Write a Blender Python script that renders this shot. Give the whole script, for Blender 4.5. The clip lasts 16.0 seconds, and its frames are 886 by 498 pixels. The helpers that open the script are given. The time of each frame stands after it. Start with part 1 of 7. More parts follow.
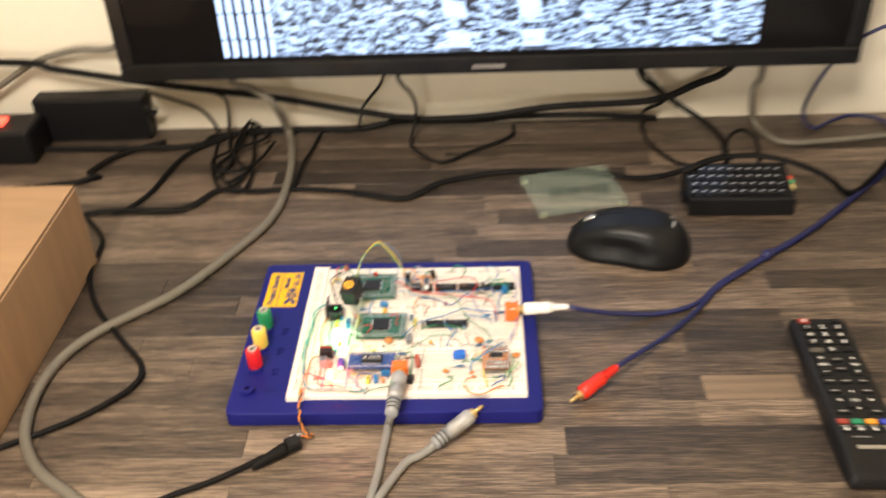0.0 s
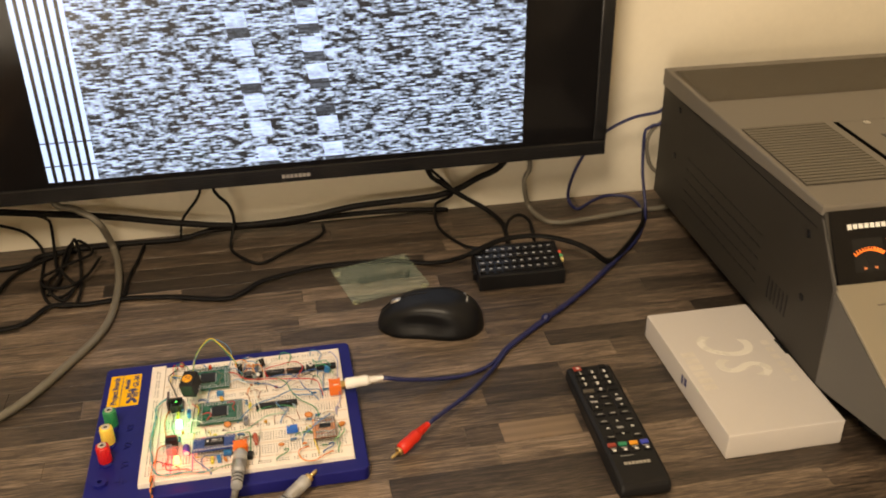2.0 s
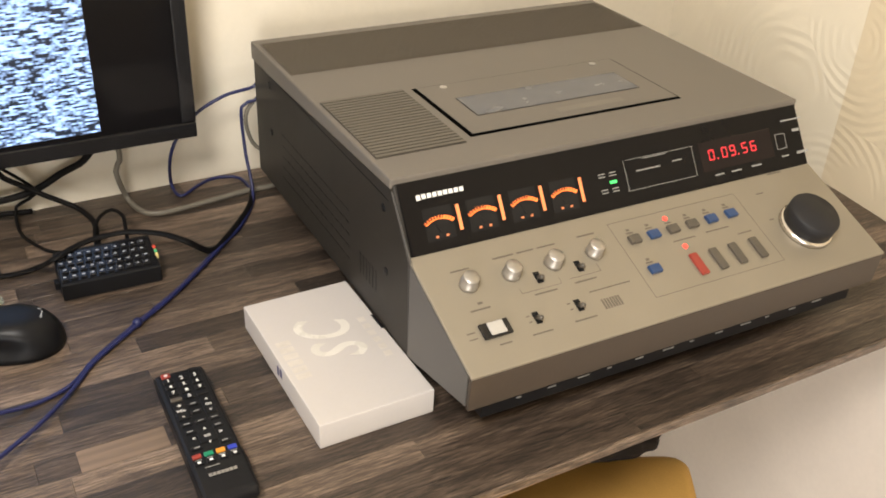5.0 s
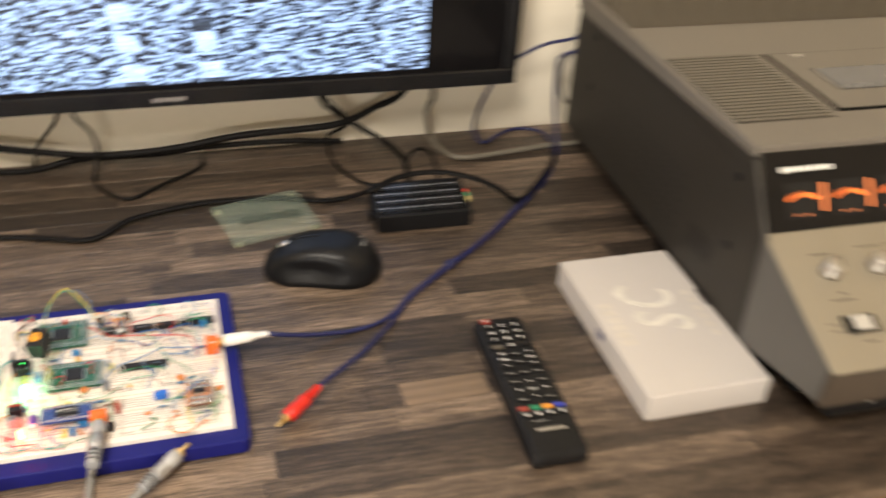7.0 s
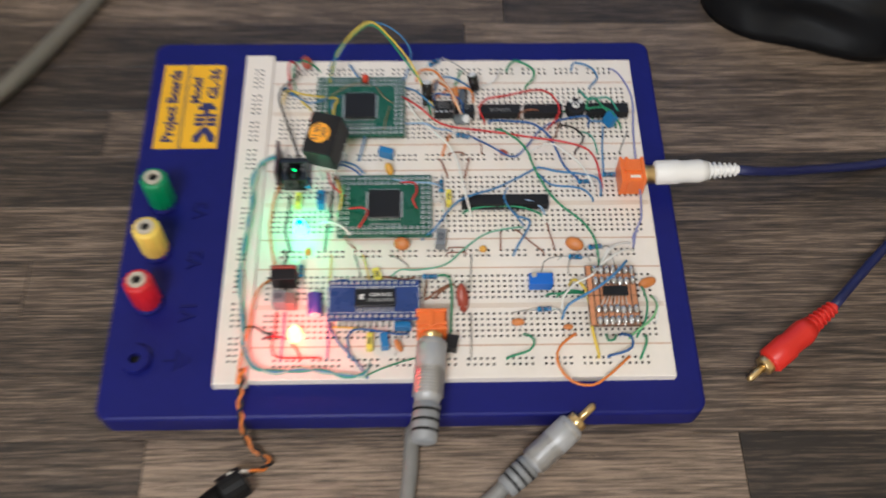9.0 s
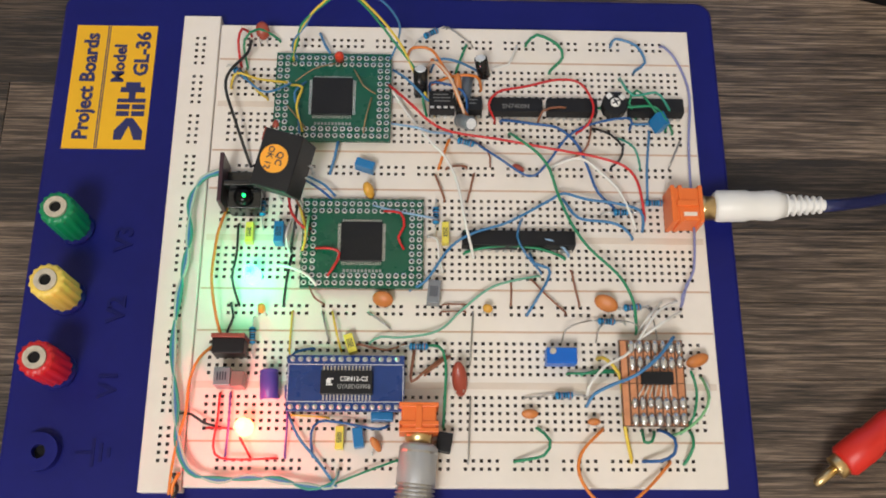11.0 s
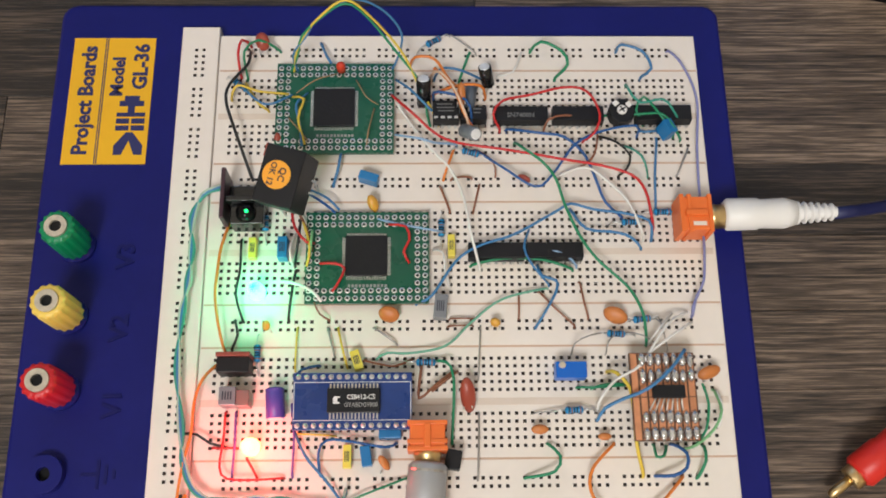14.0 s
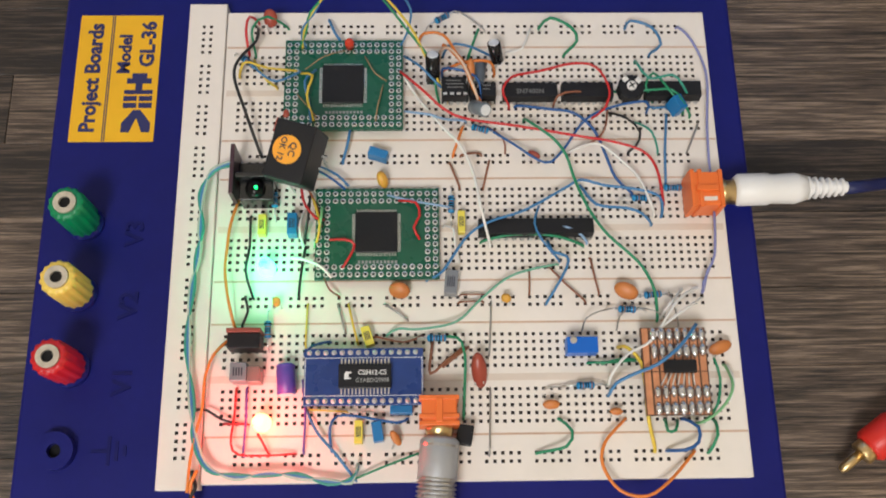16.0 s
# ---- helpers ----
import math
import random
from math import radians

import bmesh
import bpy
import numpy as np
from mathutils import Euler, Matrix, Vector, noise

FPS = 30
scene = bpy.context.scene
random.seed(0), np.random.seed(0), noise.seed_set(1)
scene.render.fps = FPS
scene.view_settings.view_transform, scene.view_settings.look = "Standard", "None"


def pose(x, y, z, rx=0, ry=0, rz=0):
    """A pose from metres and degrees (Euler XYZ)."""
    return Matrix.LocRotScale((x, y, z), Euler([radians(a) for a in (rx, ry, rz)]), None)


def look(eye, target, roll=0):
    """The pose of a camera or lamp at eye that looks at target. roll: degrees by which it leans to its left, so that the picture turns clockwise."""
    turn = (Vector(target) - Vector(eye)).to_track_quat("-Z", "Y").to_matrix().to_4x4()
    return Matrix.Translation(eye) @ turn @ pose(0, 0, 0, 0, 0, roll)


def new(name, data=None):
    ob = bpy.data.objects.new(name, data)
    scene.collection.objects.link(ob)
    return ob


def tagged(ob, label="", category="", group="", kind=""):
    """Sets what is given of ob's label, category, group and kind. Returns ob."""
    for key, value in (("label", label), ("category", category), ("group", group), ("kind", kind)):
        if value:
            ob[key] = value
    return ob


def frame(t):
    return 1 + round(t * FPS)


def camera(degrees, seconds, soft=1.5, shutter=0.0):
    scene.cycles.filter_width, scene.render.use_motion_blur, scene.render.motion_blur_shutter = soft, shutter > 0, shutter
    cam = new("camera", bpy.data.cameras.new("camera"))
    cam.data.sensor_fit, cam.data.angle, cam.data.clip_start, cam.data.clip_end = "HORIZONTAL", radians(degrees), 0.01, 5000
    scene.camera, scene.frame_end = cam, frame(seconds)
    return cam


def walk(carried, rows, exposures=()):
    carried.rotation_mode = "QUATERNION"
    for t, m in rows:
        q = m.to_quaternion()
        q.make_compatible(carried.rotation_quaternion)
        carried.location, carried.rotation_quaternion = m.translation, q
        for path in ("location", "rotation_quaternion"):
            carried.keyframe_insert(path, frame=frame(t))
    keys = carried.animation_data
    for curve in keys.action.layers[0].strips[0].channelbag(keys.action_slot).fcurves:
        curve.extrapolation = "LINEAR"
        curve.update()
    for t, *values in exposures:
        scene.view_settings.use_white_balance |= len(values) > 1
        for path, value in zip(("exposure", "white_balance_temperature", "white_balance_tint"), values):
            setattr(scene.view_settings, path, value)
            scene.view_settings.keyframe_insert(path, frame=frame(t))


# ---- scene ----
cam = camera(49.9, 16.0, soft=1.8, shutter=0.8)
PATH = [
    (0, (0.1340, -0.0370, 0.5224), (0.0500, 1.6042, -0.6176), -2.67),
    (0.5, (0.1173, -0.1081, 0.5539), (0.2318, 1.5915, -0.4941), -1.70),
    (1, (0.1220, -0.1342, 0.5813), (0.3630, 1.5696, -0.4381), -1.06),
    (1.5, (0.1253, -0.1445, 0.5852), (0.4037, 1.5782, -0.3918), -0.67),
    (2, (0.1310, -0.1495, 0.5866), (0.4402, 1.5642, -0.3971), -0.78),
    (2.5, (0.1410, -0.1562, 0.5844), (0.4883, 1.5415, -0.4141), -0.56),
    (3, (0.1875, -0.1655, 0.5851), (0.6670, 1.4947, -0.4218), 0.57),
    (3.5, (0.2445, -0.1675, 0.5893), (0.9350, 1.4221, -0.4087), 1.71),
    (4, (0.2689, -0.1599, 0.5907), (1.0939, 1.3499, -0.4291), 2.19),
    (4.2, (0.2716, -0.1491, 0.5950), (1.1151, 1.3346, -0.4476), 2.07),
    (6.3, (0.2066, -0.1228, 0.5622), (1.0927, 1.3415, -0.4726), 4.73),
    (6.5, (0.1895, -0.1156, 0.5739), (0.9780, 1.3850, -0.4876), 4.05),
    (7, (0.1487, -0.0549, 0.5437), (0.6573, 1.5308, -0.5639), 3.69),
    (7.5, (0.1462, 0.0615, 0.5057), (0.3567, 1.6234, -0.7255), 3.18),
    (8, (0.1427, 0.1517, 0.4782), (0.0922, 1.5625, -0.9386), -0.31),
    (8.5, (0.1028, 0.2641, 0.4150), (0.0438, 1.4902, -1.1639), -1.04),
    (9, (0.0642, 0.3507, 0.3718), (0.1096, 1.3486, -1.3609), 1.72),
    (9.5, (0.0630, 0.4107, 0.3479), (0.2141, 1.2457, -1.4632), 9.11),
    (10, (0.0684, 0.4519, 0.3303), (0.1732, 1.1508, -1.5407), 8.18),
    (12.5, (0.0641, 0.4768, 0.3216), (0.1022, 1.0990, -1.5788), 4.01),
    (13, (0.0639, 0.4786, 0.3206), (0.1039, 1.1010, -1.5797), 3.66),
    (13.5, (0.0653, 0.4799, 0.3219), (0.1088, 1.0980, -1.5797), 3.78),
    (14, (0.0661, 0.4795, 0.3221), (0.1136, 1.0986, -1.5791), 3.91),
    (14.5, (0.0640, 0.4792, 0.3225), (0.1142, 1.1003, -1.5779), 4.04),
    (15, (0.0622, 0.4790, 0.3221), (0.1108, 1.0965, -1.5795), 3.99),
    (15.5, (0.0616, 0.4769, 0.3224), (0.1148, 1.0917, -1.5800), 4.25),
    (16, (0.0618, 0.4746, 0.3196), (0.1151, 1.0789, -1.5861), 4.37),
]
EXPOSURES = [(0.0, 0.56, 6760, 10), (0.5, 0.48, 8040, 12), (1.0, 0.18, 8040, 12), (2.0, -0.15, 8420, 12), (3.0, -0.13, 8310, 12), (3.5, 0.0, 7580, 12), (4.0, 0.27, 6120, 10), (6.5, 0.54, 6330, 10), (7.0, 0.36, 6580, 10), (7.5, 0.44, 6580, 10), (8.0, 0.43, 5400, 6), (8.5, 0.05, 5450, 7), (9.0, -0.4, 5540, 8), (9.5, -0.48, 5740, 8), (10.0, -0.42, 5830, 8), (12.5, -0.42, 5740, 9), (16.0, -0.42, 5740, 9)]
walk(cam, [(t, look(eye, target, roll)) for t, eye, target, roll in PATH], EXPOSURES)

# ---- world and lights ----
world = bpy.data.worlds.new("room_world")
scene.world = world
world.use_nodes = True
world.node_tree.nodes["Background"].inputs[0].default_value = (1.0, 0.93, 0.82, 1)
world.node_tree.nodes["Background"].inputs[1].default_value = 0.03


def lamp(name, kind, energy, colour, m, size=0.1, size_y=None):
    data = bpy.data.lights.new(name, kind)
    data.energy, data.color = energy, colour
    if kind == "AREA":
        data.shape, data.size, data.size_y = "RECTANGLE", size, size_y or size
    else:
        data.shadow_soft_size = size
    ob = new(name, data)
    ob.matrix_world = m
    return ob


lamp("ceiling_lamp_light", "AREA", 25.5, (1.0, 0.91, 0.79), look((-0.22, -0.38, 1.42), (0.15, 0.35, 0.0)), 0.42)
# Low fill light added in front of the desk; no such source is visible.
lamp("window_light", "AREA", 29.0, (1.0, 0.93, 0.84), look((-0.80, -1.8, 0.0), (1.1, 0.3, -0.25)), 1.0)


# ---- materials ----
def tree(name):
    m = bpy.data.materials.new(name)
    m.use_nodes = True
    nt = m.node_tree
    return m, nt, nt.nodes["Principled BSDF"]


def surface(name, colour, rough=0.5, metal=0.0, vary=0.12, scale=40.0, bump=0.15, grain=350.0, stretch=(1, 1, 1), coat=0.0, each=0.0, spec=0.5):
    """A painted, moulded or metal surface: colour that wanders at two scales, uneven gloss and fine relief."""
    m, nt, p = tree(name)
    n, l = nt.nodes.new, nt.links.new
    co, mp = n("ShaderNodeTexCoord"), n("ShaderNodeMapping")
    mp.inputs["Scale"].default_value = stretch
    l(co.outputs["Object"], mp.inputs["Vector"])
    big, fine = n("ShaderNodeTexNoise"), n("ShaderNodeTexNoise")
    big.inputs["Scale"].default_value, fine.inputs["Scale"].default_value = scale, grain
    big.inputs["Detail"].default_value, fine.inputs["Detail"].default_value = 4, 3
    for t in (big, fine):
        l(mp.outputs["Vector"], t.inputs["Vector"])
    add = n("ShaderNodeMath")
    add.operation = "MULTIPLY_ADD"
    l(fine.outputs["Fac"], add.inputs[0])
    add.inputs[1].default_value = 0.4
    l(big.outputs["Fac"], add.inputs[2])
    ramp = n("ShaderNodeMapRange")
    ramp.inputs["From Min"].default_value, ramp.inputs["From Max"].default_value = 0.4, 1.0
    ramp.inputs["To Min"].default_value, ramp.inputs["To Max"].default_value = 1 - vary, 1 + vary
    l(add.outputs[0], ramp.inputs["Value"])
    fac = ramp.outputs["Result"]
    if each:
        info, er, mul = n("ShaderNodeObjectInfo"), n("ShaderNodeMapRange"), n("ShaderNodeMath")
        er.inputs["To Min"].default_value, er.inputs["To Max"].default_value = 1 - each, 1 + each
        l(info.outputs["Random"], er.inputs["Value"])
        mul.operation = "MULTIPLY"
        l(fac, mul.inputs[0])
        l(er.outputs["Result"], mul.inputs[1])
        fac = mul.outputs[0]
    mix = n("ShaderNodeVectorMath")
    mix.operation = "SCALE"
    mix.inputs[0].default_value = colour[:3]
    l(fac, mix.inputs["Scale"])
    l(mix.outputs["Vector"], p.inputs["Base Color"])
    rr = n("ShaderNodeMapRange")
    rr.inputs["To Min"].default_value, rr.inputs["To Max"].default_value = max(rough - 0.08, 0.03), min(rough + 0.08, 1)
    l(big.outputs["Fac"], rr.inputs["Value"])
    l(rr.outputs["Result"], p.inputs["Roughness"])
    p.inputs["Metallic"].default_value = metal
    p.inputs["Coat Weight"].default_value = coat
    p.inputs["Specular IOR Level"].default_value = spec
    if bump:
        b = n("ShaderNodeBump")
        b.inputs["Strength"].default_value, b.inputs["Distance"].default_value = bump, 0.0004
        l(fine.outputs["Fac"], b.inputs["Height"])
        l(b.outputs["Normal"], p.inputs["Normal"])
    return m


def glow(name, colour, strength):
    m, nt, p = tree(name)
    p.inputs["Base Color"].default_value = (*colour, 1)
    p.inputs["Emission Color"].default_value = (*colour, 1)
    p.inputs["Emission Strength"].default_value = strength
    p.inputs["Roughness"].default_value = 0.4
    return m


def plank_material(name, tone):
    """Printed wood laminate: long streaks along x, each block its own tone from grey brown to tan."""
    m, nt, p = tree(name)
    n, l = nt.nodes.new, nt.links.new
    co, info = n("ShaderNodeTexCoord"), n("ShaderNodeObjectInfo")
    off = n("ShaderNodeVectorMath")
    off.operation = "MULTIPLY_ADD"
    l(info.outputs["Random"], off.inputs[0])
    off.inputs[1].default_value = (37.0, 91.0, 13.0)
    l(co.outputs["Object"], off.inputs[2])
    def streak(sx, sy, detail, rough=0.6):
        mp, t = n("ShaderNodeMapping"), n("ShaderNodeTexNoise")
        mp.inputs["Scale"].default_value = (sx, sy, sy * 0.4)
        t.inputs["Scale"].default_value, t.inputs["Detail"].default_value, t.inputs["Roughness"].default_value = 1.0, detail, rough
        l(off.outputs["Vector"], mp.inputs["Vector"])
        l(mp.outputs["Vector"], t.inputs["Vector"])
        return t.outputs["Fac"]
    wide, fine, blot, dash = streak(5, 120, 8, 0.72), streak(30, 2300, 4, 0.75), streak(9, 26, 4), streak(40, 1150, 3, 0.7)
    a = n("ShaderNodeMath"); a.operation = "MULTIPLY_ADD"; a.inputs[1].default_value = 2.0
    mix = n("ShaderNodeMath"); mix.operation = "MULTIPLY_ADD"; mix.inputs[1].default_value = 0.26
    half = n("ShaderNodeMath"); half.operation = "MULTIPLY_ADD"; half.inputs[1].default_value = 0.55; half.inputs[2].default_value = 0.080
    crisp = n("ShaderNodeMapRange"); crisp.inputs["From Min"].default_value, crisp.inputs["From Max"].default_value = 0.37, 0.63
    l(dash, crisp.inputs["Value"])
    l(fine, half.inputs[0]); l(crisp.outputs["Result"], mix.inputs[0]); l(half.outputs[0], mix.inputs[2])
    l(mix.outputs[0], a.inputs[0]); l(wide, a.inputs[2])
    b = n("ShaderNodeMath"); b.operation = "MULTIPLY_ADD"; b.inputs[1].default_value = 0.42
    l(info.outputs["Random"], b.inputs[0]); l(a.outputs[0], b.inputs[2])
    c = n("ShaderNodeMath"); c.operation = "MULTIPLY_ADD"; c.inputs[1].default_value = 0.38
    l(blot, c.inputs[0]); l(b.outputs[0], c.inputs[2])
    ramp = n("ShaderNodeValToRGB")
    ramp.color_ramp.elements[0].position, ramp.color_ramp.elements[1].position = 0.26, 0.84
    ramp.color_ramp.elements[0].color = (0.021, 0.016, 0.013, 1)
    ramp.color_ramp.elements[1].color = (0.38, 0.282, 0.205, 1)
    e = ramp.color_ramp.elements.new(0.52); e.color = (0.112, 0.080, 0.058, 1)
    sc = n("ShaderNodeMath"); sc.operation = "MULTIPLY_ADD"; sc.inputs[1].default_value = 0.66; sc.inputs[2].default_value = -0.812 + tone
    l(c.outputs[0], sc.inputs[0])
    l(sc.outputs[0], ramp.inputs["Fac"])
    l(ramp.outputs["Color"], p.inputs["Base Color"])
    r = n("ShaderNodeMapRange"); r.inputs["To Min"].default_value, r.inputs["To Max"].default_value = 0.30, 0.50
    l(fine, r.inputs["Value"]); l(r.outputs["Result"], p.inputs["Roughness"])
    bp = n("ShaderNodeBump"); bp.inputs["Strength"].default_value, bp.inputs["Distance"].default_value = 0.4, 0.0004
    l(a.outputs[0], bp.inputs["Height"]); l(bp.outputs["Normal"], p.inputs["Normal"])
    return m


def plaster_material(name, colour):
    """Cream plaster combed in big overlapping swirls."""
    m, nt, p = tree(name)
    n, l = nt.nodes.new, nt.links.new
    co = n("ShaderNodeTexCoord")
    vor, dist = n("ShaderNodeTexVoronoi"), n("ShaderNodeVectorMath")
    vor.inputs["Scale"].default_value = 4.6
    l(co.outputs["Object"], vor.inputs["Vector"])
    nz = n("ShaderNodeTexNoise"); nz.inputs["Scale"].default_value = 3.5; nz.inputs["Detail"].default_value = 3
    l(co.outputs["Object"], nz.inputs["Vector"])
    ph = n("ShaderNodeMath"); ph.operation = "MULTIPLY_ADD"; ph.inputs[1].default_value = 105.0
    l(vor.outputs["Distance"], ph.inputs[0])
    wob = n("ShaderNodeMath"); wob.operation = "MULTIPLY"; wob.inputs[1].default_value = 34.0
    l(nz.outputs["Fac"], wob.inputs[0]); l(wob.outputs[0], ph.inputs[2])
    sn = n("ShaderNodeMath"); sn.operation = "SINE"; l(ph.outputs[0], sn.inputs[0])
    n2 = n("ShaderNodeTexNoise"); n2.inputs["Scale"].default_value = 14; n2.inputs["Detail"].default_value = 5
    l(co.outputs["Object"], n2.inputs["Vector"])
    am = n("ShaderNodeMath"); am.operation = "MULTIPLY"; l(sn.outputs[0], am.inputs[0])
    mr = n("ShaderNodeMapRange"); mr.inputs["From Min"].default_value, mr.inputs["From Max"].default_value = 0.42, 0.65
    l(n2.outputs["Fac"], mr.inputs["Value"]); l(mr.outputs["Result"], am.inputs[1])
    bp = n("ShaderNodeBump"); bp.inputs["Strength"].default_value, bp.inputs["Distance"].default_value = 0.27, 0.0022
    l(am.outputs[0], bp.inputs["Height"]); l(bp.outputs["Normal"], p.inputs["Normal"])
    tone = n("ShaderNodeMapRange"); tone.inputs["To Min"].default_value, tone.inputs["To Max"].default_value = 0.93, 1.05
    l(n2.outputs["Fac"], tone.inputs["Value"])
    v = n("ShaderNodeVectorMath"); v.operation = "SCALE"; v.inputs[0].default_value = colour
    l(tone.outputs["Result"], v.inputs["Scale"]); l(v.outputs["Vector"], p.inputs["Base Color"])
    p.inputs["Roughness"].default_value = 0.75
    return m


WOOD, WOOD_PALE_LIT, WOOD_DEEP = plank_material("wood_laminate", 0.0), plank_material("pale_lit_wood_laminate", 0.065), plank_material("deep_wood_laminate", -0.045)
WALL = surface("cream_wall_paint", (0.78, 0.72, 0.60), 0.7, vary=0.05, scale=6, bump=0.3, grain=120)
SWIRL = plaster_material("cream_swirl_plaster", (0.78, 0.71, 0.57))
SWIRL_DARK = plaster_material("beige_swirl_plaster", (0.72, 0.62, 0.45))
WOOD_TAN_GLINT = surface("tan_wood_glint_block", (0.180, 0.128, 0.088), 0.42, vary=0.45, scale=6, grain=40, bump=0.1, stretch=(1, 30, 1))
PALE_LIT_WALL = surface("pale_pinkish_lit_wall_paint", (0.86, 0.775, 0.70), 0.7, vary=0.05, scale=8, bump=0.3, grain=120)
CEIL = surface("white_ceiling_paint", (0.8, 0.78, 0.74), 0.8, vary=0.04)
CARPET = surface("grey_carpet", (0.32, 0.29, 0.25), 0.95, vary=0.25, scale=30, grain=600, bump=0.6)
BLACK = surface("black_plastic", (0.008, 0.008, 0.009), 0.45, vary=0.2, spec=0.22)
BLACK_GLOSS = surface("glossy_black_plastic", (0.010, 0.010, 0.011), 0.16, vary=0.2, bump=0.03)
BLACK_RUBBER = surface("black_rubber", (0.006, 0.0055, 0.0055), 0.60, vary=0.2, spec=0.14)
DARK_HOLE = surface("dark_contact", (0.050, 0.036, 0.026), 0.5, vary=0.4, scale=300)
BLUE_BASE = surface("blue_plastic", (0.009, 0.011, 0.140), 0.44, vary=0.14, scale=25, bump=0.10, grain=260, spec=0.2)
CREAM = surface("cream_abs", (0.84, 0.765, 0.685), 0.45, vary=0.06, scale=26, bump=0.06, grain=240)
WHITE_BOX = surface("white_card", (0.57, 0.535, 0.51), 0.42, vary=0.03, scale=10, bump=0.05)
PEARL = surface("pearl_print", (0.74, 0.705, 0.64), 0.28, vary=0.05, coat=0.2)
CARD = surface("brown_cardboard", (0.36, 0.22, 0.12), 0.8, vary=0.14, scale=14, bump=0.35, grain=240, stretch=(1, 6, 1))
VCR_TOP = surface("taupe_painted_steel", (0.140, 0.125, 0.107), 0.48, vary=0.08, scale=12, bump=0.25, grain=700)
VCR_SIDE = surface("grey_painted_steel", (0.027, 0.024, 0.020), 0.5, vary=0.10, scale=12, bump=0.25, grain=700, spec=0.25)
VCR_GRILLE = surface("brown_grille", (0.088, 0.074, 0.056), 0.5, vary=0.12)
VCR_PANEL = surface("champagne_panel", (0.258, 0.228, 0.176), 0.42, metal=0.15, vary=0.05, scale=16, bump=0.12, grain=900)
VCR_CHEEK = surface("grey_cheek_paint", (0.088, 0.083, 0.077), 0.44, vary=0.10, scale=12, bump=0.25, grain=700)
VCR_LIP = surface("bronze_lip", (0.056, 0.042, 0.031), 0.45, vary=0.1)
GLASS_BLACK = surface("smoked_window", (0.006, 0.0055, 0.006), 0.10, vary=0.1, bump=0.0, spec=0.16)
CHROME = surface("chrome", (0.75, 0.72, 0.68), 0.18, metal=1.0, vary=0.08, bump=0.03)
SILVER = surface("satin_silver", (0.52, 0.51, 0.50), 0.34, metal=0.9, vary=0.08)
GOLD = surface("gold_plate", (0.68, 0.50, 0.24), 0.33, metal=1.0, vary=0.08)
WHITE = surface("white_plastic", (0.80, 0.78, 0.75), 0.4, vary=0.03)
PRINT_WHITE = surface("white_print", (0.78, 0.78, 0.76), 0.5, vary=0.03, bump=0)
PRINT_DIM = surface("grey_print", (0.30, 0.30, 0.29), 0.5, vary=0.03, bump=0)
PRINT_BLACK = surface("black_print", (0.03, 0.03, 0.05), 0.5, vary=0.03, bump=0)
YELLOW_LABEL = surface("yellow_label", (0.84, 0.46, 0.012), 0.5, vary=0.05, bump=0.05, spec=0.3)
NAVY_PRINT = surface("navy_print", (0.022, 0.025, 0.12), 0.45, vary=0.05, bump=0)


# ---- mesh tools ----
def part(name, bm, material, parent=None, label="", smooth=False):
    """Links a bmesh as one mesh object, under a thing or part where one is given."""
    me = bpy.data.meshes.new(name)
    bm.to_mesh(me)
    bm.free()
    for m in material if isinstance(material, (list, tuple)) else [material]:
        me.materials.append(m)
    if smooth:
        me.polygons.foreach_set("use_smooth", [True] * len(me.polygons))
    ob = new(name, me)
    if parent is not None:
        ob.parent = parent
    if label:
        tagged(ob, label)
    return ob


def thing(name, label, category, group="", kind=""):
    return tagged(new(name), label, category, group, kind)


def block(x0, x1, y0, y1, z0, z1, bevel=0.0, seg=2, bm=None):
    own = bmesh.new()
    bmesh.ops.create_cube(own, size=1.0, matrix=Matrix.LocRotScale(((x0 + x1) / 2, (y0 + y1) / 2, (z0 + z1) / 2), None, (x1 - x0, y1 - y0, z1 - z0)))
    if bevel:
        bmesh.ops.bevel(own, geom=own.edges[:], offset=bevel, segments=seg, profile=0.5, affect="EDGES")
    return merge(bm, own)


def merge(bm, own):
    if bm is None:
        return own
    me = bpy.data.meshes.new("tmp")
    own.to_mesh(me)
    own.free()
    bm.from_mesh(me)
    bpy.data.meshes.remove(me)
    return bm


def moved(bm, m):
    bmesh.ops.transform(bm, matrix=m, verts=bm.verts[:])
    return bm


def prism(outline, x0, x1, bevel=0.0, axis="x", bm=None):
    """A closed outline in the plane across the axis, drawn out along it."""
    own = bmesh.new()
    def put(u, v, w):
        return {"x": (w, u, v), "y": (u, w, v), "z": (u, v, w)}[axis]
    a = [own.verts.new(put(u, v, x0)) for u, v in outline]
    b = [own.verts.new(put(u, v, x1)) for u, v in outline]
    own.faces.new(a[::-1])
    own.faces.new(b)
    for i in range(len(a)):
        j = (i + 1) % len(a)
        own.faces.new((a[i], a[j], b[j], b[i]))
    bmesh.ops.recalc_face_normals(own, faces=own.faces[:])
    if bevel:
        bmesh.ops.bevel(own, geom=own.edges[:], offset=bevel, segments=2, profile=0.5, affect="EDGES")
    return merge(bm, own)


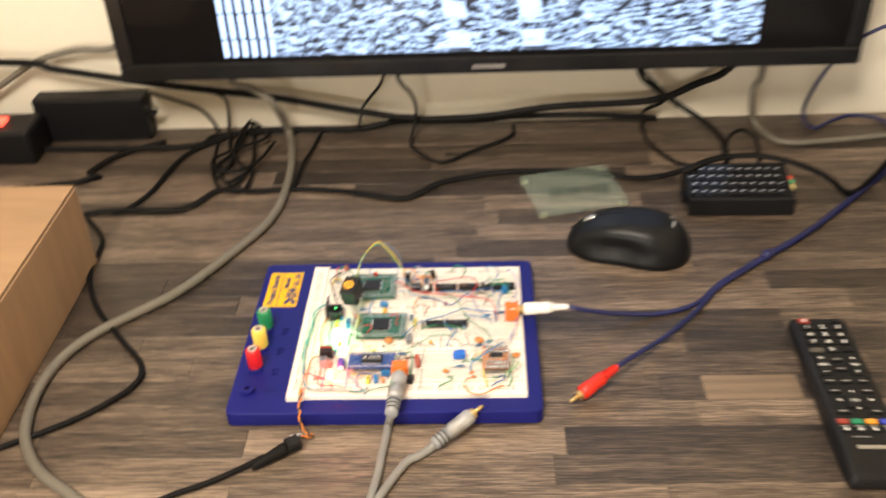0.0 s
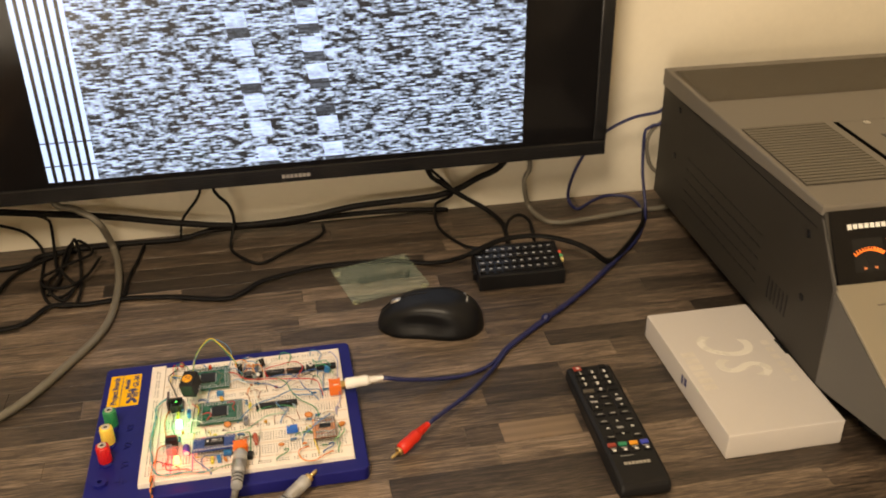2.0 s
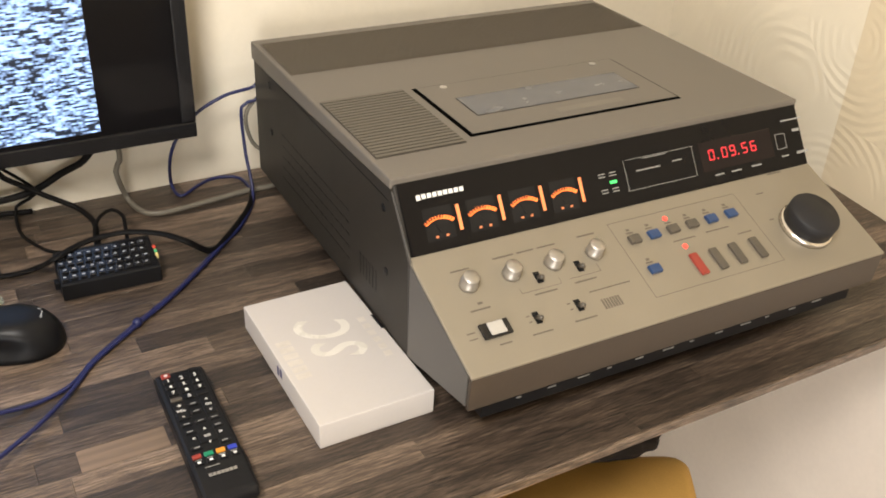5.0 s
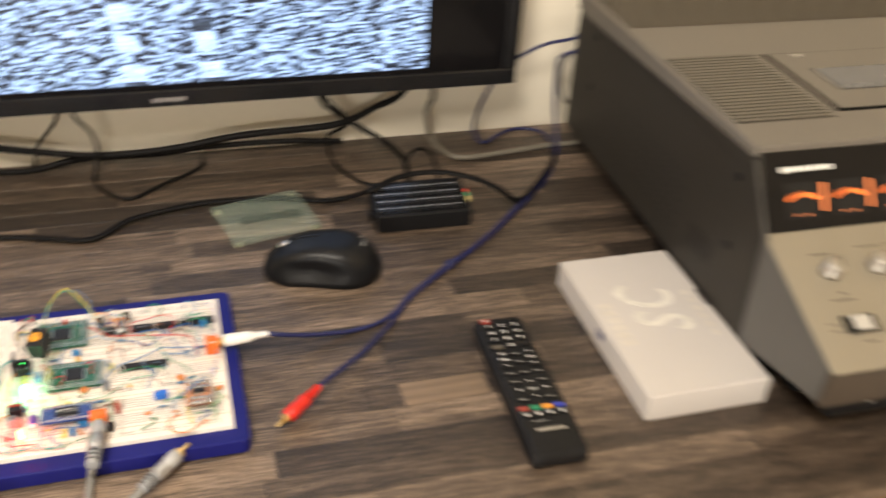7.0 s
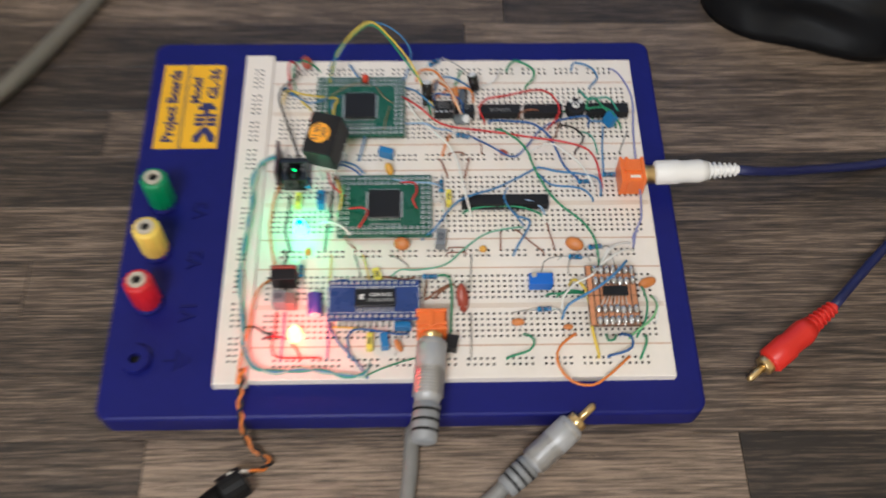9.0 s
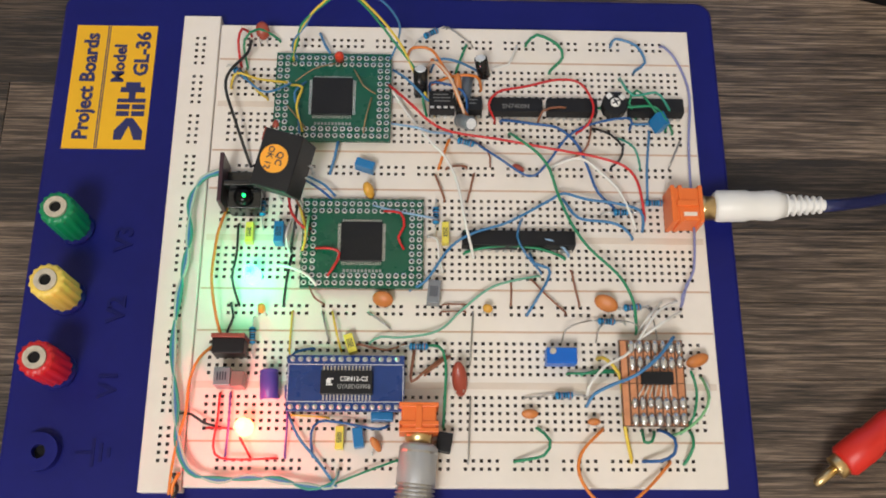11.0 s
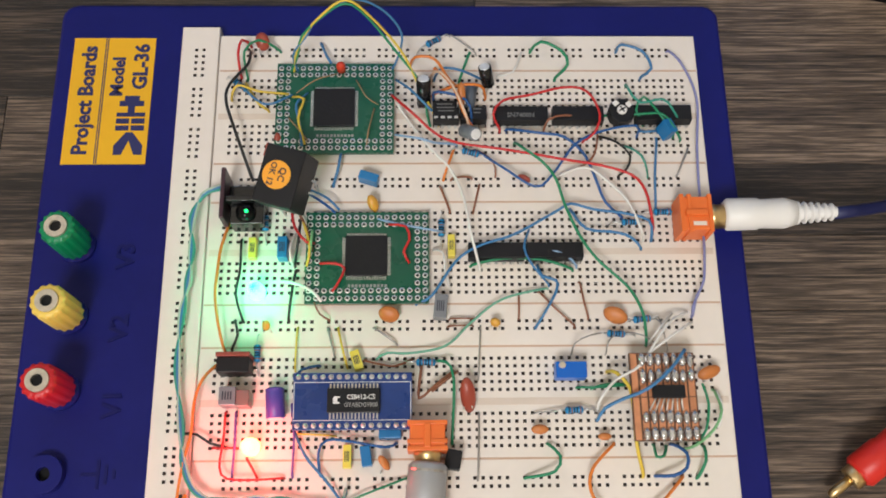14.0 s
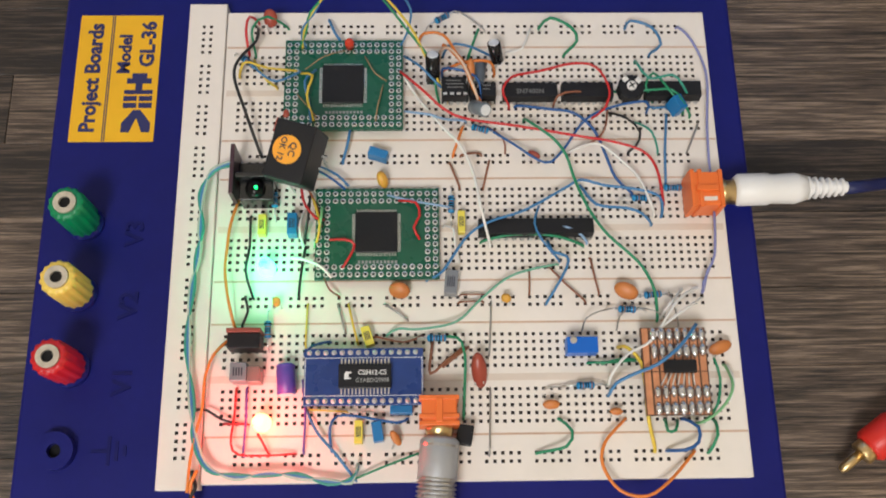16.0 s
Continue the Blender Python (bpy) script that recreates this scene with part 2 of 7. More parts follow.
def turned(profile, m=Matrix(), seg=20, bm=None):
    """A body turned round its own z: profile rows of (radius, height) from one end to the other."""
    own = bmesh.new()
    rings = []
    for r, z in profile:
        rings.append([own.verts.new((r * math.cos(2 * math.pi * k / seg), r * math.sin(2 * math.pi * k / seg), z)) for k in range(seg)])
    for p, q in zip(rings, rings[1:]):
        for k in range(seg):
            own.faces.new((p[k], p[(k + 1) % seg], q[(k + 1) % seg], q[k]))
    own.faces.new(rings[0][::-1])
    own.faces.new(rings[-1])
    bmesh.ops.recalc_face_normals(own, faces=own.faces[:])
    bmesh.ops.transform(own, matrix=m, verts=own.verts[:])
    return merge(bm, own)


def smooth_line(points, step):
    """A soft curve through the points, as evenly spaced places."""
    p = [Vector(q) for q in points]
    if len(p) == 2:
        return p
    p = [2 * p[0] - p[1]] + p + [2 * p[-1] - p[-2]]
    out = []
    for i in range(1, len(p) - 2):
        n = max(2, int((p[i + 1] - p[i]).length / step))
        for k in range(n):
            t = k / n
            out.append(0.5 * (2 * p[i] + (p[i + 1] - p[i - 1]) * t + (2 * p[i - 1] - 5 * p[i] + 4 * p[i + 1] - p[i + 2]) * t * t + (3 * p[i] - p[i - 1] - 3 * p[i + 1] + p[i + 2]) * t ** 3))
    return out + [p[-2]]


def tube(points, radius, step=0.006, seg=8, bm=None, flat=1.0):
    """A cable or wire along a soft curve through the points. flat: its height as a share of its width."""
    line = smooth_line(points, step)
    own = bmesh.new()
    rings = []
    side = None
    for i, q in enumerate(line):
        way = (line[min(i + 1, len(line) - 1)] - line[max(i - 1, 0)]).normalized()
        if side is None:
            side = way.orthogonal().normalized() if abs(way.z) > 0.9 else way.cross(Vector((0, 0, 1))).normalized()
        side = (side - way * side.dot(way)).normalized()
        up = side.cross(way)
        r = radius(i / max(1, len(line) - 1)) if callable(radius) else radius
        rings.append([own.verts.new(q + side * (r * math.cos(2 * math.pi * k / seg)) + up * (r * flat * math.sin(2 * math.pi * k / seg))) for k in range(seg)])
    for p, q in zip(rings, rings[1:]):
        for k in range(seg):
            own.faces.new((p[k], q[k], q[(k + 1) % seg], p[(k + 1) % seg]))
    own.faces.new(rings[0])
    own.faces.new(rings[-1][::-1])
    bmesh.ops.recalc_face_normals(own, faces=own.faces[:])
    return merge(bm, own)


def along(a, b):
    """The pose at a whose z points to b."""
    a, b = Vector(a), Vector(b)
    return Matrix.Translation(a) @ (b - a).to_track_quat("Z", "Y").to_matrix().to_4x4()


def lettering(name, text, size, material, parent, m, label="", depth=0.00012, align="CENTER", width=1.0, bold=0.016):
    """Raised lettering in the built-in font, turned into a mesh."""
    cu = bpy.data.curves.new(name, "FONT")
    cu.body, cu.size, cu.extrude, cu.align_x, cu.align_y, cu.resolution_u = text, size, depth, align, "CENTER", 2 if size < 0.02 else 8
    cu.offset = size * bold
    tmp = bpy.data.objects.new(name, cu)
    me = bpy.data.meshes.new_from_object(tmp)
    bpy.data.objects.remove(tmp)
    bpy.data.curves.remove(cu)
    me.transform(m @ Matrix.Diagonal((width, 1, 1, 1)))
    me.materials.clear()
    me.materials.append(material)
    ob = new(name, me)
    ob.parent = parent
    if label:
        tagged(ob, label)
    return ob


def bars(rows, z, h=0.00015, bm=None):
    """Small raised bars of print: rows of (x0, x1, y0, y1)."""
    for x0, x1, y0, y1 in rows:
        bm = block(x0, x1, y0, y1, z, z + h, bm=bm)
    return bm


# ---- setting: a room round the desk; the desk top is at z = 0 ----
FLOOR, TOP = -0.74, 1.70
WALL_Y, RIGHT_X, DESK_FRONT = 0.98, 1.32, 0.338


def plain(name, bm, material, label, category):
    return tagged(part(name, bm, material), label, category, kind="structure")


plain("floor", block(-1.6, 1.6, -2.2, 1.1, FLOOR - 0.1, FLOOR), CARPET, "grey carpeted floor under the desk", "floor")
plain("ceiling", block(-1.6, 1.6, -2.2, 1.1, TOP, TOP + 0.1), CEIL, "plain white painted ceiling", "ceiling")
plain("wall_back", block(-1.5, RIGHT_X, WALL_Y, WALL_Y + 0.12, FLOOR, TOP), WALL, "cream painted wall behind the desk", "wall")
plain("wall_left", block(-1.6, -1.5, -2.1, WALL_Y + 0.12, FLOOR, TOP), WALL, "plain cream painted side wall", "wall")
plain("wall_front", block(-1.6, 1.6, -2.2, -2.1, FLOOR, TOP), WALL, "plain cream wall behind the camera", "wall")
plain("wall_right", block(RIGHT_X, RIGHT_X + 0.14, 0.6331, WALL_Y + 0.12, FLOOR, TOP), SWIRL, "cream wall with combed swirl plaster", "wall")
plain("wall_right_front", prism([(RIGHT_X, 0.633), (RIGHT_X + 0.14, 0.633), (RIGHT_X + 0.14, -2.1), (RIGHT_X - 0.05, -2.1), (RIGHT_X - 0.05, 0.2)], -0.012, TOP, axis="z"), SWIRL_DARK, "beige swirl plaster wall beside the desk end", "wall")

# Lower wall is coloured paler to stand in for strong light under the desk.
plain("wall_right_low", prism([(RIGHT_X - 0.004, 0.976), (RIGHT_X + 0.14, 0.976), (RIGHT_X + 0.14, -2.1), (RIGHT_X - 0.05, -2.1), (RIGHT_X - 0.05, 0.2)], FLOOR, -0.012, axis="z"), PALE_LIT_WALL, "wall under the desk end, coloured paler as if strongly lit", "wall")

# desk: a carcass with the laminate blocks laid on it
desk = thing("desk", "long desk top of dark brown striped wood laminate", "desk")
part("core", block(-1.3, RIGHT_X - 0.055, DESK_FRONT + 0.001, WALL_Y - 0.001, -0.012, -0.0045), BLACK, desk)
part("front_edge", block(-1.3, RIGHT_X - 0.055, DESK_FRONT - 0.003, DESK_FRONT, -0.012, -0.0005, 0.0006, 1), WOOD, desk, "laminate front edge strip")
for x in (-1.25,):
    part("side_panel", block(x, x + 0.03, DESK_FRONT + 0.03, WALL_Y - 0.02, FLOOR, -0.012, 0.001), WOOD, desk, "dark laminate end panel")
rnd = random.Random(7)
part("wall_cleat", block(RIGHT_X - 0.075, RIGHT_X - 0.053, 0.60, WALL_Y - 0.02, -0.05, -0.012), WOOD, desk, "support batten under the desk end")
ROW = 0.0279
y = DESK_FRONT
while y < WALL_Y - 0.003:
    x = -1.3 - rnd.random() * 0.3
    y1 = min(y + ROW, WALL_Y - 0.001)
    while x < RIGHT_X - 0.005:
        x1 = x + rnd.choice((0.16, 0.24, 0.31, 0.38, 0.46))
        a, b = max(x, -1.3), min(x1, RIGHT_X - 0.003)
        if b - a > 0.01:
            # Pale planks crowd the open desk front, standing in for stronger light there.
            part("plank", block(a + 0.0001, b - 0.0001, y + 0.00006, y1 - 0.00006, -0.0045, -rnd.random() * 0.00012, 0.0002, 1), WOOD_PALE_LIT if rnd.random() < (0.60 if y < 0.475 and a < 0.45 else 0.10) else WOOD_DEEP if rnd.random() < 0.30 else WOOD, desk)
        x = x1
    y = y1
# Raised tan block also stands in for the warm glint beside the remote.
part("plank", block(0.3050, 0.3795, 0.5050, 0.5325, -0.0004, 0.00025, 0.0002, 1), WOOD_TAN_GLINT, desk, "tan laminate block that also stands in for a warm glint")

# ---- television on the wall ----
def screen_material():
    """A picture of scrambled black and white lines with blocks, and a row of bright stripes at one side."""
    m, nt, p = tree("scrambled_screen")
    n, l = nt.nodes.new, nt.links.new
    co, sep = n("ShaderNodeTexCoord"), n("ShaderNodeSeparateXYZ")
    l(co.outputs["Object"], sep.inputs[0])
    def math_(op, a, b=None, c=None):
        k = n("ShaderNodeMath"); k.operation = op
        for i, v in enumerate((a, b, c)):
            if v is None: continue
            if isinstance(v, (int, float)): k.inputs[i].default_value = v
            else: l(v, k.inputs[i])
        return k.outputs[0]
    X, Z = sep.outputs["X"], sep.outputs["Z"]
    LINE = 0.0021
    row = math_("MULTIPLY", math_("FLOOR", math_("DIVIDE", Z, LINE)), 3.17)
    vec = n("ShaderNodeCombineXYZ")
    l(math_("MULTIPLY", X, 62.0), vec.inputs[0]); l(row, vec.inputs[1])
    nz = n("ShaderNodeTexNoise"); nz.inputs["Scale"].default_value = 1.0; nz.inputs["Detail"].default_value = 2.5; nz.inputs["Roughness"].default_value = 0.6
    l(vec.outputs[0], nz.inputs["Vector"])
    # blocks on a leaning lattice
    bx = math_("FLOOR", math_("DIVIDE", math_("ADD", math_("ADD", X, math_("MULTIPLY", row, 0.0)), math_("MULTIPLY", Z, 0.12)), 0.0770))
    bz = math_("FLOOR", math_("DIVIDE", Z, 0.0320))
    wn = n("ShaderNodeTexWhiteNoise"); wn.noise_dimensions = "2D"
    cv = n("ShaderNodeCombineXYZ"); l(bx, cv.inputs[0]); l(bz, cv.inputs[1]); l(cv.outputs[0], wn.inputs["Vector"])
    fu = math_("FRACT", math_("ADD", math_("DIVIDE", math_("ADD", X, math_("MULTIPLY", Z, 0.12)), 0.0770), math_("MULTIPLY", nz.outputs["Fac"], 0.06)))
    fz = math_("FRACT", math_("DIVIDE", Z, 0.0320))
    band = math_("LESS_THAN", fz, 0.56)
    col_n = n("ShaderNodeTexWhiteNoise"); col_n.noise_dimensions = "1D"; l(math_("MULTIPLY", bx, 1.37), col_n.inputs["W"])
    strong = math_("GREATER_THAN", col_n.outputs["Value"], 0.66)
    middle = math_("MULTIPLY", strong, math_("MULTIPLY", math_("GREATER_THAN", fu, 0.56), math_("LESS_THAN", fu, 0.86)))
    lite = math_("MULTIPLY", math_("MULTIPLY", band, middle), math_("LESS_THAN", wn.outputs["Value"], 0.66))
    dark = math_("MULTIPLY", math_("MULTIPLY", math_("GREATER_THAN", fz, 0.64), middle), math_("GREATER_THAN", wn.outputs["Value"], 0.38))
    v = n("ShaderNodeMapRange"); v.inputs["From Min"].default_value, v.inputs["From Max"].default_value = 0.445, 0.60
    v.inputs["To Min"].default_value, v.inputs["To Max"].default_value = 0.02, 0.95
    l(nz.outputs["Fac"], v.inputs["Value"])
    val = math_("MAXIMUM", v.outputs["Result"], math_("MULTIPLY", lite, math_("MULTIPLY_ADD", nz.outputs["Fac"], 2.0, -0.10)))
    val = math_("ADD", math_("MULTIPLY", val, math_("SUBTRACT", 1.0, math_("MULTIPLY", dark, 0.92))), math_("MULTIPLY", dark, math_("MULTIPLY", nz.outputs["Fac"], 0.10)))
    # stripes at the picture's left edge
    inside = math_("LESS_THAN", X, -0.080)
    st = math_("LESS_THAN", math_("FRACT", math_("DIVIDE", math_("ADD", X, 0.135), 0.0100)), 0.58)
    cut = math_("GREATER_THAN", math_("ABSOLUTE", math_("SUBTRACT", Z, 0.143)), 0.0008)
    cut2 = math_("GREATER_THAN", math_("ABSOLUTE", math_("SUBTRACT", Z, 0.171)), 0.0008)
    st = math_("MULTIPLY", math_("MULTIPLY", st, math_("MULTIPLY", cut, cut2)), 1.1)
    val = math_("ADD", math_("MULTIPLY", st, inside), math_("MULTIPLY", val, math_("SUBTRACT", 1.0, inside)))
    col = n("ShaderNodeVectorMath"); col.operation = "SCALE"; col.inputs[0].default_value = (0.44, 0.63, 1.0)
    l(val, col.inputs["Scale"])
    p.inputs["Base Color"].default_value = (0.01, 0.01, 0.012, 1)
    p.inputs["Roughness"].default_value = 0.25
    l(col.outputs["Vector"], p.inputs["Emission Color"])
    p.inputs["Emission Strength"].default_value = 1.65
    return m


TVX0, TVX1, TVZ0, TVZ1, TVY = -0.250, 0.529, 0.098, 0.560, 0.897
tv = thing("television", "flat black television on the wall showing scrambled picture", "television")
part("bezel", block(TVX0, TVX1, TVY + 0.004, TVY + 0.034, TVZ0, TVZ1, 0.004), BLACK_GLOSS, tv, "glossy black bezel")
frame_bm = block(TVX0 + 0.0005, TVX1 - 0.0005, TVY, TVY + 0.005, TVZ0 + 0.0005, TVZ0 + 0.020, 0.002)
for x0, x1, z0, z1 in ((TVX0 + 0.0005, TVX0 + 0.017, TVZ0 + 0.0204, TVZ1 - 0.0005), (TVX1 - 0.017, TVX1 - 0.0005, TVZ0 + 0.0204, TVZ1 - 0.0005), (TVX0 + 0.0174, TVX1 - 0.0174, TVZ1 - 0.017, TVZ1 - 0.0005)):
    block(x0, x1, TVY, TVY + 0.005, z0, z1, 0.0015, bm=frame_bm)
part("front_frame", frame_bm, BLACK_GLOSS, tv, "raised glossy black frame")
part("screen", block(TVX0 + 0.0172, TVX1 - 0.0172, TVY + 0.0030, TVY + 0.0045, TVZ0 + 0.0202, TVZ1 - 0.0172), GLASS_BLACK, tv, "dark glass panel with black side bars")
part("picture", block(-0.135, 0.421, TVY + 0.0022, TVY + 0.0028, 0.1235, 0.540), screen_material(), tv, "scrambled black and white picture with bright stripes")
part("back_shell", prism([(TVY + 0.034, TVZ0 + 0.03), (TVY + 0.034, TVZ1 - 0.03), (TVY + 0.075, TVZ1 - 0.09), (TVY + 0.075, TVZ0 + 0.07)], TVX0 + 0.06, TVX1 - 0.06, 0.004), BLACK, tv)
part("wall_bracket", block(0.02, 0.26, TVY + 0.075, WALL_Y, 0.22, 0.42, 0.003), BLACK, tv)
badge = bars([], 0)
for i in range(7):
    badge = block(0.1265 + i * 0.0049, 0.1305 + i * 0.0049, TVY - 0.0005, TVY, 0.1048, 0.1092, bm=badge)
part("badge", badge, SILVER, tv, "small silver maker's badge")

# ---- video recorder ----
VX0, VX1 = 0.6045, 1.0974
vcr = thing("video_recorder", "large grey top-loading video recorder with champagne control panel", "video recorder")
VB, VF, VT = 0.928, 0.540, 0.195      # back, front of the top, top
side = [(VB, 0.026), (VB, VT - 0.004), (VF, VT - 0.004), (0.5024, 0.1319), (0.3842, 0.0853), (0.3862, 0.0510), (0.490, 0.026)]
part("front_cheek", prism([(0.4960, 0.0285), (0.4960, 0.134), (0.5390, VT - 0.012), (0.5365, VT - 0.012), (0.5009, 0.1314), (0.3857, 0.0858), (0.3872, 0.0520)], VX0 - 0.0012, VX0 - 0.0001), VCR_CHEEK, vcr, "lighter grey front cheek")
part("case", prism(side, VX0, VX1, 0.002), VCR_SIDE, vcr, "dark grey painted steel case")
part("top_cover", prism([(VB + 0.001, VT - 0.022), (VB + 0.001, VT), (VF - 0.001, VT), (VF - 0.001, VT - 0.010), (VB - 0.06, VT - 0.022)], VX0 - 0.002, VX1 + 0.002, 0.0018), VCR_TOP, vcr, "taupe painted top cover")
part("plinth", block(VX0 + 0.03, VX1 - 0.012, 0.44, VB - 0.02, 0.012, 0.0265, 0.001), BLACK, vcr, "black plinth")
for fx, fy in ((VX0 + 0.045, 0.46), (VX1 - 0.05, 0.46), (VX0 + 0.045, 0.86), (VX1 - 0.05, 0.86)):
    part("foot", turned([(0.013, 0.0), (0.015, 0.002), (0.014, 0.0125)], Matrix.Translation((fx, fy, 0.0))), BLACK_RUBBER, vcr, "rubber foot")

# local frames of the two sloping faces: u along x, v up the slope
def slope(y0, z0, y1, z1):
    way = Vector((0, y1 - y0, z1 - z0)).normalized()
    out = Vector((1, 0, 0)).cross(way)
    return Matrix(((1, 0, 0, 0), (0, way.y, out.y, y0), (0, way.z, out.z, z0), (0, 0, 0, 1))), (Vector((y1 - y0, z1 - z0))).length


PANEL, PANEL_H = slope(0.3842, 0.0853, 0.5024, 0.1319)
DISPLAY, DISPLAY_H = slope(0.5024, 0.1319, VF, VT - 0.008)


def on(m, bm):
    return moved(bm, m)


part("control_panel", on(PANEL, block(VX0 - 0.0008, VX1 - 0.0005, -0.0042, PANEL_H - 0.0005, 0.0, 0.0030, 0.0010)), VCR_PANEL, vcr, "champagne metal control panel")
part("front_lip", prism([(0.3842, 0.0846), (0.3862, 0.0500), (0.3827, 0.0490), (0.3803, 0.0835)], VX0 - 0.0006, VX1 - 0.001, 0.0006), VCR_LIP, vcr, "brown front lip")
display = part("display_window", on(DISPLAY, block(VX0 + 0.0035, VX1 - 0.001, 0.001, DISPLAY_H + 0.001, 0.0, 0.0025, 0.0006)), GLASS_BLACK, vcr, "smoked black display window")
# ---- white card box ----
box = thing("white_box", "flat white card box with pearl initials on the desk", "box")
part("tray", block(0.493, 0.603, 0.4445, 0.6395, 0.0, 0.020), WHITE_BOX, box)
part("lid", block(0.492, 0.604, 0.4435, 0.6405, 0.0012, 0.027, 0.0007), WHITE_BOX, box, "white lid with printed initials")
lettering("initial", "S", 0.074, PEARL, box, pose(0.5535, 0.5345, 0.0272, 0, 0, 70), "pearl printed letter", width=0.70, bold=0.012)
lettering("initial", "C", 0.076, PEARL, box, pose(0.5505, 0.5700, 0.0272, 0, 0, 70), "pearl printed letter", width=0.62, bold=0.012)

# ---- cardboard box ----
carton = thing("cardboard_box", "brown cardboard box standing on the desk", "cardboard box")
part("body", block(-0.66, -0.238, 0.30, 0.703, 0.0, 0.084, 0.0012), CARD, carton)
part("flap", block(-0.659, -0.239, 0.5025, 0.702, 0.0842, 0.0872, 0.0006), CARD, carton)
part("flap", block(-0.659, -0.239, 0.301, 0.5010, 0.0842, 0.0869, 0.0006), CARD, carton)

# ---- project board base ----
board = thing("project_board", "blue electronics project board with cream breadboards full of wiring", "breadboard")
def rounded(x0, x1, y0, y1, r, n=6):
    out = []
    for cx, cy, a0 in ((x1 - r, y1 - r, 0), (x0 + r, y1 - r, 90), (x0 + r, y0 + r, 180), (x1 - r, y0 + r, 270)):
        out += [(cx + r * math.cos(radians(a0 + 90 * k / n)), cy + r * math.sin(radians(a0 + 90 * k / n))) for k in range(n + 1)]
    return out


part("base", prism(rounded(-0.0650, 0.1775, 0.481, 0.6755, 0.006), 0.0, 0.0135, 0.0013, "z"), BLUE_BASE, board, "blue plastic base")

part("print", bars([(0.4985, 0.5125, 0.561 - 0.0105 * i, 0.569 - 0.0105 * i) for i in range(6)] , 0.027, 0.00012), surface("pale_yellow_print", (0.615, 0.57, 0.515), 0.36), box, "faint pale print")
part("print", bars([(0.5860, 0.5935, 0.566 - 0.012 * i, 0.574 - 0.012 * i) for i in range(6)], 0.027, 0.00012), bpy.data.materials["pale_yellow_print"], box, "faint pale print")
part("side_mark", merge(block(0.4917, 0.492, 0.542, 0.546, 0.010, 0.020), block(0.4917, 0.492, 0.534, 0.539, 0.012, 0.021)), NAVY_PRINT, box, "small navy mark")
# Small black block at the right edge of the lid.
part("thumb_notch", block(0.6010, 0.6042, 0.548, 0.573, 0.014, 0.0273), BLACK, box, "small black block at the lid's right edge")

# ---- breadboards on the base: every contact hole is a real pit ----
def strip(name, xs, ys, x0, x1, y0, y1, z0, z1, label=""):
    """A moulded strip whose top is pierced by square holes at every (x, y) of the grid."""
    h, depth = 0.00054, 0.0014
    gx, gy = [x0 + 0.0003], [y0 + 0.0003]
    for x in xs:
        gx += [x - h, x + h]
    for v in ys:
        gy += [v - h, v + h]
    gx.append(x1 - 0.0003)
    gy.append(y1 - 0.0003)
    verts, faces, mats, at = [], [], [], {}
    def v(x, yy, z):
        k = (round(x, 6), round(yy, 6), round(z, 6))
        if k not in at:
            at[k] = len(verts)
            verts.append(k)
        return at[k]
    for i in range(len(gx) - 1):
        for j in range(len(gy) - 1):
            a, b, c, d = gx[i], gx[i + 1], gy[j], gy[j + 1]
            top = [v(a, c, z1), v(b, c, z1), v(b, d, z1), v(a, d, z1)]
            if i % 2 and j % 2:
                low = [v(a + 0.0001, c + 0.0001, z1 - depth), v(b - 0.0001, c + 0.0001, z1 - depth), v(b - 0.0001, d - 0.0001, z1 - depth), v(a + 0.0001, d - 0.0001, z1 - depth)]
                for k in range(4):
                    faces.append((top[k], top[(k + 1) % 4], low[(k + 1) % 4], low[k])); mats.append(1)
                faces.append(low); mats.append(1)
            else:
                faces.append(top); mats.append(0)
    # chamfer and sides
    def ring(x0, x1, y0, y1, z):
        return [(x0, y0, z), (x1, y0, z), (x1, y1, z), (x0, y1, z)]
    levels = [ring(gx[0], gx[-1], gy[0], gy[-1], z1), ring(x0, x1, y0, y1, z1 - 0.0003), ring(x0, x1, y0, y1, z0)]
    base = len(verts)
    for r in levels:
        verts.extend(r)
    for k in range(2):
        for q in range(4):
            a, b = base + 4 * k + q, base + 4 * k + (q + 1) % 4
            faces.append((a, a + 4, b + 4, b)); mats.append(0)
    me = bpy.data.meshes.new(name)
    me.from_pydata(verts, [], faces)
    me.polygons.foreach_set("material_index", mats)
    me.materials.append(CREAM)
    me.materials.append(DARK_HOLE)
    ob = new(name, me)
    ob.parent = board
    return tagged(ob, label) if label else ob


